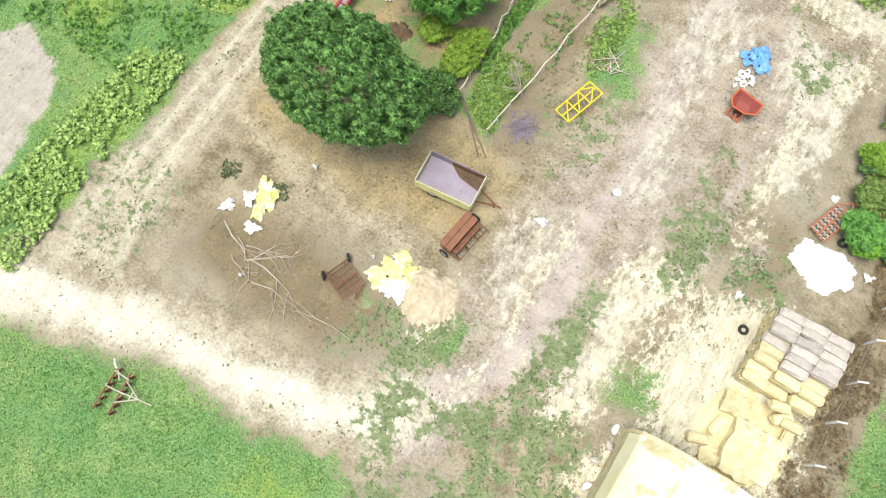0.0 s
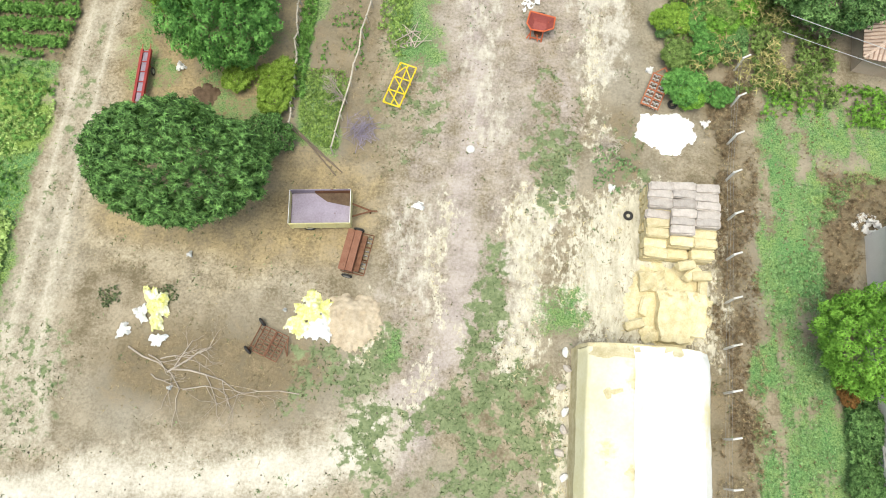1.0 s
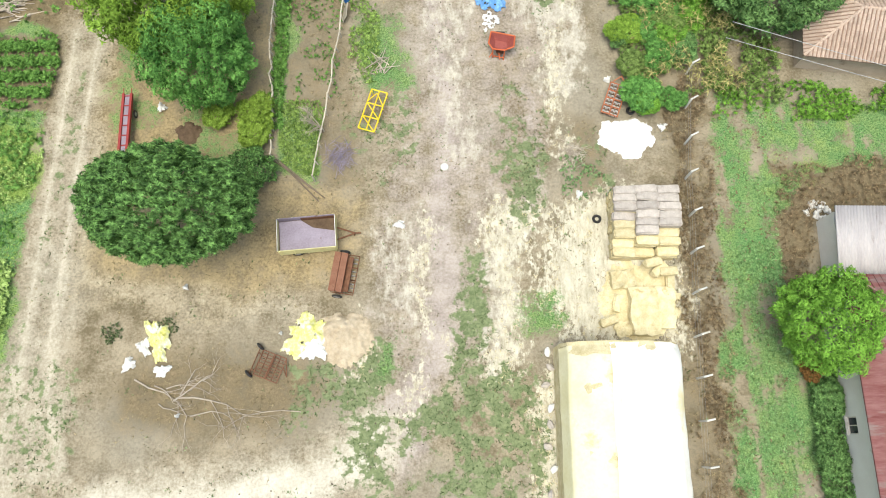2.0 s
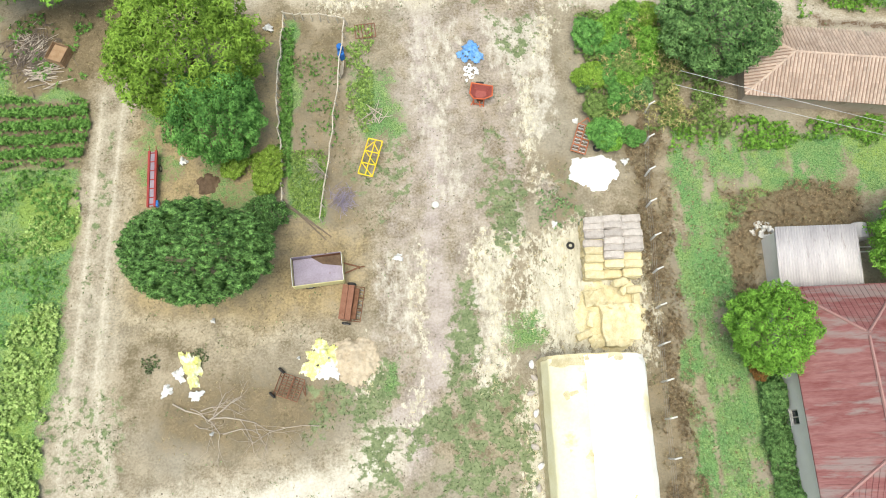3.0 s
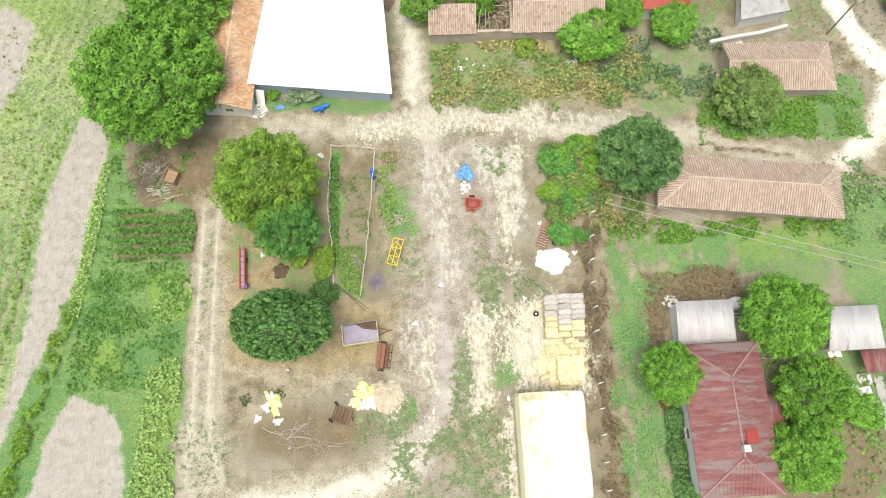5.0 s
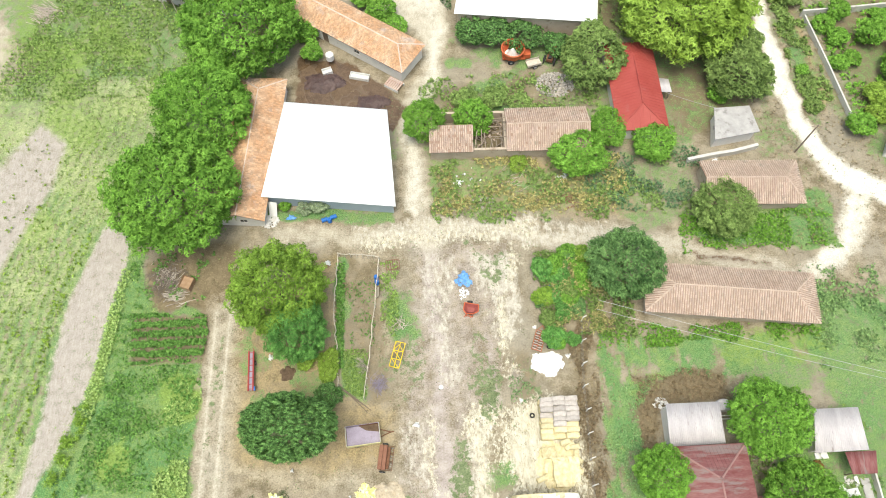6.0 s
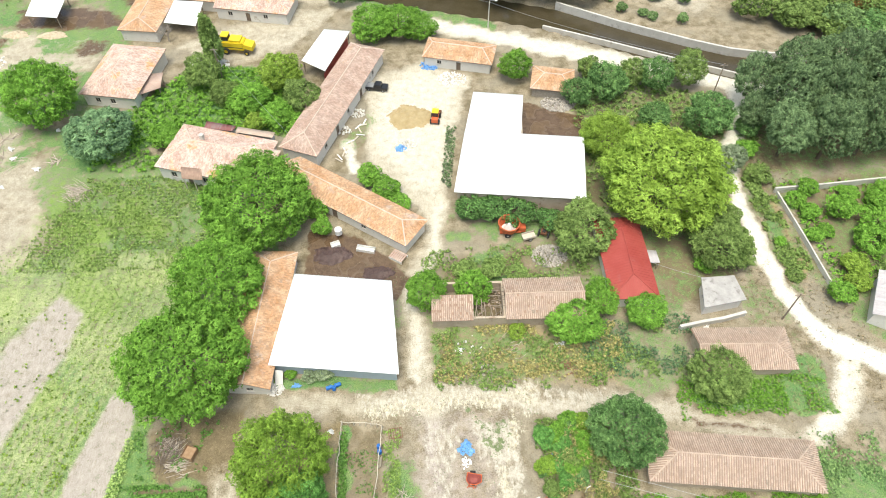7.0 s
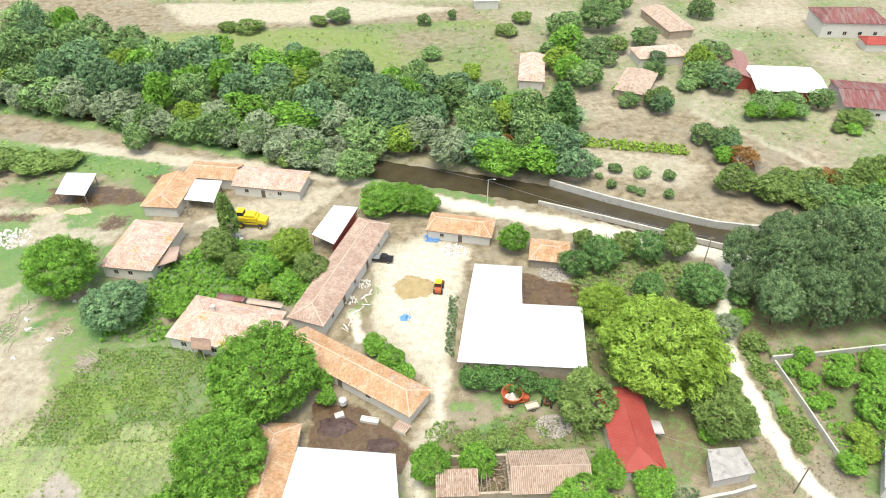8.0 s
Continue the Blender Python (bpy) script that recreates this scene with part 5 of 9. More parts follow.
house("small_tiled_barn", "low barn with faded barrel-tile roof", "barn", (44.7, 46.3), -2, 13.6, 6.8, 2.3, 3.7, (0, 2.6), M_BARREL, M_MUDWALL, tile=(0.30, 0.42, 0.10), ridge_mat=M_RIDGE, seed=14)
bm = prism(bmesh.new(), [(37.0, 43.0), (37.5, 43.0), (37.4, 46.0), (36.9, 46.0)], -0.1, 1.6)
tagged(part("wall_stub", bm, M_MUDWALL), "broken stub of a mud wall beside the barn", "wall", kind="structure")
house("long_tiled_barn", "long low barn with faded barrel-tile hipped roof", "barn", (38.2, 30.3), -6.8, 22.0, 6.8, 2.3, 3.9, (3.6, 3.4), M_BARREL, M_MUDWALL, tile=(0.30, 0.42, 0.10), ridge_mat=M_RIDGE, seed=15)

# ---- red house with its sheds ----
house("red_house", "white house with weathered maroon hipped sheet roof", "house", (30.8, 3.3), 90.5, 16.0, 8.8, 4.0, 6.1, (3.9, 3.9), M_MAROON, M_PLASTER, ridge_mat=M_MAROONRIDGE, ribs=0.42, seed=16, chimney=(-3.2, -0.1), openings={"north": [(4, 1.1, 1, 2.1), (9, 1.1, 1, 2.1)]})
patch = part("roof_patch", slab(bmesh.new(), [(31.4, 0.6, 5.96), (33.0, 0.6, 5.2), (33.0, 2.0, 5.2), (31.4, 2.0, 5.96)], (0, 0, -0.05)), M_REDSHEET)
tagged(patch, "new bright red sheet lying on the maroon roof", "roof sheet")
annex = thing("annex", "small maroon-roofed annex of the red house", "annex")
sheet_roof(annex, corners_at([(34.9, 1.8), (37.4, 1.8), (37.4, 5.6), (34.9, 5.6)], (2.7, 2.3, 2.3, 2.7)), M_MAROON, 10)
wall_along(annex, (37.0, 2.0), (37.0, 5.4), 2.25, M_PLASTER, 0.2)
for y in (2.0, 5.2):
    wall_along(annex, (34.9, y), (36.8, y), 2.3, M_PLASTER, 0.2)
wash = thing("sheet_shed", "shed with grey corrugated fibre-cement roof", "shed")
sheet_roof(wash, corners_at([(27.0, 11.5), (33.6, 11.6), (33.7, 16.4), (27.2, 16.4)], (2.3, 2.3, 2.7, 2.7)), M_GREYSHEET, 30, high=0.07)
for a, b in (((27.3, 16.1), (27.2, 12.0)), ((33.3, 12.0), (33.4, 16.1)), ((33.2, 16.1), (27.5, 16.1))):
    wall_along(wash, a, b, 2.25, M_PLASTER, 0.2)
gar = thing("garage", "white garage with grey corrugated roof", "garage")
sheet_roof(gar, corners_at([(43.6, 10.0), (50.0, 10.1), (50.0, 15.0), (44.7, 15.0)], (2.6, 2.6, 2.8, 2.8)), M_GREYSHEET, 28, high=0.07)
for a, b, o in (((44.2, 10.4), (49.6, 10.4), ()), ((49.6, 10.6), (49.6, 14.7), ()), ((49.4, 14.7), (45.1, 14.7), ()), ((45.1, 14.5), (44.2, 10.6), ((2, 0.8, 1.0, 1.9),))):
    wall_along(gar, a, b, 2.5, M_PLASTER, 0.2, openings=o)
sheet_roof(gar, corners_at([(47.6, 7.5), (50.5, 7.5), (50.9, 10.0), (47.2, 10.0)], (2.1, 2.1, 2.4, 2.4)), M_MAROON, 14, name="porch_roof")
for x in (47.8, 50.3):
    part("post", boxes((x - 0.06, x + 0.06, 7.6, 7.72, -0.1, 2.1)), M_WOOD, gar)

bank_wall("yard_wall_east", "long white yard wall with a flat coping", [(51.0, 7.6), (51.0, 4.1), (51.2, -0.3), (51.5, -9)], 0.9, 0.22, -0.1)
yard_walk = part("garden_walk", prism(bmesh.new(), [(49.6, -8), (50.7, -8), (50.5, 7.2), (49.5, 7.2)], -0.1, 0.08), M_SLAB)
tagged(yard_walk, "grey concrete walk along the yard wall", "walk", kind="structure")
for x, y, w, d, a in ((48.2, 5.7, 1.5, 0.9, 4), (46.9, 6.2, 1.1, 0.7, 12), (45.6, 10.0, 1.6, 0.8, 0), (49.0, 6.9, 0.5, 1.2, 0)):
    pb = part("paving_slab", prism(bmesh.new(), [(-w / 2, -d / 2), (w / 2, -d / 2), (w / 2 - 0.1, d / 2), (-w / 2, d / 2 - 0.08)], -0.05, 0.14), M_WHITEPAINT)
    pb.location, pb.rotation_euler = (x, y, 0), (0, 0, radians(a))
    tagged(pb, "pale concrete slab lying in the yard", "slab", "yard slabs")
# ---- far village across the stream ----
house("far_white_barn", "distant barn with white sheet roof and maroon walls", "barn", (107.5, 179.6), -8, 20, 17, 3.6, 4.6, (0, 0), M_WHITESHEET, M_REDSHEET, ridge_mat=M_WHITESHEET, ribs=0.8, seed=31)
house("far_brown_barn", "distant long barn with dark brown roof", "barn", (133, 167), -14, 30, 17, 3.4, 4.8, (0, 0), M_MAROON, M_PLASTER, ridge_mat=M_MAROON, ribs=0.8, seed=32, openings={"south": [(4, 1.2, 1, 2), (9, 1.2, 1, 2), (14, 1.2, 1, 2)]})
house("far_pink_barn", "distant barn with pinkish red sheet roof", "barn", (96.2, 190), 78, 19, 9.8, 3.4, 5.0, (0, 0), M_MAROONRIDGE, M_REDSHEET, ridge_mat=M_MAROONRIDGE, ribs=0.8, seed=33)
house("far_maroon_house", "distant two-storey white house with maroon hipped roof", "house", (148, 222), -6, 22, 14, 5.2, 8.0, (5, 5), M_MAROON, M_PLASTER, ridge_mat=M_MAROONRIDGE, ribs=0.8, seed=34, openings={"south": [(3, 1.3, 1, 2.2), (8, 1.3, 1, 2.2), (13, 1.3, 1, 2.2), (18, 1.3, 1, 2.2)]})
house("far_porch_house", "distant low wing with a red roof", "house", (152, 207), -6, 12, 7, 2.6, 3.8, (1.5, 1.5), M_REDSHEET, M_PLASTER, ridge_mat=M_REDSHEET, ribs=0.8, seed=35)
house("far_ruined_house", "distant derelict house with a sagging tile roof", "house", (64.5, 182), 62, 16, 9.5, 2.8, 4.6, (3, 3), M_BARREL, M_MUDWALL, tile=(0.5, 0.6, 0.07), ragged=0.06, seed=36)
house("far_tile_house", "distant house with faded tile roof", "house", (77, 202), 6, 16, 9, 2.8, 4.6, (3, 3), M_PINK, M_PLASTER, tile=(0.5, 0.6, 0.07), seed=37)
house("far_tile_barn", "distant barn with faded tile roof", "barn", (88, 229), 100, 22, 9.5, 2.8, 4.6, (2, 2), M_BARREL, M_MUDWALL, tile=(0.5, 0.6, 0.07), seed=38)
house("far_stream_house", "distant house with orange-pink tile roof among trees", "house", (35.4, 193), 80, 19, 7.6, 2.8, 4.4, (2, 2), M_PINK, M_PLASTER, tile=(0.5, 0.6, 0.07), seed=39)
house("far_stream_shed", "distant shed with faded tile roof among trees", "shed", (25.6, 165), 14, 12, 7.4, 2.3, 3.6, (0, 0), M_BARREL, M_MUDWALL, tile=(0.5, 0.6, 0.07), seed=40)
house("far_small_shed", "small distant shed with tile roof beside a poplar", "shed", (40.5, 172), 80, 9, 5, 2.3, 3.4, (0, 0), M_PINK, M_PLASTER, tile=(0.5, 0.6, 0.07), seed=41)
house("far_white_house", "distant plain white house in the fields", "house", (27.2, 252), 0, 9.5, 7, 3.4, 5.0, (0, 0), M_WHITESHEET, M_PLASTER, ridge_mat=M_WHITESHEET, ribs=0.8, seed=42)
house("lane_house", "white house with pale sheet roof beside the lane", "house", (70.5, 53.0), 60, 9, 7, 2.8, 4.0, (0, 0), M_GREYSHEET, M_PLASTER, ridge_mat=M_GREYSHEET, ribs=0.5, seed=43)

# ---- trees ----
def leaf_cloud(rng, centres, normals, size, leaflets, droop=0.25, slim=0.42, simple=False):
    """Sprays of pointed leaves at the given places, each one turned its own way."""
    n = len(centres)
    up = normals + rng.normal(0, 0.6, (n, 3))
    up /= np.linalg.norm(up, axis=1, keepdims=True) + 1e-9
    ref = rng.normal(0, 1, (n, 3))
    a = np.cross(up, ref)
    a /= np.linalg.norm(a, axis=1, keepdims=True) + 1e-9
    b = np.cross(up, a)
    s = size * rng.uniform(0.7, 1.3, (n, 1))
    verts, faces = [], []
    for k in range(leaflets):
        ang = 2 * math.pi * k / leaflets + rng.uniform(-0.3, 0.3, (n, 1))
        d = a * np.cos(ang) + b * np.sin(ang)
        e = np.cross(up, d)
        tip = centres + d * s - up * s * droop
        mid = centres + d * s * 0.52 + up * s * 0.05
        if simple:
            verts.append(np.stack([centres + e * s * slim * 0.45, tip, centres - e * s * slim * 0.45], 1))
            continue
        quad = np.stack([centres, mid + e * s * slim * 0.5, tip, mid - e * s * slim * 0.5], 1)
        verts.append(quad)
    v = np.stack(verts, 1).reshape(-1, 3)
    f = np.arange(len(v)).reshape(-1, 3 if simple else 4)
    return v, f


def even_sphere(n, rng, jitter):
    """About n directions spread evenly over a sphere, each a little off its place."""
    k = np.arange(n) + 0.5
    z, a = 1 - 2 * k / n, k * 2.399963
    r = np.sqrt(1 - z * z)
    q = np.stack([r * np.cos(a), r * np.sin(a), z], 1) + rng.normal(0, jitter, (n, 3))
    return q / np.linalg.norm(q, axis=1, keepdims=True)


def swell(d, bumps, gain, reach):
    """How far a bump stands out in each direction d (0 in the creases, its gain on the crests), and the way its side faces."""
    c2 = 2 - 2 * d @ bumps.T
    h = np.sqrt(np.clip(1 - c2 / (reach * reach * 4 / len(bumps)), 0, 1)) * gain
    which = h.argmax(axis=1)
    side = (d - bumps[which]) / (reach * 2 / math.sqrt(len(bumps)))
    return h.max(axis=1), side


def crown_mesh(name, seed, leaves, size, leaflets, lobes=26, flat=0.85, depth=0.24, ragged=0.10, shape="round", clumps=300, clump=0.08, slim=0.6, gaps=0.0, droop=0.25, material=None):
    """A crown of about unit radius, its middle at the origin: boughs, clumps on the boughs, leaves on the clumps."""
    rng = np.random.RandomState(seed)
    d = rng.normal(0, 1, (int(leaves * 1.5), 3))
    d /= np.linalg.norm(d, axis=1, keepdims=True)
    d = d[d[:, 2] > -0.72][:leaves]
    big, small = even_sphere(lobes, rng, 0.16), even_sphere(clumps, rng, 0.07)
    lobe_h, lobe_side = swell(d, big, rng.uniform(1 - 3 * ragged, 1 + ragged, lobes), 1.35)
    fine_h, fine_side = swell(d, small, rng.uniform(0.25, 1.0, clumps), 1.2)
    r = 1.02 - depth + depth * lobe_h + clump * (fine_h - 0.45)
    inner = rng.rand(len(d)) < 0.12
    r = r * np.where(inner, 0.80, 1 - 0.12 * rng.rand(len(d)) ** 2 + 0.05 * (rng.rand(len(d)) < 0.12))
    nrm = d * 0.8 + lobe_side * 1.1 + fine_side * 1.9 + np.array([0, 0, 0.75])
    if gaps:
        open_ = swell(d, even_sphere(lobes * 2, rng, 0.3), rng.rand(lobes * 2) < gaps, 1.2)[0] > 0.5
        keep = ~(open_ & ~inner & (rng.rand(len(d)) < 0.85))
        d, r, inner, nrm = d[keep], r[keep], inner[keep], nrm[keep]
    p = d * r[:, None]
    if shape == "tall":
        p = np.stack([p[:, 0] * 0.30, p[:, 1] * 0.30, p[:, 2]], 1)
        p[:, :2] *= np.interp(p[:, 2], [-1, -0.4, 1], [0.75, 1.0, 0.5])[:, None]
    p[:, 2] *= flat
    v, f = leaf_cloud(rng, p[~inner], nrm[~inner], size, leaflets, droop, slim, True)
    v2, f2 = leaf_cloud(rng, p[inner], nrm[inner], size * 1.6, leaflets, droop, slim, True)
    return mesh_from(name, np.concatenate([v, v2]), np.concatenate([f, f2 + len(v)]), material)


def trunk_mesh(name, seed, limbs=5, tall=1.0, reach=0.6):
    """A tapered trunk from z=-1 to the crown's middle at z=0, with limbs into the crown."""
    rng = random.Random(seed)
    bm = bmesh.new()
    last, r = Vector((0, 0, -1.15)), 0.075
    for k in range(4):
        nxt = Vector((rng.uniform(-0.04, 0.04), rng.uniform(-0.04, 0.04), -1.15 + 0.3 * (k + 1)))
        rod(bm, last, nxt, r, r * 0.86, 7)
        last, r = nxt, r * 0.86
    for k in range(limbs):
        a = 2 * math.pi * k / limbs + rng.uniform(-0.3, 0.3)
        m1 = last + Vector((math.cos(a) * reach * 0.45, math.sin(a) * reach * 0.45, rng.uniform(0.1, 0.3)))
        m2 = m1 + Vector((math.cos(a) * reach * 0.5, math.sin(a) * reach * 0.5, rng.uniform(0.05, 0.4) * tall))
        rod(bm, last, m1, r * 0.6, r * 0.38, 5)
        rod(bm, m1, m2, r * 0.38, r * 0.12, 4)
    me = bpy.data.meshes.new(name)
    bm.to_mesh(me)
    bm.free()
    me.materials.append(M_BARK)
    return me


CROWNS = {
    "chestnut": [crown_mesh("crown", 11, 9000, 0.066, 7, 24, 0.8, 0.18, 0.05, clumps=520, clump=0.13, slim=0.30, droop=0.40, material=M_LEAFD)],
    "big": [crown_mesh("crown", 20 + k, 13500, 0.042, 3, 14, 0.85, 0.30, 0.09, clumps=200, clump=0.28, slim=0.55, material=M_LEAF) for k in range(3)],
    "round": [crown_mesh("crown", 30 + k, 7000, 0.058, 3, 12, 0.85, 0.42, 0.14, clumps=130, clump=0.26, slim=0.5, gaps=0.15, material=M_LEAF) for k in range(3)],
    "loose": [crown_mesh("crown", 40 + k, 5000, 0.072, 3, 11, 0.85, 0.46, 0.16, clumps=110, clump=0.26, slim=0.48, gaps=0.2, material=M_LEAF) for k in range(3)],
    "shrub": [crown_mesh("crown", 90 + k, 2600, 0.12, 3, 8, 0.85, 0.62, 0.26, clumps=60, clump=0.34, slim=0.40, gaps=0.30, material=M_LEAF) for k in range(2)],
    "bush": [crown_mesh("crown", 50 + k, 1300, 0.13, 3, 9, 0.85, 0.52, 0.24, clumps=50, clump=0.28, slim=0.5, gaps=0.15, material=M_LEAF) for k in range(3)],
    "far": [crown_mesh("crown", 60 + k, 1950, 0.102, 2, 11, 0.9, 0.50, 0.18, clumps=110, clump=0.22, slim=0.7, gaps=0.12, material=M_LEAF) for k in range(4)],
    "tall": [crown_mesh("crown", 80, 3000, 0.085, 3, 26, 1.0, 0.36, 0.14, "tall", 150, 0.25, 0.5, material=M_LEAF)],
}
TRUNKS = [trunk_mesh("trunk", 5 + k) for k in range(3)]
tree_count = [0]


def tree(kind, x, y, r, tall, leaf, label, name="tree", group="", squash=1.0, turn=None, depth=0.47):
    """A tree whose crown is r wide (radius) and whose top stands at tall."""
    k = tree_count[0]
    tree_count[0] += 1
    rng = random.Random(500 + k)
    half = tall * (depth if kind != "tall" else 0.5)
    if kind in ("loose", "far") and (name == "bush" or r < 3.0):
        kind = "shrub" if y < 47 else "bush"
    t = thing(name, label, "tree" if name != "bush" else "bush", (x, y, 0), rng.uniform(0, 360) if turn is None else turn, group)
    ms = CROWNS[kind]
    c = new("crown", ms[k % len(ms)])
    c.parent = t
    flat = {"chestnut": 0.8, "big": 0.85, "round": 0.85, "loose": 0.85, "bush": 0.85, "shrub": 0.85, "far": 0.9, "tall": 1.0}[kind]
    c.location = (0, 0, tall - half)
    c.scale = (r * rng.uniform(0.93, 1.04), r * squash * rng.uniform(0.93, 1.04), half / flat / 0.98) if kind != "tall" else (r * 3.2, r * 3.2, half)
    c.material_slots[0].link = "OBJECT"
    c.material_slots[0].material = leaf
    w = new("trunk", TRUNKS[k % len(TRUNKS)])
    w.parent = t
    w.location = (0, 0, tall - half)
    w.scale = (r * 0.9, r * 0.9, (tall - half) / 1.1)
    return t


T = tree
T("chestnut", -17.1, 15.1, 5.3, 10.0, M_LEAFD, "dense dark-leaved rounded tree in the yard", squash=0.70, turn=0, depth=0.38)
T("big", -19.4, 32.2, 6.0, 11.0, M_LEAFY, "broad bright-green walnut tree beside the kitchen garden")
T("big", -16.9, 26.9, 4.0, 8.6, M_LEAFC, "smaller bright-green walnut tree beside the kitchen garden")
T("big", -33.4, 46.0, 8.8, 12.5, M_LEAF, "large broad green tree beside the orange barn")
T("big", -31.0, 59.8, 6.9, 11.0, M_LEAF, "green tree beside the orange barn")
T("big", -27.4, 74.5, 8.9, 12.0, M_LEAF, "broad green tree behind the farmhouse")
T("big", 39.7, 75.8, 10.8, 13.0, M_LEAFB, "large yellow-green tree beside the white barn")
T("big", 33.3, 89.2, 5.0, 7.0, M_LEAFB, "yellow-green tree beside the white barn")
T("loose", 25.4, 68.4, 6.0, 6.5, M_LEAFO, "olive-green tree beside the red-roofed house")
T("loose", 47.0, 65.0, 5.8, 6.0, M_LEAFO, "olive-green tree beside the lane")
T("big", 25.0, 34.6, 5.0, 6.4, M_LEAFV, "deep green tree at the end of the tiled barn")
T("big", 40.0, 42.4, 4.5, 5.0, M_LEAFO, "olive-green tree before the small tiled barn")
T("big", 38.5, 13.9, 4.7, 8.6, M_LEAF, "bright green tree beside the red house")
T("big", 25.2, 8.2, 3.3, 7.0, M_LEAF, "small yellow-green tree leaning on the red house")
T("big", 40.6, 5.3, 4.2, 7.0, M_LEAF, "green tree in the red house's yard")
T("big", 38.2, -0.9, 3.7, 7.0, M_LEAF, "bright green tree in the red house's yard")
T("loose", 46.5, 3.0, 2.4, 2.8, M_LEAF, "small green tree in the red house's yard")
T("loose", 21.2, 51.8, 4.2, 5.0, M_LEAF, "green tree in front of the ruined barn")
T("round", -0.4, 58.4, 3.5, 5.0, M_LEAF, "round green tree beside the ruined barn")
T("loose", 7.0, 58.6, 3.2, 4.6, M_LEAF, "green tree growing in the ruined barn")
T("round", 26.2, 56.2, 3.2, 4.4, M_LEAF, "round green tree beside the red-roofed house")
T("round", 32.2, 53.6, 3.4, 4.2, M_LEAF, "dark green tree in front of the red-roofed house")
for x, y, r in ((7.6, 75.2, 3.2), (11.4, 75.0, 3.6), (15.4, 74.4, 3.3), (20.6, 72.4, 2.6)):
    T("loose", x, y, r, r * 1.1, M_LEAFD, "dark green shrub in front of the white barn", "bush", "shrubs before the white barn")
T("big", -70.5, 103.2, 6.8, 12.0, M_LEAF, "broad green tree beside the cottage")
T("loose", -57.8, 94.2, 6.4, 8.0, M_LEAFH, "grey-green tree beside the cottage")
for x, y, r, h, m_ in ((-27, 111, 4.6, 6.5, M_LEAFB), (-22.5, 103.5, 4.4, 6, M_LEAFO), (-32.6, 104, 4.4, 5.5, M_LEAF), (-27, 100, 3.4, 4.2, M_LEAF), (-31, 98.4, 2.8, 3.6, M_LEAFB), (-42.5, 111.5, 3.8, 6.5, M_LEAFO), (-37.5, 106, 3.2, 4.5, M_LEAFO), (-46.5, 94.8, 3.4, 4.2, M_LEAF), (-22.6, 97.4, 2.4, 3.2, M_LEAF)):
    T("loose", x, y, r, h, m_, "leafy fruit tree in the farmhouse garden", group="garden trees")
for x, y, r, h in ((-9.5, 126.4, 5.2, 6), (-4, 127, 5.4, 6), (0.5, 125.2, 3.8, 4.5)):
    T("round", x, y, r, h, M_LEAF, "dense green tree beside the road", group="road trees")
T("loose", 19.3, 110.8, 3.6, 6.0, M_LEAF, "green tree between the cottages")
for x, y, r, h, m_ in ((30.4, 103, 3.6, 5.5, M_LEAFV), (36.2, 104.2, 4.2, 7.5, M_LEAFV), (42, 108, 3.0, 5.5, M_LEAFO), (46, 105.6, 3.8, 7.5, M_LEAFV), (52.5, 107, 3.6, 7.5, M_LEAFO), (52.8, 94, 4.6, 7.5, M_LEAFV), (44, 96, 3.5, 4, M_LEAFV), (54, 84, 3.0, 5, M_LEAFG), (33.5, 110, 2.6, 5, M_LEAFO)):
    T("loose", x, y, r, h, m_, "green tree beside the lane to the stream", group="lane trees")
for x, y, r, h in ((64.4, 86.4, 4.8, 12), (71.5, 85.4, 5.0, 13), (78.5, 86, 5.2, 14), (66.5, 93.5, 5.2, 14), (74.5, 93.8, 5.4, 14.5), (82.5, 93, 5.6, 15), (63.2, 100.6, 4.2, 11), (70.5, 101.5, 5.2, 14), (79, 101.6, 5.6, 15), (87.5, 101, 6, 15), (90.5, 91.5, 6, 15), (86.5, 86, 5, 13.5), (61.4, 93.5, 3.2, 8)):
    T("round", x, y, r, h, M_LEAFW, "tall grey-green tree in the grove by the stream", group="grove", depth=0.42)
T("tall", -41.2, 117.6, 2.2, 12.5, M_LEAFO, "slender grey-green poplar beside the harvester", "poplar")
T("tall", 36.5, 154.5, 4.6, 17, M_LEAFV, "tall dark poplar on the stream bank", "poplar")
T("loose", -41.8, 114, 2.6, 4.5, M_LEAFG, "small grey-green tree behind the cottage")

# thicket beside the track
rng = random.Random(313)
for k in range(30):
    u, v = rng.random(), rng.random()
    x, y = 13.2 + 7.6 * u + 1.2 * (v - 0.5), 25.6 + 11.5 * v - 2.2 * (1 - u) * (v < 0.2)
    if x < 14.6 and y < 27.5 or x > 17.8 and y < 28:
        continue
    r = rng.uniform(0.9, 1.7)
    T("loose", x, y, r, r * rng.uniform(0.9, 1.4), rng.choice((M_LEAF, M_LEAFV, M_LEAFO, M_LEAFC, M_LEAFY)), "tangled green shrub among dry stalks", "bush", "thicket")
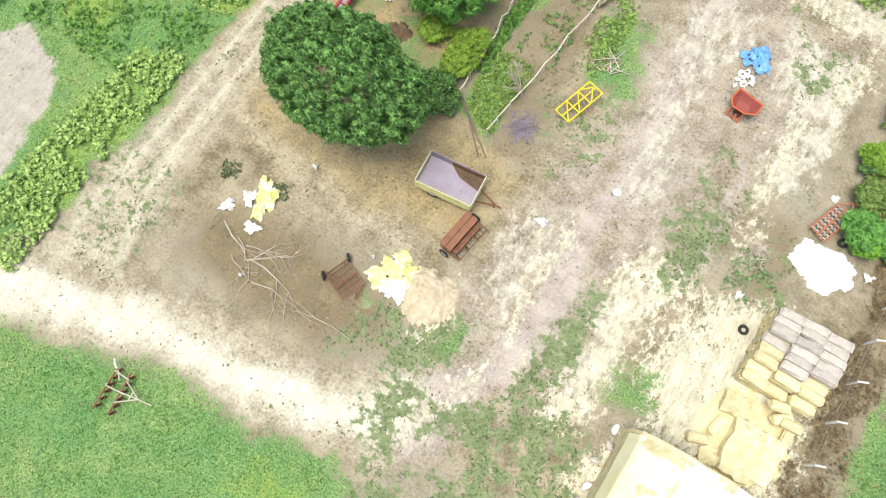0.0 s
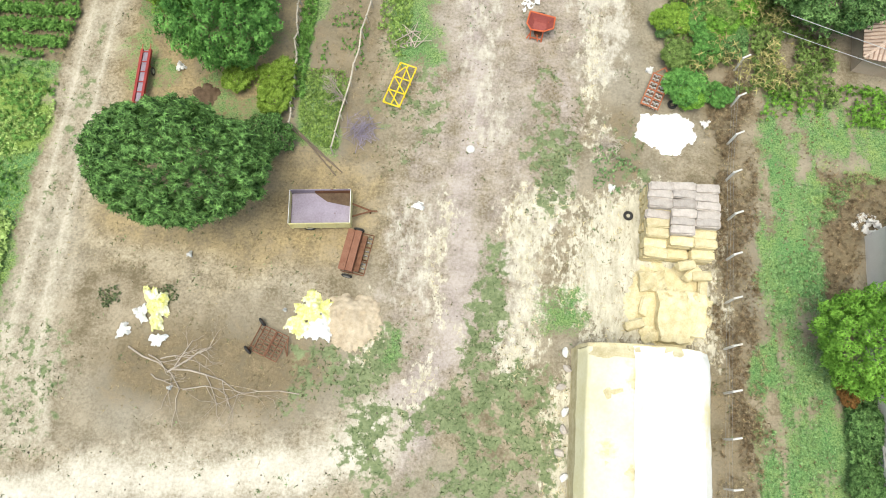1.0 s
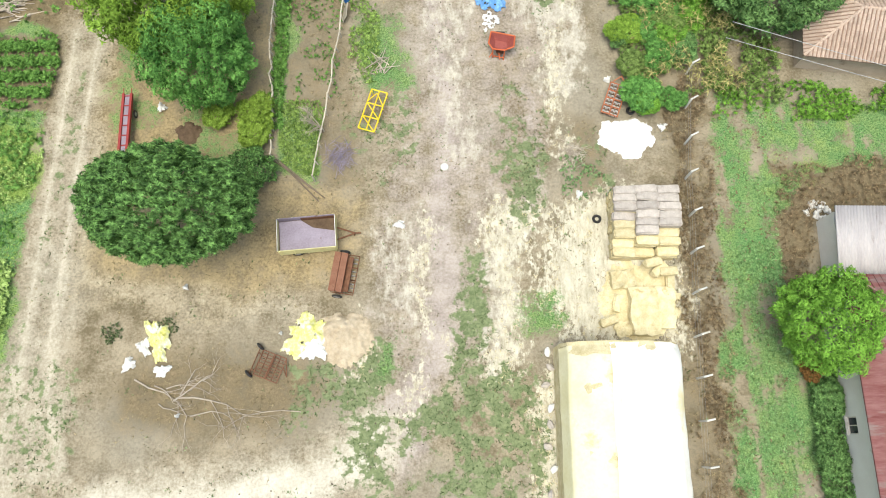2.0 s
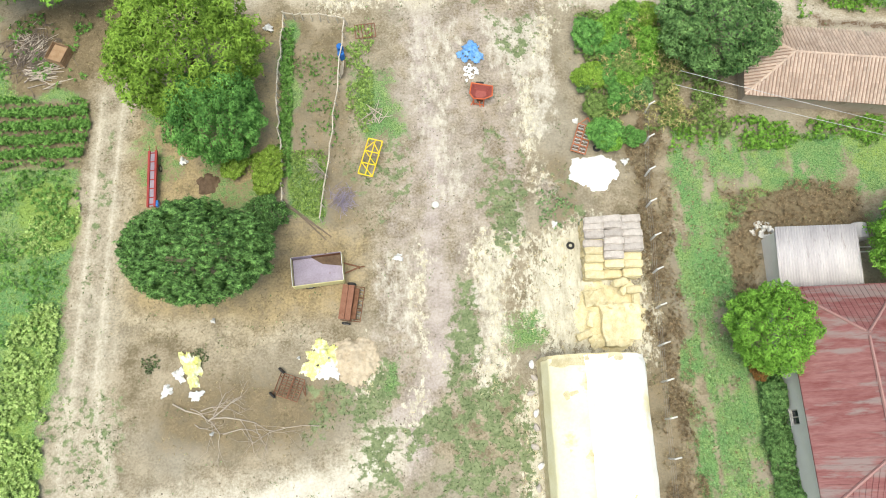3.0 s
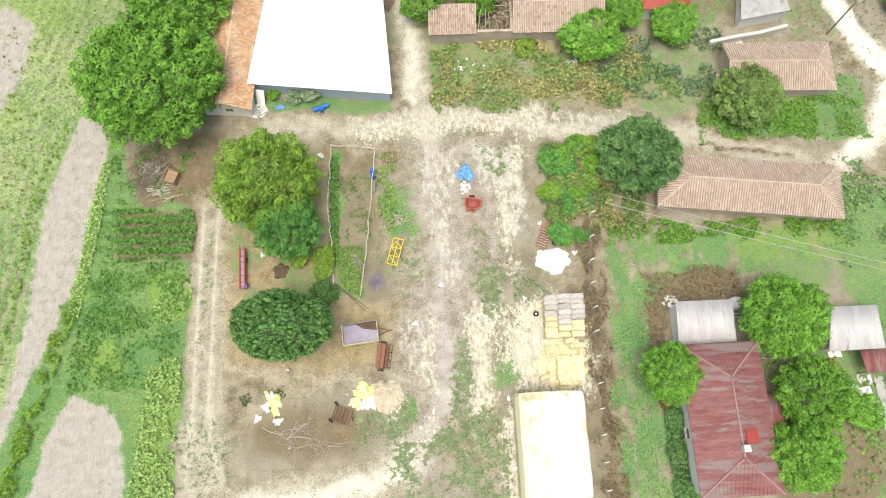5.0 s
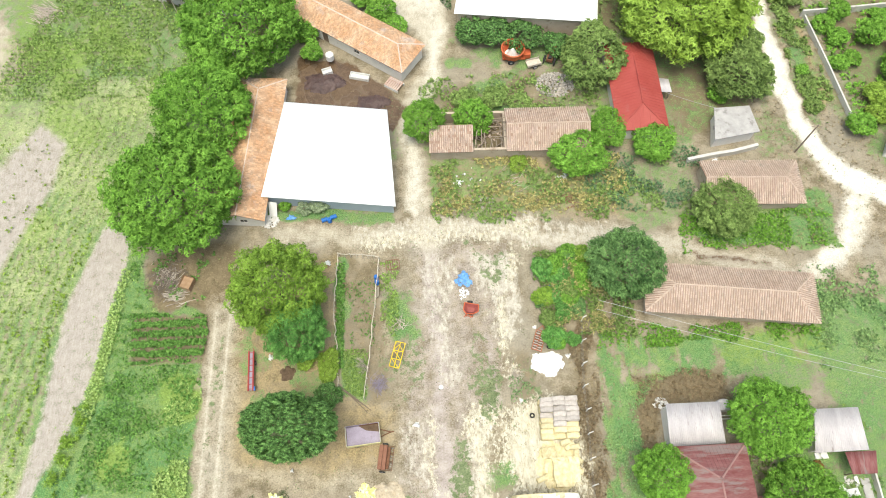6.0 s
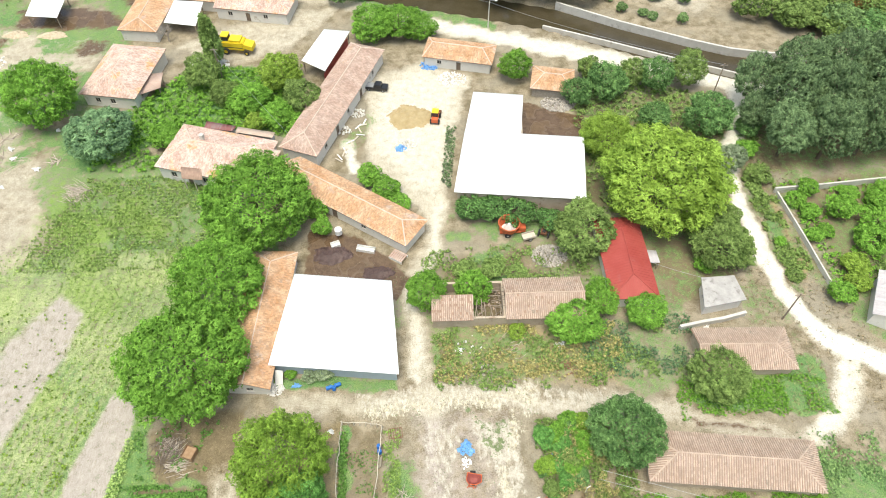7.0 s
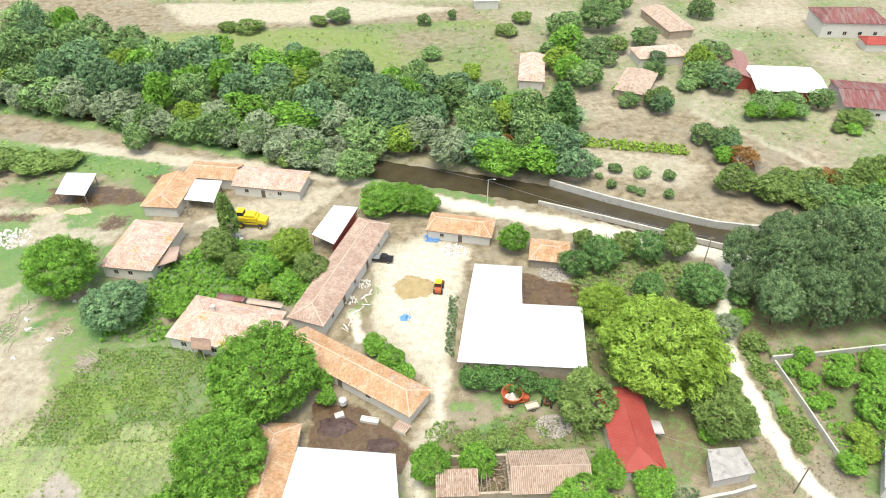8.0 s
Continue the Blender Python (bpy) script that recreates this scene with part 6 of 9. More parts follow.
# low bushes of the yard
for x, y, r, h, m_ in ((-16.2, 23.9, 1.4, 1.6, M_LEAFB), (-13.6, 24.2, 1.5, 2.0, M_LEAFB), (-13.2, 22.4, 1.5, 2.0, M_LEAFB), (-13.3, 19.4, 1.7, 2.6, M_LEAFD), (26.2, 3.6, 1.4, 1.6, M_LEAFV), (25.8, 0.0, 1.3, 1.4, M_LEAFV), (26.6, -4, 1.3, 1.4, M_LEAFV),
                      (25.4, 5.5, 1.0, 1.0, M_LEAFR), (43.6, 8.2, 1.2, 2.4, M_LEAFR), (-17.5, 46.0, 1.3, 1.5, M_LEAFG), (-15.2, 46.0, 1.6, 1.8, M_LEAFG), (-20, 46.4, 1.0, 1.2, M_LEAF), (12.6, 51.8, 1.4, 1.3, M_LEAFB), (10.2, 63, 2.2, 2, M_LEAFO), (6, 63.2, 2.2, 2, M_LEAFO), (14, 62.5, 1.8, 1.6, M_LEAFO),
                      (-6.5, 80.5, 3.0, 3.4, M_LEAF), (-9.6, 83.6, 2.6, 3.2, M_LEAF), (-4.4, 77.8, 2.0, 2.6, M_LEAF), (-17, 72.4, 2.0, 3.0, M_LEAF), (-18.4, 76.5, 2.4, 3.4, M_LEAF)):
    T("loose", x, y, r, h, m_, "leafy wild shrub on the farm", "bush", "wild shrubs")
# shrubs under the grove
for x, y, r, h, m_ in ((58.6, 80.8, 2.2, 2.4, M_LEAFO), (58.4, 87, 2.4, 3.0, M_LEAF), (60.5, 93, 2.6, 3.2, M_LEAFV), (63.2, 75.4, 1.8, 2.0, M_LEAF), (64.6, 72, 2.0, 2.4, M_LEAF), (63.9, 67.4, 1.8, 2.0, M_LEAF), (79, 75.5, 2.4, 2.6, M_LEAF), (73, 76.2, 2.0, 1.6, M_LEAF), (57.8, 66.5, 1.2, 1.2, M_LEAF), (58.0, 60, 1.3, 1.2, M_LEAFO), (51, 72, 2.2, 2.6, M_LEAFO), (49.6, 79, 2.4, 3.2, M_LEAFV), (44, 62.4, 1.6, 1.8, M_LEAF)):
    T("loose", x, y, r, h, m_, "leafy green shrub beside the lane", "bush", "lane shrubs")
# gardens beside the lane
rng = random.Random(77)
for x, y, r, h, m_ in ((66, 77, 2.2, 3, M_LEAF), (70, 72, 3, 4.5, M_LEAF), (71.5, 65.5, 3.2, 4, M_LEAF), (67.5, 61, 2.6, 2.6, M_LEAFB), (63.5, 55.5, 2.6, 3.2, M_LEAF), (75, 69, 3, 4, M_LEAF), (77, 74, 2.6, 3, M_LEAF), (66, 68, 1.8, 2, M_LEAF), (80, 66, 3, 4, M_LEAF), (66.5, 57.5, 2.2, 2.6, M_LEAFB), (73, 60, 2.4, 3, M_LEAFO)):
    T("far", x, y, r, h, m_, "green bush in the walled garden", "bush", "walled garden bushes")
# the wood along the stream
for k in range(100):
    s = k / 99
    x = -128 + 166 * s + rng.uniform(-3, 3)
    lo = float(np.interp(x, [p[0] for p in RIVER], [p[1] for p in RIVER])) + (5.5 if x > -24 else -6.0)
    hi = float(np.interp(x, [-130, -77, -24, 10, 40], [240, 207, 198, 180, 158]))
    y = lo + (hi - lo) * ((k * 0.618) % 1.0)
    front = (y - lo) < 9
    m_ = rng.choice((M_LEAFG, M_LEAFG, M_LEAFG, M_LEAFF) if front and x < 10 else (M_LEAFF, M_LEAFF, M_LEAFH, M_LEAFH, M_LEAF))
    if k % 17 == 5:
        m_ = M_LEAFB
    T("far", x, y, rng.uniform(4.4, 7.6), rng.uniform(7, 8.5) if front else rng.uniform(8.0, 12.5), m_, "dense green tree of the wood along the stream", group="stream wood")
for k in range(17):
    x = -118 + 6.4 * k + rng.uniform(-1.5, 1.5)
    y = float(np.interp(x, [p[0] for p in RIVER], [p[1] for p in RIVER])) - rng.uniform(5.0, 7.0)
    T("far", x, y, rng.uniform(3.4, 5.2), rng.uniform(5.0, 7.5), rng.choice((M_LEAFG, M_LEAFG, M_LEAFF)), "grey-green willow on the stream bank", group="bank willows")
for x, y, r, h, m_ in ((-20, 150.5, 4.2, 5.5, M_LEAFG), (-12, 147.5, 3.0, 3.2, M_LEAFO), (-33, 153, 5, 7, M_LEAFG), (-42, 156, 5, 7, M_LEAFF), (-27.5, 146.4, 4.6, 7, M_LEAFF), (-33, 146, 3, 4, M_LEAFO), (-72, 156, 3.6, 7, M_LEAFF), (-95, 148, 6, 3.4, M_LEAFO), (-88, 150, 5, 3, M_LEAFO), (-104, 151, 6, 3.6, M_LEAFO), (-22.5, 144.4, 2.4, 4, M_LEAFF),
                       (74, 130, 5, 6, M_LEAFO), (82, 126, 5.5, 6, M_LEAFO), (90, 123, 5.5, 6, M_LEAFF), (98, 126, 5, 6, M_LEAFO), (106, 130, 5, 7, M_LEAFO), (78, 148, 4.5, 6, M_LEAFF), (74, 152, 4, 5, M_LEAFF), (80, 140, 4, 5, M_LEAFR), (114, 122, 6, 7, M_LEAFO), (100, 116, 6, 6, M_LEAFF), (112, 134, 4, 5, M_LEAFO),
                       (64.4, 229, 8, 10, M_LEAFF), (51, 220, 7, 9, M_LEAFF), (72, 243, 7, 10, M_LEAFF), (103, 237, 5.5, 7, M_LEAFF), (91, 195, 7, 8, M_LEAFF), (86, 186, 6, 7, M_LEAFF), (97, 168, 5, 5, M_LEAFF), (104, 168, 5, 5, M_LEAFF), (113, 168, 4, 6, M_LEAFF), (68, 171, 4, 6, M_LEAFO), (118, 159, 5, 4, M_LEAFO), (56, 202, 6, 8, M_LEAFF), (50, 185, 6, 8, M_LEAFF), (45, 196, 6, 7, M_LEAFB), (44, 205, 5, 6, M_LEAFF), (76, 214, 5, 6, M_LEAFF), (72, 190, 4, 5, M_LEAFF), (60, 172, 3, 4, M_LEAFF),
                       (-26, 240, 5, 4.5, M_LEAFF), (-33, 238, 4, 3, M_LEAFO), (-57, 234, 5, 4, M_LEAFO), (-64, 234, 4, 3, M_LEAFO), (5, 207, 4, 4, M_LEAFF), (18, 196, 3, 3, M_LEAFB), (42, 152.5, 3, 3, M_LEAFF), (48, 139, 2, 2.4, M_LEAFF), (54, 136.6, 2, 2.4, M_LEAFF), (60, 135, 1.8, 2.4, M_LEAFF), (44, 142, 1.6, 2, M_LEAFF), (4, 236, 2.5, 4, M_LEAFF), (14, 240, 2, 3.5, M_LEAFF), (-120, 232, 7, 9, M_LEAFF), (-135, 240, 8, 9, M_LEAFF), (-128, 222, 7, 9, M_LEAFF), (38, 236, 4, 4, M_LEAFO), (32, 226, 4, 3.5, M_LEAFO)):
    T("far", x, y, r, h, m_, "green tree in the fields across the stream" if h > 4.5 else "low green bush in the fields across the stream", "tree" if h > 4.5 else "bush")

# hedges, dead trees and thickets across the stream
for x, y, r, h, m_ in ((92, 163, 3.2, 4.5, M_LEAF), (96, 163.6, 3.4, 4.8, M_LEAFF), (100.5, 163.4, 3.4, 4.6, M_LEAF), (105, 163, 3.0, 4.0, M_LEAFF), (112, 155, 2.4, 2.6, M_LEAFO), (116, 154, 2.4, 2.6, M_LEAF), (67.8, 168.6, 4.0, 6.0, M_LEAFH), (59.4, 180, 2.6, 3.6, M_LEAF), (62, 176, 2.0, 2.6, M_LEAFF),
                       (75.3, 197.4, 3.4, 5.0, M_LEAFH), (86.1, 191.6, 5.6, 8.5, M_LEAFB), (83, 184, 4.6, 6.0, M_LEAFF), (89, 180, 5.2, 7.0, M_LEAFH), (79, 181, 3.2, 4.0, M_LEAFF), (48.4, 207, 6.6, 9.0, M_LEAF), (46.4, 189, 5.8, 8.0, M_LEAF), (65.5, 209, 4.0, 5.5, M_LEAFO), (60, 200, 3.4, 4.4, M_LEAFF), (31, 147, 4.6, 6.5, M_LEAFO), (29, 176, 3.2, 4.0, M_LEAFF), (23, 182, 3.4, 4.4, M_LEAFF), (17, 190, 2.6, 3.4, M_LEAFB), (21, 166, 4.4, 6.5, M_LEAF),
                       (78, 146, 4.0, 5.5, M_LEAFH), (76, 142, 3.2, 4.2, M_LEAF), (84, 128, 4.6, 6.0, M_LEAFO), (80, 125, 4.0, 5.2, M_LEAFO), (90, 127.5, 4.6, 6.4, M_LEAFO), (96, 128.5, 4.0, 5.5, M_LEAFR), (103, 128, 4.4, 7.0, M_LEAFO), (107, 125, 4.4, 6.0, M_LEAF), (88, 122, 4.2, 5.0, M_LEAFO), (95, 121, 4.4, 5.4, M_LEAFV), (102, 120, 4.6, 6.0, M_LEAFV),
                       (39.9, 138.6, 1.3, 1.6, M_LEAFO), (43.5, 136.8, 1.0, 1.4, M_LEAFF), (45.3, 132.4, 1.5, 2.0, M_LEAFF), (49.6, 130.6, 1.3, 1.8, M_LEAFF), (51.8, 129.2, 1.2, 1.7, M_LEAFF), (57.6, 127.6, 1.5, 2.2, M_LEAFF)):
    T("far", x, y, r, h, m_, "dense green tree behind the stream's far bank" if h > 4.5 else "low shrub on the stream's far bank", "tree" if h > 4.5 else "bush")

# ---- shapes ----
def mound(name, label, category, x, y, rx, ry, h, material, seed, rough=0.18, turn=0.0, seg=40, rings=14, group="", kind="stuff"):
    """A heap with a ragged foot and an uneven surface."""
    rng = np.random.RandomState(seed)
    n = 34 if max(rx, ry) < 1.4 else 64
    u, v = np.meshgrid(np.linspace(-1.15, 1.15, n), np.linspace(-1.15, 1.15, n))
    ang, rad = np.arctan2(v, u), np.hypot(u, v)
    foot = 1 + rough * (np.sin(3 * ang + rng.rand() * 6) * 0.4 + np.sin(5 * ang + rng.rand() * 6) * 0.4 + np.sin(11 * ang) * 0.2) + 0.10 * (lattice(u * rx + 90, v * ry + 90, 0.35, seed + 5) - 0.5) + 0.12 * (lattice(u * rx + 90, v * ry + 90, 0.12, seed + 6) - 0.5)
    k = np.clip(rad / foot, 0, 1.2)
    px, py = u * rx, v * ry
    z = h * np.clip(1 - k ** 2, -0.3, 1) ** 1.0 + (lattice(px + 50, py + 50, 0.55, seed) - 0.5) * 0.26 * min(1, h * 2) + (lattice(px + 50, py + 50, 0.2, seed + 1) - 0.5) * 0.16 * min(1, h * 2)
    z = np.where(k > 1.0, -0.12, z)
    idx = np.arange(n * n).reshape(n, n)
    f = np.stack([idx[:-1, :-1], idx[:-1, 1:], idx[1:, 1:], idx[1:, :-1]], -1).reshape(-1, 4)
    ob = new(name, mesh_from(name, np.stack([px.ravel(), py.ravel(), z.ravel()], 1), f, material))
    ob.location, ob.rotation_euler = (x, y, 0), (0, 0, radians(turn))
    return tagged(ob, label, category, group, kind)


def crumple(name, x, y, rx, ry, h, material, seed, turn=0.0, parent=None, label="", category="", holes=0.0):
    """A crumpled sheet lying over the ground, folded and torn at the rim."""
    rng = np.random.RandomState(seed)
    n = 44 if max(rx, ry) > 1.0 else 24
    u, v = np.meshgrid(np.linspace(-1, 1, n), np.linspace(-1, 1, n))
    ang, rad = np.arctan2(v, u), np.hypot(u, v)
    edge = 0.80 + 0.16 * np.sin(3 * ang + rng.rand() * 6) + 0.10 * np.sin(7 * ang + rng.rand() * 6) + 0.05 * np.sin(17 * ang + rng.rand() * 6)
    ox, oy = rng.uniform(0, 40, 2)
    z = h * np.clip(1 - (rad / edge) ** 2, 0, 1) + 0.10 + (lattice(u * rx + ox, v * ry + oy, 0.45, seed) - 0.5) * 0.34 + (lattice(u * rx + ox, v * ry + oy, 0.17, seed + 1) - 0.5) * 0.24
    z = np.maximum(z, 0.02)
    px, py = u * rx + rng.uniform(-0.03, 0.03, u.shape), v * ry + rng.uniform(-0.03, 0.03, u.shape)
    keep = (rad < edge) & (rng.rand(n, n) >= holes)
    idx = np.arange(n * n).reshape(n, n)
    k4 = keep[:-1, :-1] & keep[1:, :-1] & keep[:-1, 1:] & keep[1:, 1:]
    f = np.stack([idx[:-1, :-1][k4], idx[:-1, 1:][k4], idx[1:, 1:][k4], idx[1:, :-1][k4]], 1)
    top = np.stack([px.ravel(), py.ravel(), z.ravel()], 1)
    low = top - np.array([0, 0, 0.015])
    vs = np.concatenate([top, low])
    f = np.concatenate([f, f[:, ::-1] + n * n])
    ob = new(name, mesh_from(name, vs, f, material))
    ob.location, ob.rotation_euler = (x, y, 0), (0, 0, radians(turn))
    if parent is not None:
        ob.parent = parent
        return ob
    return tagged(ob, label, category)


def wheel(parent, x, y, r, w, axis=(0, 1, 0), name="wheel", m_rim=None):
    t = part(name, torus(bmesh.new(), (x, y, r), axis, r - w * 0.45, w * 0.5, 20, 8), M_RUBBER, parent, "black rubber tyre on a steel rim")
    ax = Vector(axis)
    part("rim", rods((Vector((x, y, r)) - ax * w * 0.35, Vector((x, y, r)) + ax * w * 0.35, r - w * 0.5, None, 14)), m_rim or M_GREYMETAL, t)
    return t


def frame_bars(parent, rows, material, name="bar", size=0.04):
    for a, b in rows:
        part(name, rods((a, b, size, None, 6)), material, parent)


def twig_heap(name, label, category, x, y, r, count, material, seed, length=1.2, high=0.4, turn=None, thick=0.02, flat=1.0):
    rng = random.Random(seed)
    bm = bmesh.new()
    for k in range(count):
        a = rng.uniform(0, math.pi) if turn is None else radians(turn) + rng.gauss(0, 0.25)
        cx, cy = rng.gauss(0, r * 0.45), rng.gauss(0, r * 0.45 * flat)
        l = length * rng.uniform(0.5, 1.1) / 2
        z = max(0.03, high * (1 - math.hypot(cx, cy) / (r * 1.4)) * rng.random())
        p, q = Vector((cx - math.cos(a) * l, cy - math.sin(a) * l, z)), Vector((cx + math.cos(a) * l, cy + math.sin(a) * l, max(0.03, z + rng.uniform(-0.15, 0.2))))
        mid = (p + q) / 2 + Vector((rng.uniform(-0.1, 0.1), rng.uniform(-0.1, 0.1), rng.uniform(0, 0.06))) * l
        rod(bm, p, mid, thick, thick * 0.85, 5)
        rod(bm, mid, q, thick * 0.85, thick * 0.4, 5)
    ob = part(name, bm, material)
    ob.location = (x, y, 0)
    return tagged(ob, label, category, kind="stuff")


# ---- trailer ----
tr = thing("farm_trailer", "cream-panelled two-wheeled tipping trailer with worn steel bed", "trailer", (-9.1, 14.62, 0), 5.5)
L2, W2 = 2.0, 1.15
part("bed", boxes((-L2, L2, -W2, W2, 0.88, 0.94)), M_MULCH, tr, "dark brown bed, bare where shadow lies in the corner")
for y0, y1, ym in ((-W2 - 0.05, -W2, -1), (W2, W2 + 0.05, 1)):
    p_ = part("side_panel", boxes((-L2, L2, y0, y1, 0.58, 1.52)), M_TRAILOUT if ym < 0 else M_TRAILIN, tr, "cream sheet side panel")
    part("rim", boxes((-L2 - 0.03, L2 + 0.03, y0 + 0.004, y1 - 0.004, 1.52, 1.55)), M_TRAILOUT if ym < 0 else M_TRAILIN, p_)
    for k in range(5):
        x = -L2 + 0.1 + k * (2 * L2 - 0.2) / 4
        yy = y0 - 0.035 if ym < 0 else y1
        part("stake", boxes((x - 0.05, x + 0.05, yy, yy + 0.035, 0.56, 1.52)), M_TRAILOUT, p_)
for x0, x1 in ((-L2 - 0.05, -L2), (L2, L2 + 0.05)):
    p_ = part("end_panel", boxes((x0, x1, -W2, W2, 0.60, 1.52)), M_TRAILOUT, tr)
    part("rim", boxes((x0 + 0.004, x1 - 0.004, -W2, W2, 1.52, 1.55)), M_WHITEPAINT, p_)
# brown band and slant-edged sheet draw the shadow pattern inside the trailer by colour
part("inner_lining", boxes((-0.4, L2, W2 - 0.03, W2 - 0.004, 0.945, 1.36)), M_RUST, tr, "dark brown lower band of the inner wall, part of the painted shadow")
part("inner_sheet", slab(bmesh.new(), [(-1.95, -1.1, 0.97), (1.95, -1.1, 0.97), (1.95, 0.15, 0.98), (0.4, 0.5, 1.0), (-0.4, 1.1, 1.02), (-1.95, 1.1, 1.02)], (0, 0, -0.02)), M_TRAILIN, tr, "grey sheet on the bed, its slanting edge tracing the shadow")
frame_bars(tr, [((-1.9, -0.5, 0.8), (1.9, -0.5, 0.8)), ((-1.9, 0.5, 0.8), (1.9, 0.5, 0.8)), ((1.9, -0.5, 0.75), (3.3, 0, 0.45)), ((1.9, 0.5, 0.75), (3.3, 0, 0.45)), ((3.3, 0, 0.45), (3.7, 0, 0.42)), ((3.2, 0, 0.45), (3.2, 0, 0.0))], M_RUST, "chassis_bar", 0.06)
part("axle", rods(((-0.8, -1.05, 0.42), (-0.8, 1.05, 0.42), 0.06)), M_RUST, tr)
for y in (-1.08, 1.08):
    wheel(tr, -0.8, y, 0.42, 0.26)

# ---- seed drill ----
sd = thing("seed_drill", "rust-brown seed drill with two long hopper lids", "seed drill", (-6.6, 11.95, 0), 82)
for y in (-0.02, 0.46):
    h_ = part("hopper", boxes((-1.35, 1.35, y - 0.2, y + 0.2, 0.55, 0.95)), M_RUSTBROWN, sd)
    part("lid", slab(bmesh.new(), [(-1.4, y - 0.22, 0.97), (1.4, y - 0.22, 0.97), (1.4, y + 0.22, 1.02), (-1.4, y + 0.22, 1.02)], (0, 0, -0.03)), M_RUSTBROWN, h_, "sun-faded brown hopper lid")
frame_bars(sd, [((-1.4, -1.0, 0.5), (1.4, -1.0, 0.5)), ((-1.4, -0.25, 0.5), (1.4, -0.25, 0.5)), ((-1.4, -1.0, 0.5), (-1.4, 0.6, 0.5)), ((1.4, -1.0, 0.5), (1.4, 0.6, 0.5)), ((-0.5, -0.25, 0.5), (-0.5, -1.0, 0.5)), ((0.5, -0.25, 0.5), (0.5, -1.0, 0.5))], M_RUST, "frame_bar", 0.035)
for k in range(9):
    x = -1.2 + k * 0.3
    c_ = part("coulter", rods(((x, -0.3, 0.55), (x, -0.75, 0.16), 0.03)), M_RUST, sd)
    part("disc", rods(((x - 0.012, -0.75, 0.18), (x + 0.012, -0.75, 0.18), 0.19, None, 14)), M_GREYMETAL if k % 3 else M_RUST, c_)
for x in (-1.62, 1.62):
    wheel(sd, x, 0.1, 0.36, 0.14, (1, 0, 0))
part("gear_box", boxes((-1.25, 1.25, -0.62, -0.30, 0.42, 0.62)), M_RUST, sd, "dark seed-metering box")

# ---- spike harrow ----
hr = thing("spike_harrow", "rusty two-panel spike harrow with transport wheels", "harrow", (-11.2, 5.5, 0), -20)
for x0 in (-0.98, 0.05):
    p_ = part("panel", rods(((x0, -1.0, 0.42), (x0, 1.0, 0.42), 0.055, None, 6)), M_RUST, hr)
    frame_bars(p_, [((x0 + 0.93, -1.0, 0.42), (x0 + 0.93, 1.0, 0.42)), ((x0, -1.0, 0.42), (x0 + 0.93, -1.0, 0.42)), ((x0, 1.0, 0.42), (x0 + 0.93, 1.0, 0.42)), ((x0, 0, 0.44), (x0 + 0.93, 0, 0.44))], M_RUSTBROWN, "edge_bar", 0.04)
    frame_bars(p_, [((x0 + 0.06, y, 0.43), (x0 + 0.88, y, 0.43)) for y in (-0.75, -0.5, -0.25, 0.25, 0.5, 0.75)], M_RUSTBROWN, "slat", 0.03)
    frame_bars(p_, [((x0 + 0.47, -0.95, 0.45), (x0 + 0.47, 0.95, 0.45))], M_RUST, "spine", 0.04)
    frame_bars(p_, [((x0 + 0.2 + 0.5 * (k % 2), -0.8 + 0.2 * k, 0.42), (x0 + 0.2 + 0.5 * (k % 2), -0.8 + 0.2 * k, 0.0)) for k in range(9)], M_RUST, "tine", 0.02)
frame_bars(hr, [((-1.0, 0.6, 0.42), (-1.3, 0.7, 0.4)), ((-1.0, -0.7, 0.42), (-1.3, -0.7, 0.4)), ((-1.3, -1.0, 0.38), (-1.3, 1.05, 0.38)), ((0.98, 0.3, 0.42), (1.5, -0.3, 0.3)), ((0.98, 0.9, 0.42), (1.5, -0.3, 0.3))], M_RUST, "drawbar", 0.045)
for y in (-1.1, 1.15):
    wheel(hr, -1.35, y, 0.36, 0.2, (0.5, 1, 0), m_rim=M_RUST)

hr.scale = (0.87, 0.87, 1.0)

# ---- yellow cultivator frame ----
yf = thing("cultivator_frame", "bright yellow tubular cultivator frame", "cultivator", (-4.85, 24.4, 0), 74)
A_, B_ = 1.65, 0.62
frame_bars(yf, [((-A_, -B_, 0.75), (A_, -B_, 0.75)), ((-A_, B_, 0.75), (A_, B_, 0.75)), ((-A_, 0, 0.75), (A_, 0, 0.75))] + [((x, -B_, 0.75), (x, B_, 0.75)) for x in (-A_, -0.6, 0.5, A_)], M_YELLOW, "tube", 0.055)
frame_bars(yf, [((-A_, -B_, 0.78), (-0.6, B_, 0.78)), ((-0.6, -B_, 0.78), (0.5, B_, 0.78)), ((0.5, -B_, 0.9), (1.2, 0, 1.25)), ((0.5, B_, 0.9), (1.2, 0, 1.25))], M_YELLOW, "brace", 0.045)
frame_bars(yf, [((x, y, 0.75), (x + 0.1, y, -0.05)) for x in (-1.5, -0.6, 0.5, 1.5) for y in (-0.55, 0.55)], M_YELLOW, "shank", 0.04)

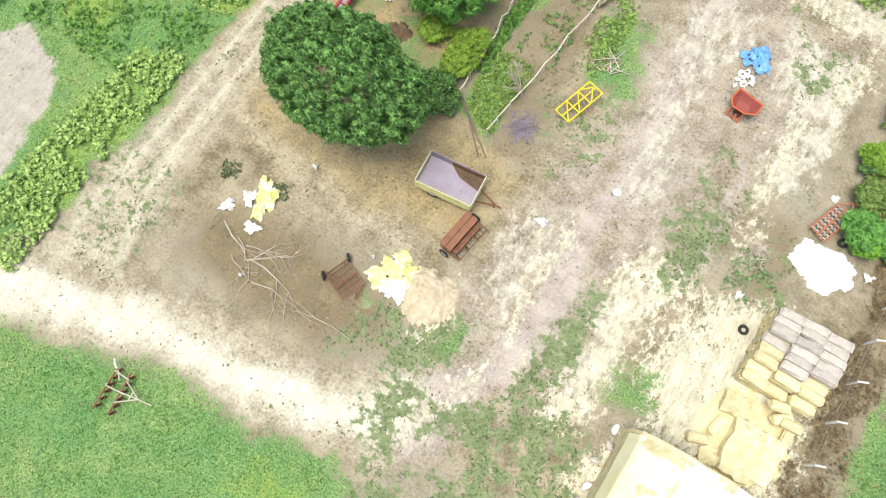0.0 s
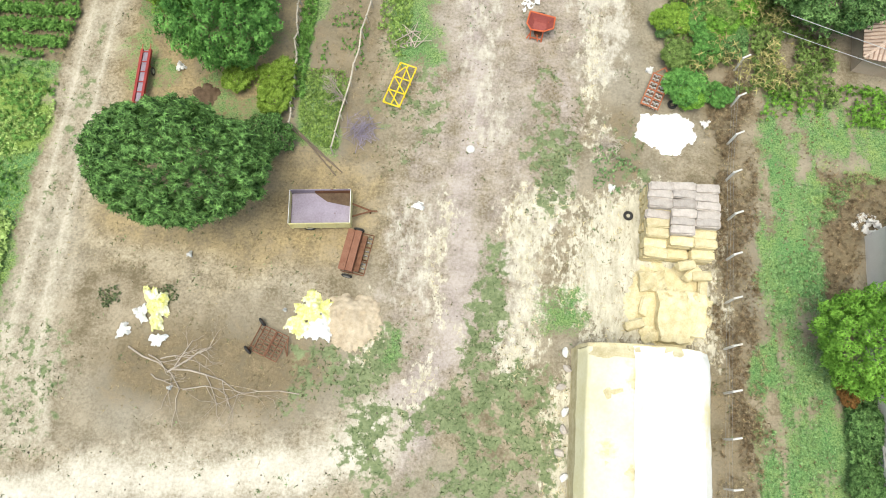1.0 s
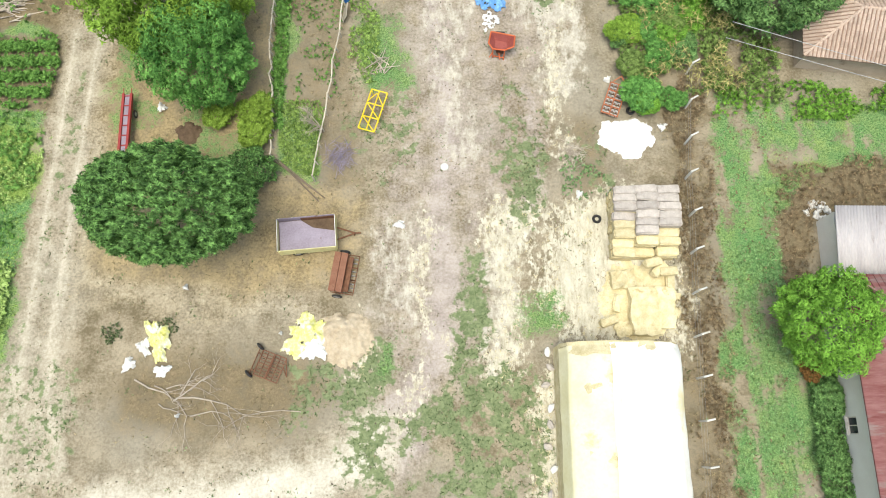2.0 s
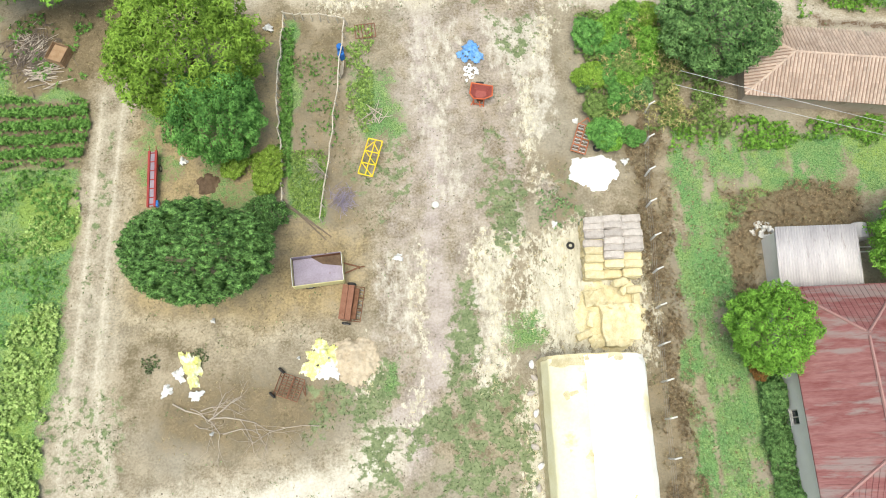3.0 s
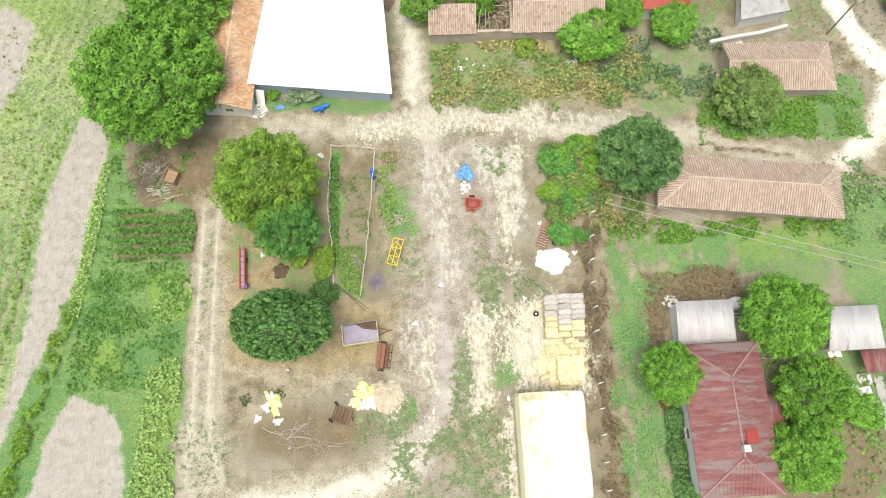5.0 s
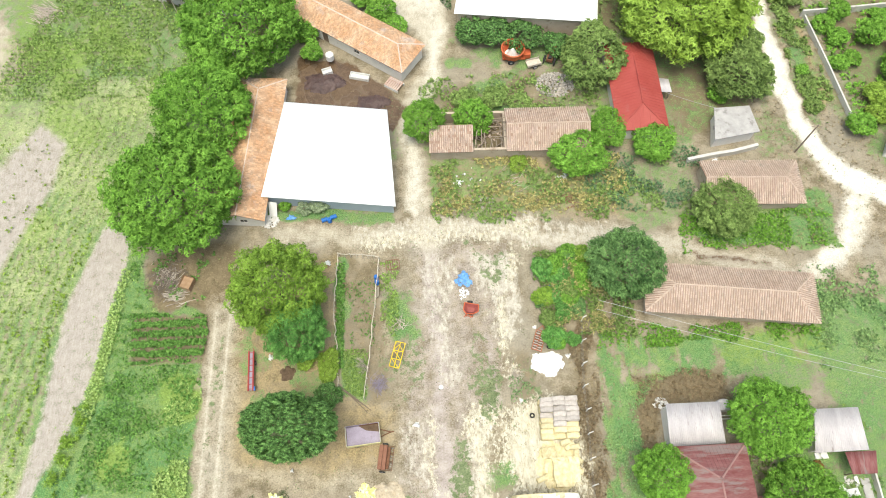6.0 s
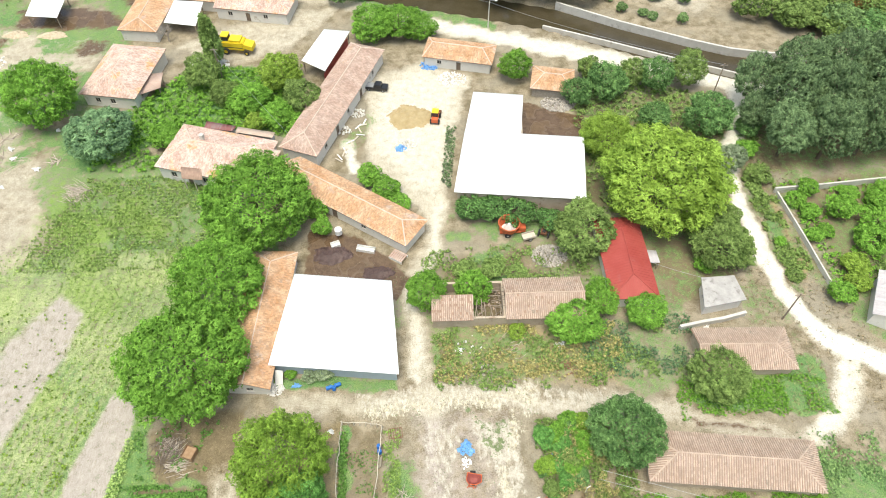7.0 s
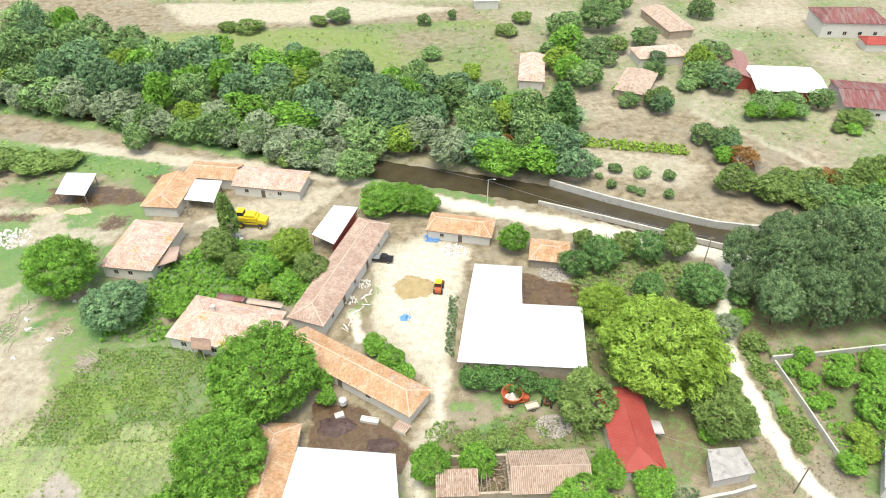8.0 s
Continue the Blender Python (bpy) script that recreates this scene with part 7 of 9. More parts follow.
# ---- conveyor ----
cv = thing("bale_conveyor", "dark red bale conveyor with a grey belt", "conveyor", (-23.1, 23.0, 0), -87)
for y in (-0.4, 0.4):
    part("side_rail", boxes((-2.6, 2.4, y - 0.12, y + 0.12, 0.75, 1.0)), M_REDPAINT, cv)
part("belt", boxes((-2.55, 2.35, -0.27, 0.27, 0.82, 0.87)), M_TRAILIN, cv, "grey ribbed belt")
frame_bars(cv, [((x, -0.35, 0.94), (x, 0.35, 0.94)) for x in (-2.4, -1.6, -0.8, 0.0, 0.8, 1.6, 2.2)], M_REDPAINT, "cross_bar", 0.045)
frame_bars(cv, [((-1.6, -0.4, 0.78), (-1.2, -0.5, 0.3)), ((-1.6, 0.4, 0.78), (-1.2, 0.5, 0.3)), ((1.8, -0.4, 0.78), (1.8, -0.5, 0)), ((1.8, 0.4, 0.78), (1.8, 0.5, 0)), ((-2.6, -0.4, 0.9), (-3.0, -0.4, 1.0)), ((-2.6, 0.4, 0.9), (-3.0, 0.4, 1.0))], M_REDPAINT, "leg", 0.04)
for y in (-0.58, 0.58):
    wheel(cv, -1.2, y, 0.3, 0.16)
part("motor", boxes((1.9, 2.4, 0.45, 0.75, 0.6, 0.95)), M_BLUE, cv, "blue drive motor")

cv.scale = (1.0, 0.72, 1.0)

# ---- fertiliser spreader ----
sp = thing("fertiliser_spreader", "orange-red hopper spreader standing on the track", "spreader", (4.55, 29.7, 0), -4)
RIM = ((-0.63, 1.06), (1.2, 0.79), (1.16, -0.12), (0.48, -0.47), (-0.42, -0.43), (-0.76, 0.05))
HC = Vector((0.18, 0.25))
bm = bmesh.new()
for p_, q_ in zip(RIM, RIM[1:] + RIM[:1]):
    p_, q_ = Vector(p_), Vector(q_)
    pl_, ql_ = HC + (p_ - HC) * 0.5, HC + (q_ - HC) * 0.5
    inward = (HC - (p_ + q_) / 2).normalized() * 0.04
    slab(bm, [(*p_, 1.25), (*q_, 1.25), (*ql_, 0.72), (*pl_, 0.72)], (*inward, 0))
hop = part("hopper", bm, M_HOPPERIN, sp, "worn dull red hopper")
part("floor", slab(bmesh.new(), [(*(HC + (Vector(p_) - HC) * 0.52), 0.76) for p_ in RIM], (0, 0, -0.04)), M_HOPPERIN, hop)
for p_, q_ in zip(RIM, RIM[1:] + RIM[:1]):
    part("rim", rods(((*p_, 1.25), (*q_, 1.25), 0.06)), M_ORANGEPAINT, hop, "sun-bleached orange rim")
frame_bars(sp, [((-0.40, -0.25, 1.0), (-0.34, -0.42, 0.02)), ((0.50, -0.30, 1.0), (0.48, -0.55, 0.02)), ((-0.30, 0.75, 0.9), (-0.35, 0.85, 0.02)), ((0.80, 0.60, 0.9), (0.85, 0.70, 0.02)), ((-0.34, -0.40, 0.25), (0.48, -0.50, 0.25)), ((-0.40, -0.3, 0.6), (-0.62, -0.62, 0.35)), ((0.1, -0.35, 0.6), (0.2, -0.72, 0.3))], M_ORANGEPAINT, "leg", 0.05)
part("spinner", rods(((0.15, -0.1, 0.4), (0.15, -0.1, 0.46), 0.3, None, 14)), M_RUST, sp)
part("gearbox", boxes((-0.25, 0.45, 0.98, 1.55, 0.1, 0.6)), M_RUBBER, sp, "dark gearbox")

# ---- disc harrow ----
dh = thing("disc_harrow", "orange disc harrow with rows of pale discs", "harrow", (13.2, 25.5, 0), 70)
frame_bars(dh, [((-1.35, y, 0.55), (1.35, y, 0.55)) for y in (-0.62, 0.0, 0.62)] + [((x, -0.64, 0.57), (x, 0.64, 0.57)) for x in (-1.3, -0.65, 0.0, 0.65, 1.3)], M_RUSTORANGE, "frame_bar", 0.05)
for y in (-0.46, -0.16, 0.16, 0.46):
    part("axle", rods(((-1.35, y, 0.42), (1.35, y, 0.42), 0.05)), M_RUST, dh)
    for k in range(8):
        x = -1.2 + k * 0.34 + (0.08 if y > 0 else 0)
        part("disc", rods(((x - 0.03, y, 0.42), (x + 0.05, y, 0.42), 0.17, 0.12, 12)), M_WHITEPAINT, dh)
frame_bars(dh, [((1.4, -0.5, 0.55), (2.1, 0, 0.5)), ((1.4, 0.5, 0.55), (2.1, 0, 0.5))], M_RUSTORANGE, "drawbar", 0.045)

# ---- plough ----
pl = thing("plough", "old rusty plough lying in the grass", "plough", (-19.35, -7.6, 0), 93)
frame_bars(pl, [((-1.59, 0.23, 0.6), (1.05, 0.40, 0.62)), ((-1.34, -0.78, 0.6), (1.27, -0.52, 0.62))], M_RUSTBROWN, "beam", 0.075)
frame_bars(pl, [((-0.08, 0.35, 0.69), (0.05, -0.98, 0.69)), ((0.92, 0.42, 0.69), (0.87, -0.68, 0.69)), ((1.0, 0.25, 0.66), (0.55, -0.2, 0.66)), ((0.1, 0.3, 0.8), (-0.1, 0.28, 0.8))], M_PALEWOOD, "cross_bar", 0.045)
frame_bars(pl, [((0.75, -0.60, 0.68), (0.2, -1.86, 0.62)), ((-0.65, -0.70, 0.68), (0.2, -1.86, 0.62)), ((0.04, -0.75, 0.68), (0.2, -1.86, 0.64)), ((0.2, -1.86, 0.62), (0.26, -2.67, 0.40)), ((0.42, -1.35, 0.66), (-0.18, -1.38, 0.66))], M_PALEWOOD, "drawbar", 0.04)
for k in range(6):
    x = -1.4 + 0.46 * k
    for y in (-0.76 + 0.045 * k, 0.24 + 0.03 * k):
        s_ = part("shank", rods(((x, y, 0.6), (x + 0.1, y, 0.1), 0.05)), M_RUST, pl)
        part("share", slab(bmesh.new(), [(x - 0.1, y - 0.05, 0.32), (x + 0.22, y - 0.16, 0.06), (x + 0.28, y + 0.04, 0.02), (x, y + 0.06, 0.3)], (0.02, 0.02, -0.03)), M_RUST, s_)
part("hitch", rods(((1.05, 0.40, 0.62), (1.30, 0.75, 0.70), 0.07), ((1.15, 0.55, 0.65), (1.45, 0.95, 0.55), 0.06)), M_WHITEPAINT, pl, "pale peeling hitch")



# ---- bale stack ----
def bale_mesh(name, l, w, h, material, seed):
    rng = random.Random(seed)
    bm = bmesh.new()
    box(bm, -l / 2, l / 2, -w / 2, w / 2, 0, h)
    bmesh.ops.bevel(bm, geom=bm.edges[:], offset=0.08, segments=2, affect="EDGES")
    for v in bm.verts:
        v.co += Vector((rng.uniform(-0.06, 0.06), rng.uniform(-0.03, 0.03), rng.uniform(-0.05, 0.05)))
    me = bpy.data.meshes.new(name)
    bm.to_mesh(me)
    bm.free()
    me.materials.append(material)
    return me


BALES = [bale_mesh("bale", 1.56, 0.63, 0.5, M_STRAW, k) for k in range(4)]
GREYBALES = [bale_mesh("bale", 1.56, 0.64, 0.5, M_STRAWGREY, 10 + k) for k in range(4)]
LOOSEBALE = bale_mesh("straw_bale", 1.3, 0.6, 0.5, M_STRAW, 33)
stack = thing("bale_stack", "stack of straw bales weathered grey on top", "bale stack", (14.5, 15.5, 0), -1)
rng = random.Random(8)
STEPS = ((5, 5, 5, 4, 4, 4, 3, 3), (5, 5, 5, 5, 5, 5, 4, 2), (5, 5, 5, 5, 5, 4, 4, 3))
GREY_ROWS = (4, 6, 5)
for col in range(3):
    for row in range(8):
        for lay in range(STEPS[col][row]):
            grey = lay >= 4 and row < GREY_ROWS[col] or lay == 3 and row == 3 and col == 0
            b = new("bale", rng.choice(GREYBALES if grey else BALES))
            b.parent = stack
            b.location = ((col - 1) * 1.50 + rng.uniform(-0.06, 0.06), 2.2 - row * 0.60 - (0.14 if col == 0 else 0.0) + rng.uniform(-0.05, 0.05), lay * 0.48 + rng.uniform(-0.02, 0.05) * (lay > 0))
            b.rotation_euler = (rng.uniform(-0.07, 0.07), rng.uniform(-0.05, 0.05), rng.uniform(-0.07, 0.07))
for x, y, z, a, tilt in ((14.9, 12.7, 0.95, 17, 10), (12.55, 10.0, 0.05, 76, 0), (11.9, 8.75, 0.05, 22, 0), (16.1, 12.2, 0.5, 4, 0), (16.3, 11.4, 0.0, 86, 0), (15.5, 12.3, 0.4, 40, 6)):
    b = new("straw_bale", LOOSEBALE)
    b.location, b.rotation_euler = (x, y, z), (0, radians(tilt), radians(a))
    tagged(b, "loose golden straw bale beside the stack", "straw bale", "loose bales")


def straw_block(x, y, l, w, h, turn, seed):
    """A pressed block of old straw with a rough top and crumbling sides."""
    g = random.Random(seed)
    bm = bmesh.new()
    box(bm, -l / 2, l / 2, -w / 2, w / 2, -0.05, h)
    bmesh.ops.subdivide_edges(bm, edges=bm.edges[:], cuts=6, use_grid_fill=True)
    for v in bm.verts:
        k = noise.noise(Vector((v.co.x * 1.7 + seed, v.co.y * 1.7, v.co.z)))
        v.co += Vector((k * 0.16 + g.uniform(-0.04, 0.04), k * 0.14 + g.uniform(-0.04, 0.04), (k * 0.20 + g.uniform(-0.05, 0.05)) * (v.co.z > 0.1)))
    ob = part("straw_block", bm, M_STRAW)
    ob.location, ob.rotation_euler = (x, y, 0), (0, 0, radians(turn))
    tagged(ob, "pressed block of old pale straw at the stack's foot", "straw block", "straw blocks")


straw_block(14.3, 9.4, 1.9, 3.3, 0.85, 2, 3)
straw_block(15.75, 9.7, 1.4, 2.8, 0.6, -3, 5)
straw_block(13.0, 11.7, 1.7, 1.3, 0.55, 8, 7)
straw_block(12.9, 8.2, 1.0, 1.0, 0.35, 20, 9)
mound("straw_litter", "thick mat of trodden straw where bales stood", "straw", 14.2, 10.4, 2.9, 3.0, 0.22, M_STRAW, 4, 0.12)

# ---- tarpaulin-covered stack ----
ts = thing("covered_stack", "great straw stack under a bleached white tarpaulin", "straw stack", (0, 0, 0))
PROFILE = [(8.0, 0.0), (8.1, 2.0), (8.45, 3.5), (9.6, 4.15), (11.6, 4.5), (13.4, 4.5), (14.8, 4.1), (15.4, 3.5), (15.6, 1.8), (15.65, 0.0)]


def loft(name, parent, prof, y0, y1, material, seed, lift=0.0, label="", sag=0.07, steps=30):
    vs, fs = [], []
    fine_ = []
    for (x0, z0), (x1, z1) in zip(prof, prof[1:]):
        for k in range(5):
            fine_.append((x0 + (x1 - x0) * k / 5, z0 + (z1 - z0) * k / 5))
    fine_.append(prof[-1])
    n = len(fine_)
    cx = sum(p[0] for p in prof) / len(prof)
    for j in range(steps + 1):
        y = y0 + (y1 - y0) * j / steps
        close = min(1.0, 0.9 + 0.1 * min(j, steps - j) / 2.0)
        for x, z in fine_:
            g = float(noise.noise(Vector((x * 0.8, y * 0.9, z + seed)))) * sag + float(noise.noise(Vector((x * 2.3, y * 2.1, z * 2 + seed)))) * sag * 0.4
            vs.append((cx + (x - cx) * (0.985 + 0.015 * close) + (lift if x > cx else -lift) + g * 0.6, y + g, max(-0.05, z * close + lift + g if z > 0 else 0)))
    for j in range(steps):
        for i in range(n - 1):
            a = j * n + i
            fs.append((a, a + 1, a + n + 1, a + n))
    me = bpy.data.meshes.new(name)
    me.from_pydata(vs, [], fs + [tuple(range(n))[::1], tuple(range(steps * n, steps * n + n))[::-1]])
    me.materials.append(material)
    me.polygons.foreach_set("use_smooth", np.ones(len(me.polygons), bool))
    ob = new(name, me)
    ob.parent = parent
    if label:
        ob["label"] = label
    return ob


loft("straw_body", ts, PROFILE, -4.0, 6.9, M_STRAW, 1, 0.0, "pale straw body of the stack")
loft("tarpaulin", ts, [(11.0, 4.42)] + PROFILE[4:], -4.15, 6.8, M_TARP, 2, 0.09, "bleached white tarpaulin", 0.08)
loft("side_sheet", ts, PROFILE[1:4] + [(11.3, 4.46)], -4.1, 6.6, M_TARPYEL, 3, 0.05, "sun-yellowed side sheet", 0.08)
for k, y in enumerate((6.6, 5.6, 4.4, 2.9, 1.8, 0.4, -1.0, -2.6)):
    bm = bmesh.new()
    bmesh.ops.create_icosphere(bm, subdivisions=2, radius=1)
    r_ = random.Random(k)
    for v in bm.verts:
        v.co = Vector((v.co.x * 0.22, v.co.y * (0.28 + 0.1 * r_.random()), v.co.z * 0.2 + 0.15)) * (1 + 0.1 * math.sin(v.co.x * 5 + k))
    s_ = part("ballast_sack", bm, M_SACK if k % 3 == 0 else M_STRAWGREY)
    s_.location = (7.62 + 0.2 * math.sin(k * 2.3), y, 0)
    s_.rotation_euler = (0, 0, k * 0.9)
    tagged(s_, "filled white sack weighing down the tarpaulin" if k % 3 == 0 else "dirty brown sack weighing down the tarpaulin", "sack", "ballast sacks")

# ---- heaps, plastic and litter ----
mound("lime_heap", "spread heap of white lime powder", "lime", 14.1, 22.6, 2.15, 1.6, 0.32, M_LIME, 6, 0.16, -6)
mound("straw_heap", "heap of loose faded straw beside the plastic", "straw heap", -6.35, 7.5, 2.1, 1.9, 0.7, M_CHAFF, 9, 0.14)
crumple("plastic_sheet", -8.8, 7.6, 2.2, 1.7, 0.45, M_YELPLASTIC, 3, 20, label="crumpled yellow and white plastic sheet", category="plastic sheet", holes=0.01)
crumple("plastic_film", -8.3, 6.9, 1.3, 1.1, 0.55, M_WHITEPLASTIC, 12, 80, label="torn white plastic film on the straw", category="plastic film")
crumple("plastic_sheet", -19.1, 7.3, 0.95, 1.9, 0.4, M_YELPLASTIC, 5, 22, label="crumpled bright yellow plastic sheet", category="plastic sheet")
crumple("plastic_film", -18.6, 5.2, 0.8, 0.5, 0.25, M_WHITEPLASTIC, 7, 10, label="scrap of dirty white plastic film", category="plastic film")
crumple("plastic_film", -20.9, 5.6, 0.7, 0.5, 0.2, M_SACK, 8, 60, label="scrap of grey-white sacking", category="plastic film")
crumple("plastic_film", -20.0, 6.8, 0.6, 0.8, 0.3, M_SACK, 9, 30, label="scrap of grey-white sacking", category="plastic film")
crumple("tarpaulin", 4.1, 34.4, 1.3, 1.4, 0.5, M_BLUETARP, 15, 30, label="crumpled blue tarpaulin on the track", category="tarpaulin", holes=0.01)
crumple("plastic_film", 4.0, 32.5, 0.9, 1.0, 0.2, M_WHITEPLASTIC, 16, 0, label="torn white film beside the blue tarpaulin", category="plastic film", holes=0.12)
for k, (x, y, r) in enumerate(((-2.7, 15.7, 0.55), (16.8, 23.5, 0.5), (10.3, 18.1, 0.42), (-20.9, 24.9, 0.55), (-14.0, 37.6, 0.6), (12.9, 27.4, 0.35), (-17.2, 2.25, 0.22), (-17.6, 11.0, 0.3), (-10.7, 7.8, 0.2), (20.9, 46.6, 0.35), (15.6, 33.0, 0.4))):
    crumple("sack", x, y, r, r * 0.75, r * 0.5, M_SACK if k not in (9, 10) else M_BLUETARP, 30 + k, k * 40, label="white plastic sack dropped on the ground" if k not in (9, 10) else "blue plastic sack among the weeds", category="sack")
lid = thing("manhole_cover", "round pale concrete well cover flush with the track", "cover", (0.5, 20.2, 0))
part("ring", torus(bmesh.new(), (0, 0, 0.04), (0, 0, 1), 0.27, 0.05, 24, 6), M_CONCRETE, lid)
part("plate", rods(((0, 0, -0.02), (0, 0, 0.07), 0.25, None, 24)), M_WHITEPAINT, lid)
for x, y in ((11.5, 16.2), (14.5, 24.8)):
    ty = thing("scrap_tyre_ring", "old car tyre lying on the ground", "tyre", (x, y, 0), 0, "old tyres")
    part("tread", torus(bmesh.new(), (0, 0, 0.1), (0, 0, 1), 0.24, 0.1, 24, 8), M_RUBBER, ty)
    part("bead", torus(bmesh.new(), (0, 0, 0.1), (0, 0, 1), 0.175, 0.04, 20, 6), M_RUBBER, ty)

# ---- dead branches and twig heaps ----
def branch(name, label, start, turn, length, r, seed, material=M_TWIG, depth=3):
    rng = random.Random(seed)
    bm = bmesh.new()

    def grow(p, a, l, rad, d):
        for s in range(4):
            q = p + Vector((math.cos(a), math.sin(a), 0)) * l / 4 + Vector((0, 0, rng.uniform(-0.04, 0.06)))
            q.z = max(rad * 0.9, min(q.z, 0.6))
            rod(bm, p, q, rad, rad * 0.82, 6)
            p, a, rad = q, a + rng.gauss(0, 0.22), rad * 0.82
            if d and s > 0:
                grow(p, a + rng.choice((-1, 1)) * rng.uniform(0.4, 0.9), l * rng.uniform(0.4, 0.6), rad * 0.7, d - 1)
    grow(Vector((*start, r)), radians(turn), length, r, depth)
    return tagged(part(name, bm, material), label, "branch", "dead branches")


branch("dead_branch", "bleached dead branch lying in dry weeds", (-20.4, 4.6), -28, 4.6, 0.07, 1)
branch("dead_branch", "bleached forked dead branch lying in dry weeds", (-17.6, 3.2), 35, 3.0, 0.07, 2)
branch("dead_branch", "bleached dead branch lying in dry weeds", (-17.4, 3.4), 2, 4.6, 0.07, 3)
for k, (x, y, a) in enumerate(((-19.0, 4.2, -20), (-18.2, 4.0, 20), (-17.2, 3.6, 60), (-18.6, 3.0, -35), (-16.6, 3.9, 40))):
    branch("dead_branch", "short bleached dead branch lying in dry weeds", (x, y), a, 1.9, 0.05, 20 + k, depth=2)
branch("dead_branch", "long pale dead branch lying in dry weeds", (-9.0, 2.55), 176, 5.2, 0.045, 4, depth=1)
branch("dead_branch", "bleached dead branch lying in dry weeds", (-16.4, 2.2), 14, 3.0, 0.05, 5)
twig_heap("brush_heap", "tangled heap of lilac-grey brushwood and wire", "brushwood", -7.2, 20.9, 1.2, 90, M_WIRE, 3, 1.4, 0.5)
twig_heap("branch_pile", "pile of pale peeled branches on the grass", "brushwood", -4.7, 28.6, 1.3, 16, M_TWIG, 4, 2.0, 0.3, thick=0.045)
twig_heap("brush_heap", "heap of bleached twigs beside the track", "brushwood", 10.0, 21.4, 1.1, 70, M_TWIG, 5, 1.0, 0.35)
twig_heap("firewood_heap", "heap of cut firewood and brush", "firewood", -35.2, 36.0, 2.8, 420, M_DARKTWIG, 6, 1.1, 0.5, thick=0.03)
twig_heap("firewood_heap", "pale cut branches on the brush heap", "firewood", -35.6, 36.6, 2.2, 60, M_TWIG, 16, 1.3, 0.6, thick=0.035)
twig_heap("firewood_heap", "row of cut logs beside the brush", "firewood", -33.6, 33.6, 1.4, 40, M_TWIG, 7, 1.6, 0.4, 10, 0.06)
mound("dung_heap", "small dark brown dung heap under the trees", "dung heap", -18.7, 22.8, 1.0, 1.0, 0.4, M_MULCH, 11)
cr = thing("wooden_crate", "brown wooden box with an open top beside the firewood", "crate", (-32.5, 35.4, 0), -20)
for k in range(4):
    z = 0.06 + k * 0.24
    for r in ((-0.75, 0.75, -0.85, -0.81), (-0.75, 0.75, 0.81, 0.85), (-0.79, -0.75, -0.85, 0.85), (0.75, 0.79, -0.85, 0.85)):
        part("board", boxes((*r, z, z + 0.19)), M_CRATE, cr)
part("lid", boxes((-0.72, 0.72, -0.78, 0.78, 0.6, 0.65)), M_CRATE, cr)

# ---- fences ----
posts = [(19.0, 28.0), (18.6, 25.0), (18.35, 22.1), (18.1, 19.3), (18.1, 16.4), (17.95, 13.6), (17.85, 10.7), (17.75, 7.7), (17.65, 4.9), (17.55, 2.1), (17.5, -0.8), (17.45, -3.7)]
fence = thing("wire_fence", "wire fence on white concrete posts with bent tops", "fence")
for x, y in posts:
    p_ = part("post", boxes((x - 0.06, x + 0.06, y - 0.06, y + 0.06, -0.1, 1.65)), M_WHITEPAINT, fence, "white concrete post with a bent top")
    part("bent_top", rods(((x, y, 1.62), (x + 0.38, y + 0.1, 1.95), 0.07, 0.06, 6)), M_WHITEPAINT, p_)
for (xa, ya), (xb, yb) in zip(posts, posts[1:]):
    for z in (0.4, 0.9, 1.4):
        part("wire", rods(((xa, ya, z), (xb, yb, z - 0.03), 0.006, None, 4)), M_GREYMETAL, fence)
gf = thing("garden_fence", "crooked stick fence round the kitchen garden", "fence")
rng = random.Random(13)
for line_, n in (([(-12.5, 38.6), (-13.0, 31.5), (-12.3, 23.0), (-12.2, 20.2)], 26), ([(-7.0, 37.8), (-7.6, 31.6), (-8.5, 23.4), (-9.0, 19.0)], 14), ([(-12.5, 38.6), (-7.0, 37.9)], 7)):
    seg = [math.dist(a, b) for a, b in zip(line_, line_[1:])]
    prevp = None
    for k in range(n + 1):
        d = sum(seg) * k / n
        for (a, b), s in zip(zip(line_, line_[1:]), seg):
            if d <= s + 1e-6:
                break
            d -= s
        x, y = a[0] + (b[0] - a[0]) * d / s, a[1] + (b[1] - a[1]) * d / s
        top = Vector((x + rng.uniform(-0.12, 0.12), y + rng.uniform(-0.12, 0.12), rng.uniform(0.9, 1.3)))
        part("post", rods(((x, y, -0.1), top, 0.06, 0.05, 6)), M_FENCEWOOD, gf)
        if prevp is not None:
            part("rail", rods((prevp, top - Vector((0, 0, 0.15)), 0.06, 0.05, 5)), M_FENCEWOOD, gf)
        prevp = top - Vector((0, 0, rng.uniform(0.1, 0.3)))
for k, (a, b) in enumerate((((-12.3, 21.0, 0.3), (-8.7, 18.1, 0.1)), ((-12.1, 20.6, 0.25), (-8.2, 17.7, 0.08)), ((-11.6, 20.4, 0.35), (-8.6, 17.4, 0.15)))):
    tagged(part("pole", rods((a, b, 0.05, 0.04, 8)), M_DOOR), "dark wooden pole lying against the garden fence", "pole", "fallen poles")
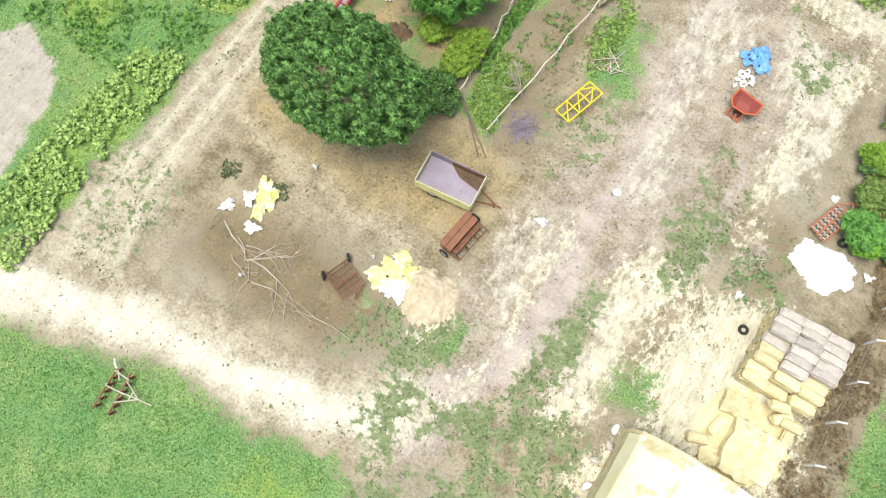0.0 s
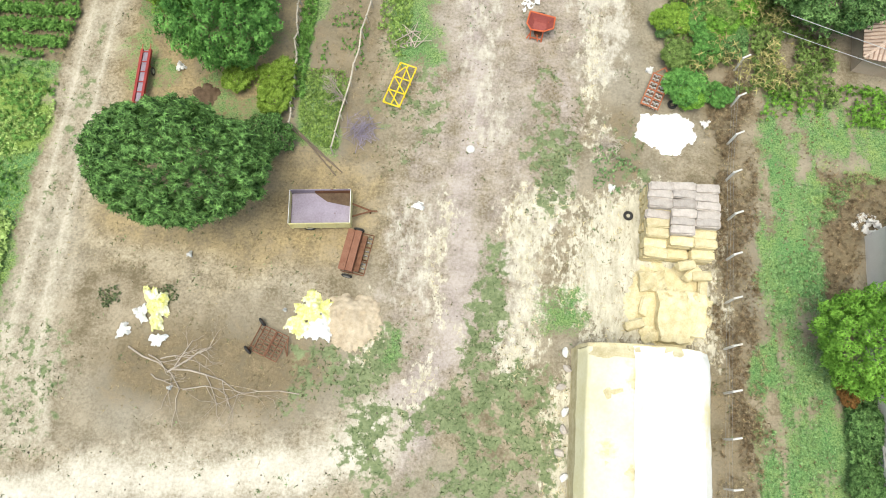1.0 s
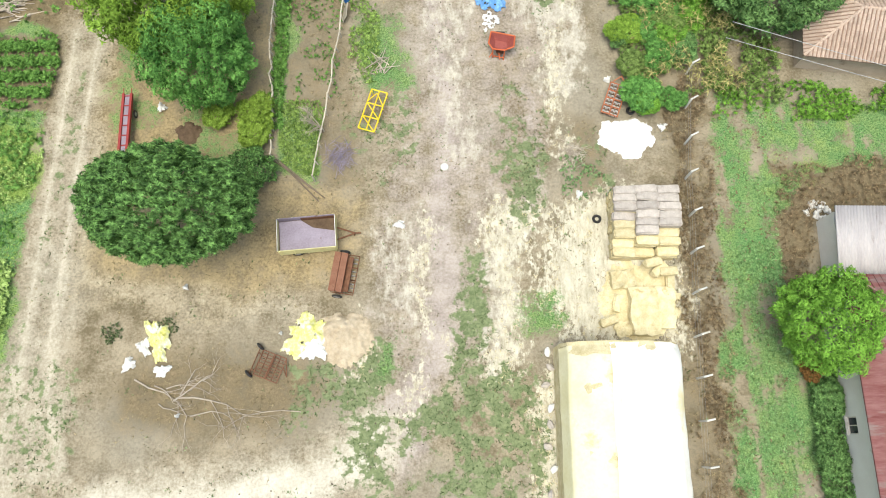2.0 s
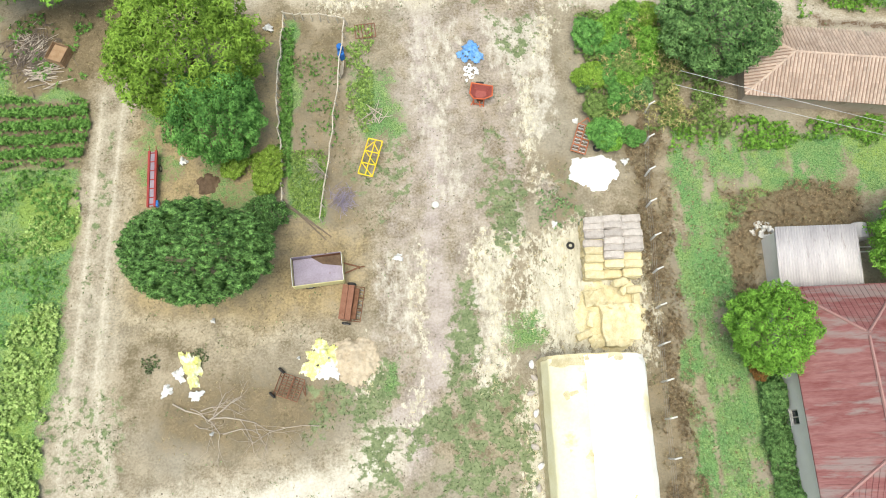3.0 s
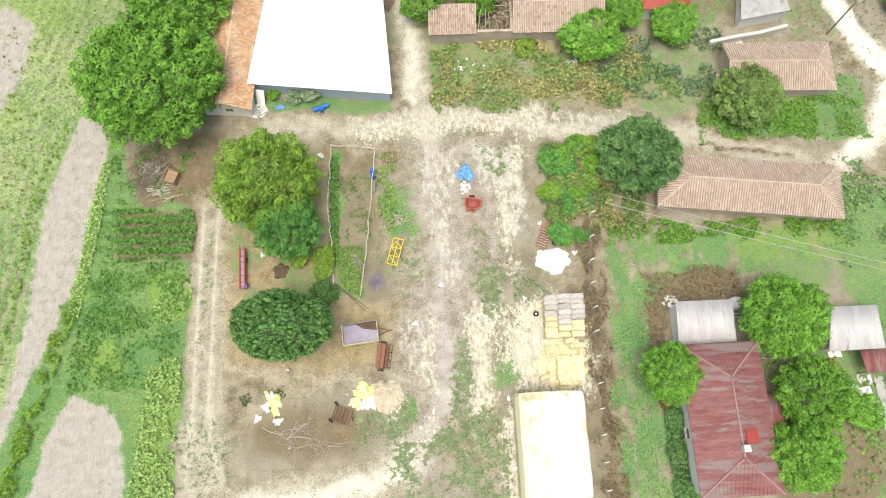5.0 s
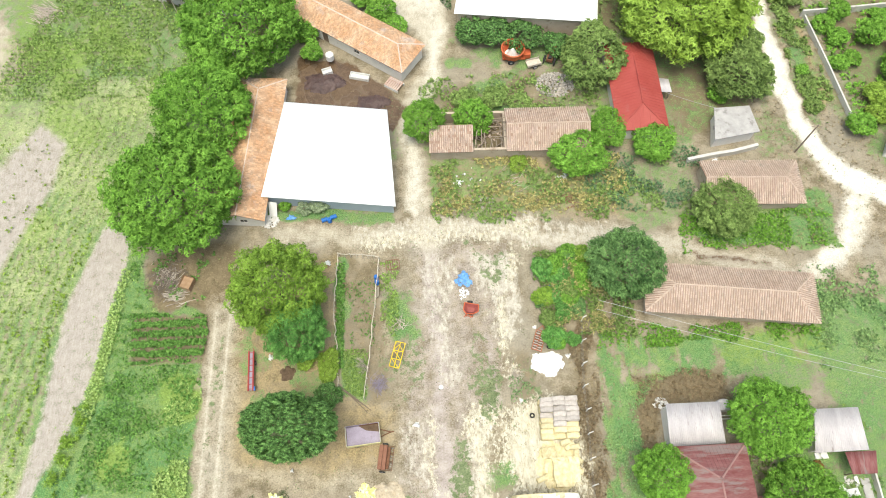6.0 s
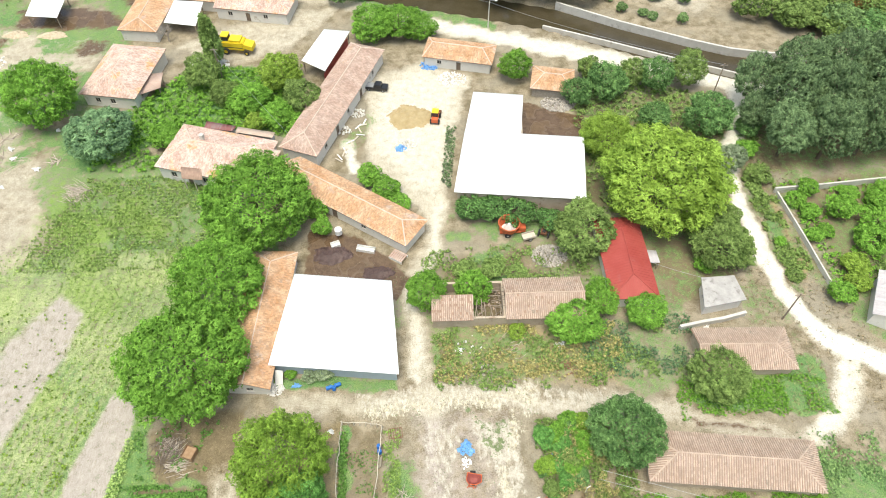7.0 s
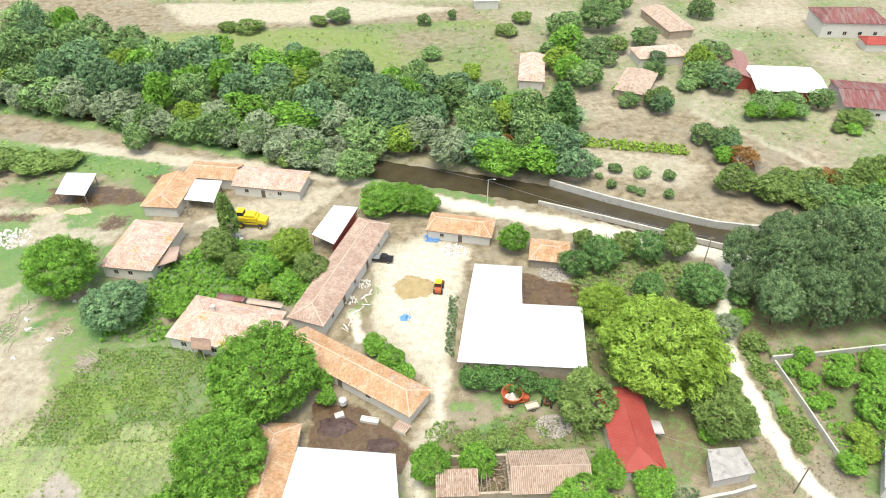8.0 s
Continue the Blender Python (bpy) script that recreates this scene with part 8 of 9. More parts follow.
def bare_tree(x, y, first, thick, seed, label, material=M_TWIG, depth=4):
    """A leafless tree of ever finer branches."""
    t = thing("bare_tree", label, "tree", (x, y, 0))
    bm = bmesh.new()
    rng = random.Random(seed)

    def bough(p, d, l, r, k):
        q = p + d * l
        rod(bm, p, q, r, r * 0.7, 6 if k > 2 else 4)
        if k:
            for _ in range(4 if k > 1 else 3):
                dd = (d + Vector((rng.gauss(0, 0.55), rng.gauss(0, 0.55), rng.uniform(-0.1, 0.4)))).normalized()
                bough(p.lerp(q, rng.uniform(0.5, 1.0)), dd, l * rng.uniform(0.55, 0.85), r * 0.55, k - 1)
    bough(Vector((0, 0, -0.1)), Vector((0.02, 0.05, 1)).normalized(), first, thick, depth)
    part("crown", bm, material, t, "bare grey branches")


bare_tree(-8.75, 22.9, 1.45, 0.085, 19, "small leafless grey tree in the kitchen garden")
for k, (x, y, f) in enumerate(((10.5, 156.5, 2.6), (14.5, 155, 2.3), (24.6, 154.6, 2.8), (27, 152, 2.2), (78, 137, 2.2), (81.5, 135.6, 1.9), (-52.8, 126.4, 1.7))):
    bare_tree(x, y, f, 0.16, 60 + k, "dead leafless tree with a tangle of grey twigs", M_DEADWOOD)
for k, (x, y) in enumerate(((21.5, 149.5), (19, 151))):
    T("far", x, y, 3.0, 5.0, M_LEAFR, "rust-brown dying tree on the stream bank")

# ---- barrels, tubs, boards ----
def barrel(x, y, label, lying=False, r=0.29, h=0.88, material=None, group="blue barrels"):
    b = thing("barrel", label, "barrel", (x, y, 0), 20, group)
    m_ = material or M_BLUE
    bm = bmesh.new()
    prof = ((0.0, r * 0.93), (0.06, r), (h * 0.33, r), (h * 0.35, r * 1.05), (h * 0.37, r), (h * 0.63, r), (h * 0.65, r * 1.05), (h * 0.67, r), (h - 0.05, r), (h, r * 0.92))
    rings = []
    for z, rr in prof:
        ring = [(rr * math.cos(2 * math.pi * i / 18), rr * math.sin(2 * math.pi * i / 18)) for i in range(18)]
        rings.append([bm.verts.new((z - h / 2, u, r + v) if lying else (u, v, z)) for u, v in ring])
    for lo, hi in zip(rings, rings[1:]):
        for i in range(18):
            bm.faces.new((lo[i], lo[(i + 1) % 18], hi[(i + 1) % 18], hi[i]))
    bm.faces.new(rings[0][::-1])
    bm.faces.new(rings[-1])
    body = part("body", bm, m_, b)
    if not lying:
        part("bung", rods(((0.13, 0, h), (0.13, 0, h + 0.03), 0.05, None, 10)), M_RUBBER, body)


for x, y, ly in ((-14.6, 44.1, True), (-13.9, 43.9, False), (-13.4, 44.5, True)):
    barrel(x, y, "blue plastic barrel in front of the white shed", ly)
for x, y in ((-7.5, 35.1), (-7.4, 34.4)):
    barrel(x, y, "blue plastic barrel in the kitchen garden")
crumple("blue_cover", -19.3, 44.7, 0.9, 0.5, 0.35, M_BLUETARP, 50, 0, label="blue plastic cover in front of the shed", category="cover")
rh = thing("rusty_gate", "rusty slatted iron gate lying beside the garden", "gate", (-5.3, 37.0, 0), 5)
frame_bars(rh, [((-0.9, -0.7, 0.15), (0.9, -0.7, 0.15)), ((-0.9, 0.7, 0.15), (0.9, 0.7, 0.15)), ((-0.9, -0.7, 0.15), (-0.9, 0.7, 0.15)), ((0.9, -0.7, 0.15), (0.9, 0.7, 0.15))] + [((-0.9 + 0.3 * k, -0.7, 0.16), (-0.9 + 0.3 * k, 0.7, 0.16)) for k in range(1, 6)], M_RUSTBROWN, "bar", 0.035)
brd = part("board", slab(bmesh.new(), [(-7.55, 32.3, 0.06), (-7.15, 32.3, 0.9), (-7.1, 33.6, 0.9), (-7.5, 33.6, 0.06)], (-0.04, 0, 0)), M_PALEWOOD)
tagged(brd, "pale board leaning on the garden fence", "board")

for x, y, r, k in ((-80.5, 93, 3.0, 71), (-76.5, 98.5, 2.4, 72), (-84, 88, 2.6, 73), (-66.5, 91.5, 1.6, 74)):
    twig_heap("log_scatter", "scattered pale logs and boards on bare ground", "logs", x, y, r, 9, M_TWIG, k, 2.4, 0.15, thick=0.12)
for k in range(14):
    rg = random.Random(900 + k)
    x, y = rg.uniform(-88, -68), rg.uniform(84, 108)
    crumple("rag", x, y, 0.5 + 0.6 * rg.random(), 0.4 + 0.3 * rg.random(), 0.3, M_SACK if k % 3 else M_WHITEPLASTIC, 200 + k, k * 50, label="white rag of plastic on the waste ground", category="litter")

# ---- muddy yard behind the shed ----
tk = thing("water_tank", "white plastic water tank on a stand", "tank", (-14.4, 71.6, 0), 20)
part("body", rods(((0, 0, 0.8), (0, 0, 1.8), 0.62, None, 20), ((0, 0, 1.8), (0, 0, 1.95), 0.62, 0.3, 20)), M_WHITEPAINT, tk)
frame_bars(tk, [((x, y, -0.05), (x * 0.9, y * 0.9, 0.8)) for x in (-0.5, 0.5) for y in (-0.5, 0.5)], M_RUST, "leg", 0.05)
def trough(x, y, turn, l, w, label):
    t = thing("trough", label, "trough", (x, y, 0), turn, "white troughs")
    part("base", boxes((-l / 2, l / 2, -w / 2, w / 2, -0.05, 0.12)), M_WHITEPAINT, t)
    for r in ((-l / 2, l / 2, -w / 2, -w / 2 + 0.08), (-l / 2, l / 2, w / 2 - 0.08, w / 2), (-l / 2, -l / 2 + 0.08, -w / 2 + 0.08, w / 2 - 0.08), (l / 2 - 0.08, l / 2, -w / 2 + 0.08, w / 2 - 0.08)):
        part("side", boxes((*r, 0.12, 0.6)), M_WHITEPAINT, t)
trough(-14.9, 69.6, 20, 1.5, 1.0, "white cattle trough in the muddy yard")
trough(-9.9, 68.4, -14, 3.0, 1.0, "long white cattle trough in the muddy yard")
st = thing("stile", "white slatted ramp at the stable's end", "ramp", (-4.6, 66.6, 0), -35)
for k in range(7):
    part("slat", boxes((-1.3 + k * 0.36, -1.05 + k * 0.36, -0.9, 0.9, 0.5 + k * 0.02, 0.56 + k * 0.02)), M_PINK, st)
for y in (-0.85, 0.85):
    part("rail", boxes((-1.3, 1.2, y - 0.06, y + 0.06, -0.05, 0.5)), M_WHITEPAINT, st)

# ---- feed mixer and scrap beside the white barn ----
mx = thing("feed_mixer", "orange round feed mixer beside the shrubs", "feed mixer", (13.7, 71.2, 0), 0, scale=(1.25, 1.25, 1.15))
bm = bmesh.new()
for (z0, r0), (z1, r1) in zip(((0.5, 1.0), (0.9, 1.15), (1.7, 1.35)), ((0.9, 1.15), (1.7, 1.35), (1.95, 1.4))):
    n = 28
    a = [bm.verts.new((r0 * math.cos(2 * math.pi * i / n), r0 * math.sin(2 * math.pi * i / n), z0)) for i in range(n)]
    b = [bm.verts.new((r1 * math.cos(2 * math.pi * i / n), r1 * math.sin(2 * math.pi * i / n), z1)) for i in range(n)]
    for i in range(n):
        bm.faces.new((a[i], a[(i + 1) % n], b[(i + 1) % n], b[i]))
tub = part("tub", bm, M_ORANGEPAINT, mx)
part("rim", torus(bmesh.new(), (0, 0, 1.96), (0, 0, 1), 1.4, 0.09, 28, 8), M_ORANGEPAINT, tub)
part("floor", rods(((0, 0, 0.5), (0, 0, 0.6), 1.0, None, 28)), M_WHITEPAINT, tub)
part("auger", rods(((0, 0, 0.6), (0, 0, 1.8), 0.75, 0.12, 14)), M_WHITEPAINT, tub, "white steel auger")
part("chassis", boxes((-1.2, 1.6, -0.6, 0.6, 0.35, 0.55)), M_ORANGEPAINT, mx)
part("arm", boxes((1.3, 2.2, -0.5, 0.4, 0.4, 1.2)), M_ORANGEPAINT, mx)
for y in (-1.05, 1.05):
    wheel(mx, -0.2, y, 0.4, 0.3)
old = thing("old_tractor", "rusty orange tractor wreck beside the barn", "tractor", (19.6, 70.6, 0), 70)
part("hood", boxes((0.2, 1.8, -0.4, 0.4, 0.7, 1.35)), M_ORANGEPAINT, old)
part("body", boxes((-1.0, 0.2, -0.5, 0.5, 0.55, 1.0)), M_RUST, old)
part("seat", boxes((-0.8, -0.35, -0.25, 0.25, 1.0, 1.3)), M_RUBBER, old)
for x, y, r in ((-0.7, -0.8, 0.65), (-0.7, 0.8, 0.65), (1.5, -0.7, 0.4), (1.5, 0.7, 0.4)):
    wheel(old, x, y, r, 0.3, m_rim=M_ORANGEPAINT)
bx = thing("feed_cart", "old wooden cart with straw beside the mixer", "cart", (16.9, 69.6, 0), 15)
part("bed", boxes((-1.1, 1.1, -0.6, 0.6, 0.5, 0.58)), M_PALEWOOD, bx)
for y in (-0.62, 0.62):
    part("side", boxes((-1.1, 1.1, y - 0.03, y + 0.03, 0.58, 0.95)), M_PALEWOOD, bx)
    wheel(bx, 0, y * 1.2, 0.35, 0.14)
rng = random.Random(44)


def stone_heap(x, y, r, n, label, material=None, size=0.22):
    bm = bmesh.new()
    for k in range(n):
        a, d = rng.uniform(0, 6.28), r * math.sqrt(rng.random())
        c = Vector((math.cos(a) * d, math.sin(a) * d * 0.75, max(0.05, (1 - d / r) * 0.7 * rng.random())))
        s = size * rng.uniform(0.6, 1.3)
        m_ = Matrix.Translation(c) @ Euler((rng.random() * 3, rng.random() * 3, rng.random() * 3)).to_matrix().to_4x4()
        box(bm, -s / 2, s / 2, -s * 0.4, s * 0.4, -s * 0.3, s * 0.3, m_)
    ob = part("rubble_heap", bm, material or M_STONE)
    ob.location = (x, y, 0)
    tagged(ob, label, "rubble", kind="stuff")


stone_heap(19.8, 65.8, 3.0, 500, "heap of grey-brown field stones behind the ruin", size=0.3)
stone_heap(-22.3, 44.3, 1.3, 160, "heap of white rubble at the barn's corner", M_PLASTER, 0.26)
stone_heap(-3.0, 92.4, 2.2, 120, "scattered white rubble in the courtyard", M_PLASTER, 0.25)
stone_heap(26.8, 102.6, 3.4, 500, "fallen stone wall of the hut", size=0.34)
stone_heap(27.4, 17.0, 0.9, 50, "small heap of pale bricks beside the shed", M_PLASTER, 0.25)
stone_heap(6.4, 110.9, 3.0, 160, "rubbish and rubble along the cottage wall", M_SACK, 0.3)
stone_heap(2.4, 115.6, 2.2, 120, "rubbish heap of bags and cans by the cottage", M_BLUETARP, 0.35)
stone_heap(-3.9, 91.6, 1.0, 60, "heap of blue plastic in the courtyard", M_BLUETARP, 0.4)
stone_heap(-90, 120, 5.0, 160, "scattered white rubble in the earth yard", M_PLASTER, 0.5)
stone_heap(-45.4, 118.6, 2.2, 90, "white rubble and torn sacks beside the cottage", M_PLASTER, 0.4)
stone_heap(-40.6, 118.0, 1.8, 70, "white rubble and torn sacks beside the harvester", M_SACK, 0.4)
stone_heap(-14.6, 97.0, 1.6, 60, "white plaster lumps along the barn wall", M_PLASTER, 0.3)
stone_heap(-12.2, 101.6, 1.6, 60, "white plaster lumps along the barn wall", M_PLASTER, 0.3)
stone_heap(7.6, 46.0, 1.6, 26, "scattered pale stones in the weeds", M_STONE, 0.26)
stone_heap(5.8, 50.2, 2.0, 9, "scattered white litter in the weeds", M_SACK, 0.24)
for x, y, rx, ry, h in ((-15.4, 67.6, 3.3, 1.9, 0.7), (-7.9, 63.7, 2.6, 1.4, 0.6)):
    mound("manure_heap", "low dark heap of wet manure in the yard", "manure heap", x, y, rx, ry, h, M_MANURE, 71, 0.12, group="manure heaps")
for x, y, rx in ((-86.2, 130.2, 2.8), (-78.2, 129.6, 3.2)):
    mound("sand_heap", "long pale heap of sandy earth by the pen", "sand", x, y, rx, 1.3, 0.7, M_CHAFF, 73, 0.12)
lean_sheet = part("sheet", slab(bmesh.new(), [(-22.3, 45.3, 0.1), (-21.2, 45.0, 0.1), (-21.0, 46.2, 1.9), (-22.1, 46.4, 1.9)], (0, -0.05, 0)), M_WHITEPAINT)
tagged(lean_sheet, "white sheet leaning on the shed's corner", "sheet")
mound("sand_heap", "flat heap of yellow-brown sand in the courtyard", "sand", -2.2, 100.0, 4.2, 3.4, 0.9, M_SAND, 31, 0.15)

# ---- loader ----
ld = thing("loader", "small orange loader beside the sand heap", "loader", (2.7, 98.9, 0), 80)
part("body", boxes((-1.4, 0.5, -0.6, 0.6, 0.6, 1.3)), M_ORANGEPAINT, ld)
cab = part("cab", boxes((-0.5, 0.6, -0.55, 0.55, 1.3, 2.3)), M_GLASS, ld, "glazed cab")
part("roof", boxes((-0.6, 0.7, -0.62, 0.62, 2.3, 2.4)), M_YELLOW, cab)
part("bucket", slab(bmesh.new(), [(1.8, -0.9, 0.1), (2.6, -0.9, 0.1), (2.6, 0.9, 0.1), (1.8, 0.9, 0.1)], (-0.3, 0, 0.6)), M_RUST, ld)
for y in (-0.5, 0.5):
    part("arm", rods(((0.3, y, 1.2), (2.0, y, 0.5), 0.09)), M_ORANGEPAINT, ld)
for x in (-0.9, 0.9):
    for y in (-0.75, 0.75):
        wheel(ld, x, y, 0.5, 0.35)

# ---- pickup ----
pk = thing("black_pickup", "black pickup truck parked under the barn's eaves", "car", (-8.6, 108.6, 0), -10)
body = bmesh.new()
box(body, -2.3, 2.3, -0.85, 0.85, 0.4, 0.95)
bmesh.ops.bevel(body, geom=body.edges[:], offset=0.08, segments=2, affect="EDGES")
part("body", body, M_BLACKPAINT, pk)
cab = bmesh.new()
prism(cab, [(-0.4, -0.78), (1.2, -0.78), (1.2, 0.78), (-0.4, 0.78)], 0.95, 1.5)
for v in cab.verts:
    if v.co.z > 1.2:
        v.co.x = v.co.x * 0.72 + 0.1
        v.co.y *= 0.85
c_ = part("cab", cab, M_BLACKPAINT, pk)
part("windscreen", slab(bmesh.new(), [(1.21, -0.68, 0.98), (1.21, 0.68, 0.98), (0.99, 0.6, 1.46), (0.99, -0.6, 1.46)], (-0.02, 0, 0)), M_GLASS, c_)
part("load_bed", boxes((-2.2, -0.5, -0.72, 0.72, 0.96, 1.0)), M_GREYMETAL, pk)
for x in (-1.4, 1.4):
    for y in (-0.8, 0.8):
        wheel(pk, x, y, 0.33, 0.22)

# ---- combine harvester ----
cb = thing("combine_harvester", "yellow combine harvester parked in the farmyard", "harvester", (-37.4, 122.2, 0), -10)
bd = bmesh.new()
box(bd, -3.4, 1.6, -1.2, 1.2, 1.0, 2.9)
bmesh.ops.bevel(bd, geom=bd.edges[:], offset=0.15, segments=2, affect="EDGES")
part("body", bd, M_YELLOW, cb)
cb_ = part("cab", boxes((-3.0, -1.6, -0.8, 0.8, 2.9, 3.9)), M_GLASS, cb, "glazed driver's cab")
part("roof", boxes((-3.1, -1.5, -0.9, 0.9, 3.9, 4.05)), M_YELLOW, cb_)
part("grain_tank", boxes((-1.4, 1.0, -1.0, 1.0, 2.9, 3.3)), M_YELLOW, cb)
part("tail", slab(bmesh.new(), [(1.6, -1.1, 2.5), (3.4, -1.1, 2.1), (3.4, 1.1, 2.1), (1.6, 1.1, 2.5)], (0, 0, -1.0)), M_YELLOW, cb)
part("header", boxes((-5.0, -4.2, -2.2, 2.2, 0.2, 1.1)), M_YELLOW, cb, "yellow cutting header")
part("feeder", slab(bmesh.new(), [(-4.3, -0.6, 1.2), (-3.2, -0.6, 1.8), (-3.2, 0.6, 1.8), (-4.3, 0.6, 1.2)], (0, 0, -0.6)), M_YELLOW, cb)
part("stripe", boxes((-3.2, 1.4, -1.215, -1.2, 1.6, 1.75)), M_BLACKPAINT, cb)
for y in (-1.35, 1.35):
    wheel(cb, -2.3, y, 0.8, 0.5, m_rim=M_YELLOW)
    wheel(cb, 2.0, y * 0.9, 0.5, 0.35, m_rim=M_YELLOW)

# ---- boards along the long barn ----
rng = random.Random(61)
for k in range(12):
    x, y, a = -15.2 + k * 0.42 + rng.uniform(-0.8, 0.8), 89.0 + k * 0.95 + rng.uniform(-0.5, 0.5), rng.uniform(0, 180)
    b = part("board", slab(bmesh.new(), [(-0.8, -0.13, 0.10), (0.8, -0.13, 0.25), (0.8, 0.13, 0.29), (-0.8, 0.13, 0.14)], (0, 0, -0.05)), M_WHITEPAINT if k % 2 else M_PALEWOOD)
    b.location, b.rotation_euler = (x, y, 0), (0, 0, radians(a))
    tagged(b, "white painted board lying in the courtyard" if k % 2 else "bleached plank lying in the courtyard", "board", "courtyard boards")
# ---- tank beside the sheet shed ----
tq = thing("fuel_tank", "grey-white round tank on a frame beside the shed", "tank", (34.7, 16.2, 0), 0)
part("body", rods(((0, -0.75, 1.1), (0, -0.6, 1.1), 0.35, 0.7, 18), ((0, -0.6, 1.1), (0, 0.6, 1.1), 0.7, None, 18), ((0, 0.6, 1.1), (0, 0.75, 1.1), 0.7, 0.35, 18)), M_GREYSHEET, tq)
frame_bars(tq, [((-0.6, -1.1, 0.45), (1.6, -1.1, 0.45)), ((-0.6, -1.5, 0.45), (1.6, -1.5, 0.45)), ((-0.5, -1.3, 0.45), (-0.5, -1.3, 0)), ((1.5, -1.3, 0.45), (1.5, -1.3, 0)), ((-0.5, 0.4, 0.6), (-0.5, 0.4, 0)), ((0.5, 0.4, 0.6), (0.5, 0.4, 0)), ((0.5, -0.4, 0.6), (0.5, -0.4, 0)), ((-0.5, -0.4, 0.6), (-0.5, -0.4, 0))], M_WHITEPAINT, "stand_bar", 0.06)

# ---- poles and wires ----
def utility_pole(x, y, h, lean, label, lamp=False):
    p = thing("utility_pole" if not lamp else "street_lamp", label, "pole" if not lamp else "street lamp", (x, y, 0), 0, "poles along the lanes")
    top = (lean[0], lean[1], h)
    part("pole", rods(((0, 0, -0.2), top, 0.14, 0.09, 10)), M_CONCRETE if lamp else M_WOOD, p)
    if lamp:
        part("arm", rods((top, (top[0] + 1.2, top[1] - 0.4, h + 0.3), 0.04)), M_GREYMETAL, p)
        part("lamp_head", boxes((top[0] + 1.1, top[0] + 1.6, top[1] - 0.55, top[1] - 0.3, h + 0.22, h + 0.34)), M_WHITEPAINT, p)
    else:
        part("crossarm", boxes((top[0] - 0.7, top[0] + 0.7, top[1] - 0.06, top[1] + 0.06, h - 0.5, h - 0.38)), M_WOOD, p)
    return Vector((x + top[0], y + top[1], h - 0.3))


utility_pole(53.3, 52.2, 7.0, (0, 0), "wooden utility pole beside the white lane")
P2 = utility_pole(57.6, 103.6, 7.5, (0, 0), "wooden utility pole near the stream")
P3 = utility_pole(15.3, 127.8, 6.5, (0, 0), "street lamp on a concrete pole by the stream road", True)
P4 = utility_pole(-19.3, 145.4, 8.0, (0, 0), "wooden utility pole by the stream road")
P5 = utility_pole(-39.6, 113.2, 7.5, (0, 0), "wooden utility pole in the farmhouse garden")
P6 = utility_pole(62, 14.5, 7.0, (0, 0), "wooden utility pole at the field's edge")


def cable(a, b, sag, label):
    bm = bmesh.new()
    n = 14
    pts = [a.lerp(b, i / n) - Vector((0, 0, sag * 4 * (i / n) * (1 - i / n))) for i in range(n + 1)]
    q = (b - a).to_track_quat("Z", "Y").to_matrix()
    rings = [[bm.verts.new(p + q @ Vector((0.02 * math.cos(1.2566 * i), 0.02 * math.sin(1.2566 * i), 0))) for i in range(5)] for p in pts]
    for r0, r1 in zip(rings, rings[1:]):
        for i in range(5):
            bm.faces.new((r0[i], r0[(i + 1) % 5], r1[(i + 1) % 5], r1[i]))
    bm.faces.new(rings[0][::-1])
    bm.faces.new(rings[-1])
    tagged(part("cable", bm, M_GREYMETAL), label, "cable", "overhead cables")


cable(Vector((20.0, 27.8, 5.2)), P6, 0.6, "sagging overhead cable from the trees to the field pole")
cable(Vector((20.4, 28.8, 5.6)), P6 + Vector((0, 0.6, 0.2)), 0.6, "sagging overhead cable from the trees to the field pole")
cable(P2, P3, 1.0, "overhead cable along the stream road")
cable(P3, P4, 1.0, "overhead cable along the stream road")
cable(P5, Vector((-24, 92, 4.5)), 0.5, "overhead cable to the barn")
cable(Vector((34.6, 61.5, 3.2)), Vector((43, 58.2, 2.7)), 0.2, "thin cable from the red-roofed house to the outbuilding")
cable(Vector((35.9, 9.5, 3.3)), Vector((44.4, 12.0, 2.8)), 0.2, "thin cable from the red house to the garage")
# ---- litter round the ruin ----
for k, (x, y, r, m_) in enumerate(((4.2, 49.2, 0.9, M_WHITEPLASTIC), (19.0, 49.4, 1.1, M_WHITEPLASTIC), (7.6, 46.8, 0.5, M_SACK), (41.4, 51.2, 0.7, M_WHITEPAINT), (49.5, 3.6, 1.2, M_CONCRETE), (48.0, 7.0, 0.7, M_CONCRETE))):
    crumple("plastic_film" if m_ is not M_CONCRETE else "concrete_slab", x, y, r, r * 0.8, 0.2, m_, 70 + k, 30 * k, label="torn white plastic film in the weeds" if m_ is not M_CONCRETE else "broken concrete slab in the yard", category="plastic film" if m_ is not M_CONCRETE else "slab", holes=0.05)
twig_heap("plank_heap", "fallen planks in the weeds before the ruin", "planks", 19.4, 45.6, 1.6, 14, M_RUSTBROWN, 8, 2.2, 0.2, 20, 0.06)
twig_heap("plank_heap", "grey planks scattered in the weeds", "planks", 12.4, 50.0, 2.4, 22, M_TWIG, 9, 2.0, 0.2, 30, 0.05)
twig_heap("plank_heap", "grey timber heap at the field edge", "planks", -60.6, 83.6, 2.2, 90, M_TWIG, 10, 3.0, 0.5, 150, 0.05)
twig_heap("plank_heap", "pale sticks and boards dumped by the brown hut", "planks", -34.6, 36.2, 1.3, 40, M_PALEWOOD, 15, 1.6, 0.35, 40, 0.04)
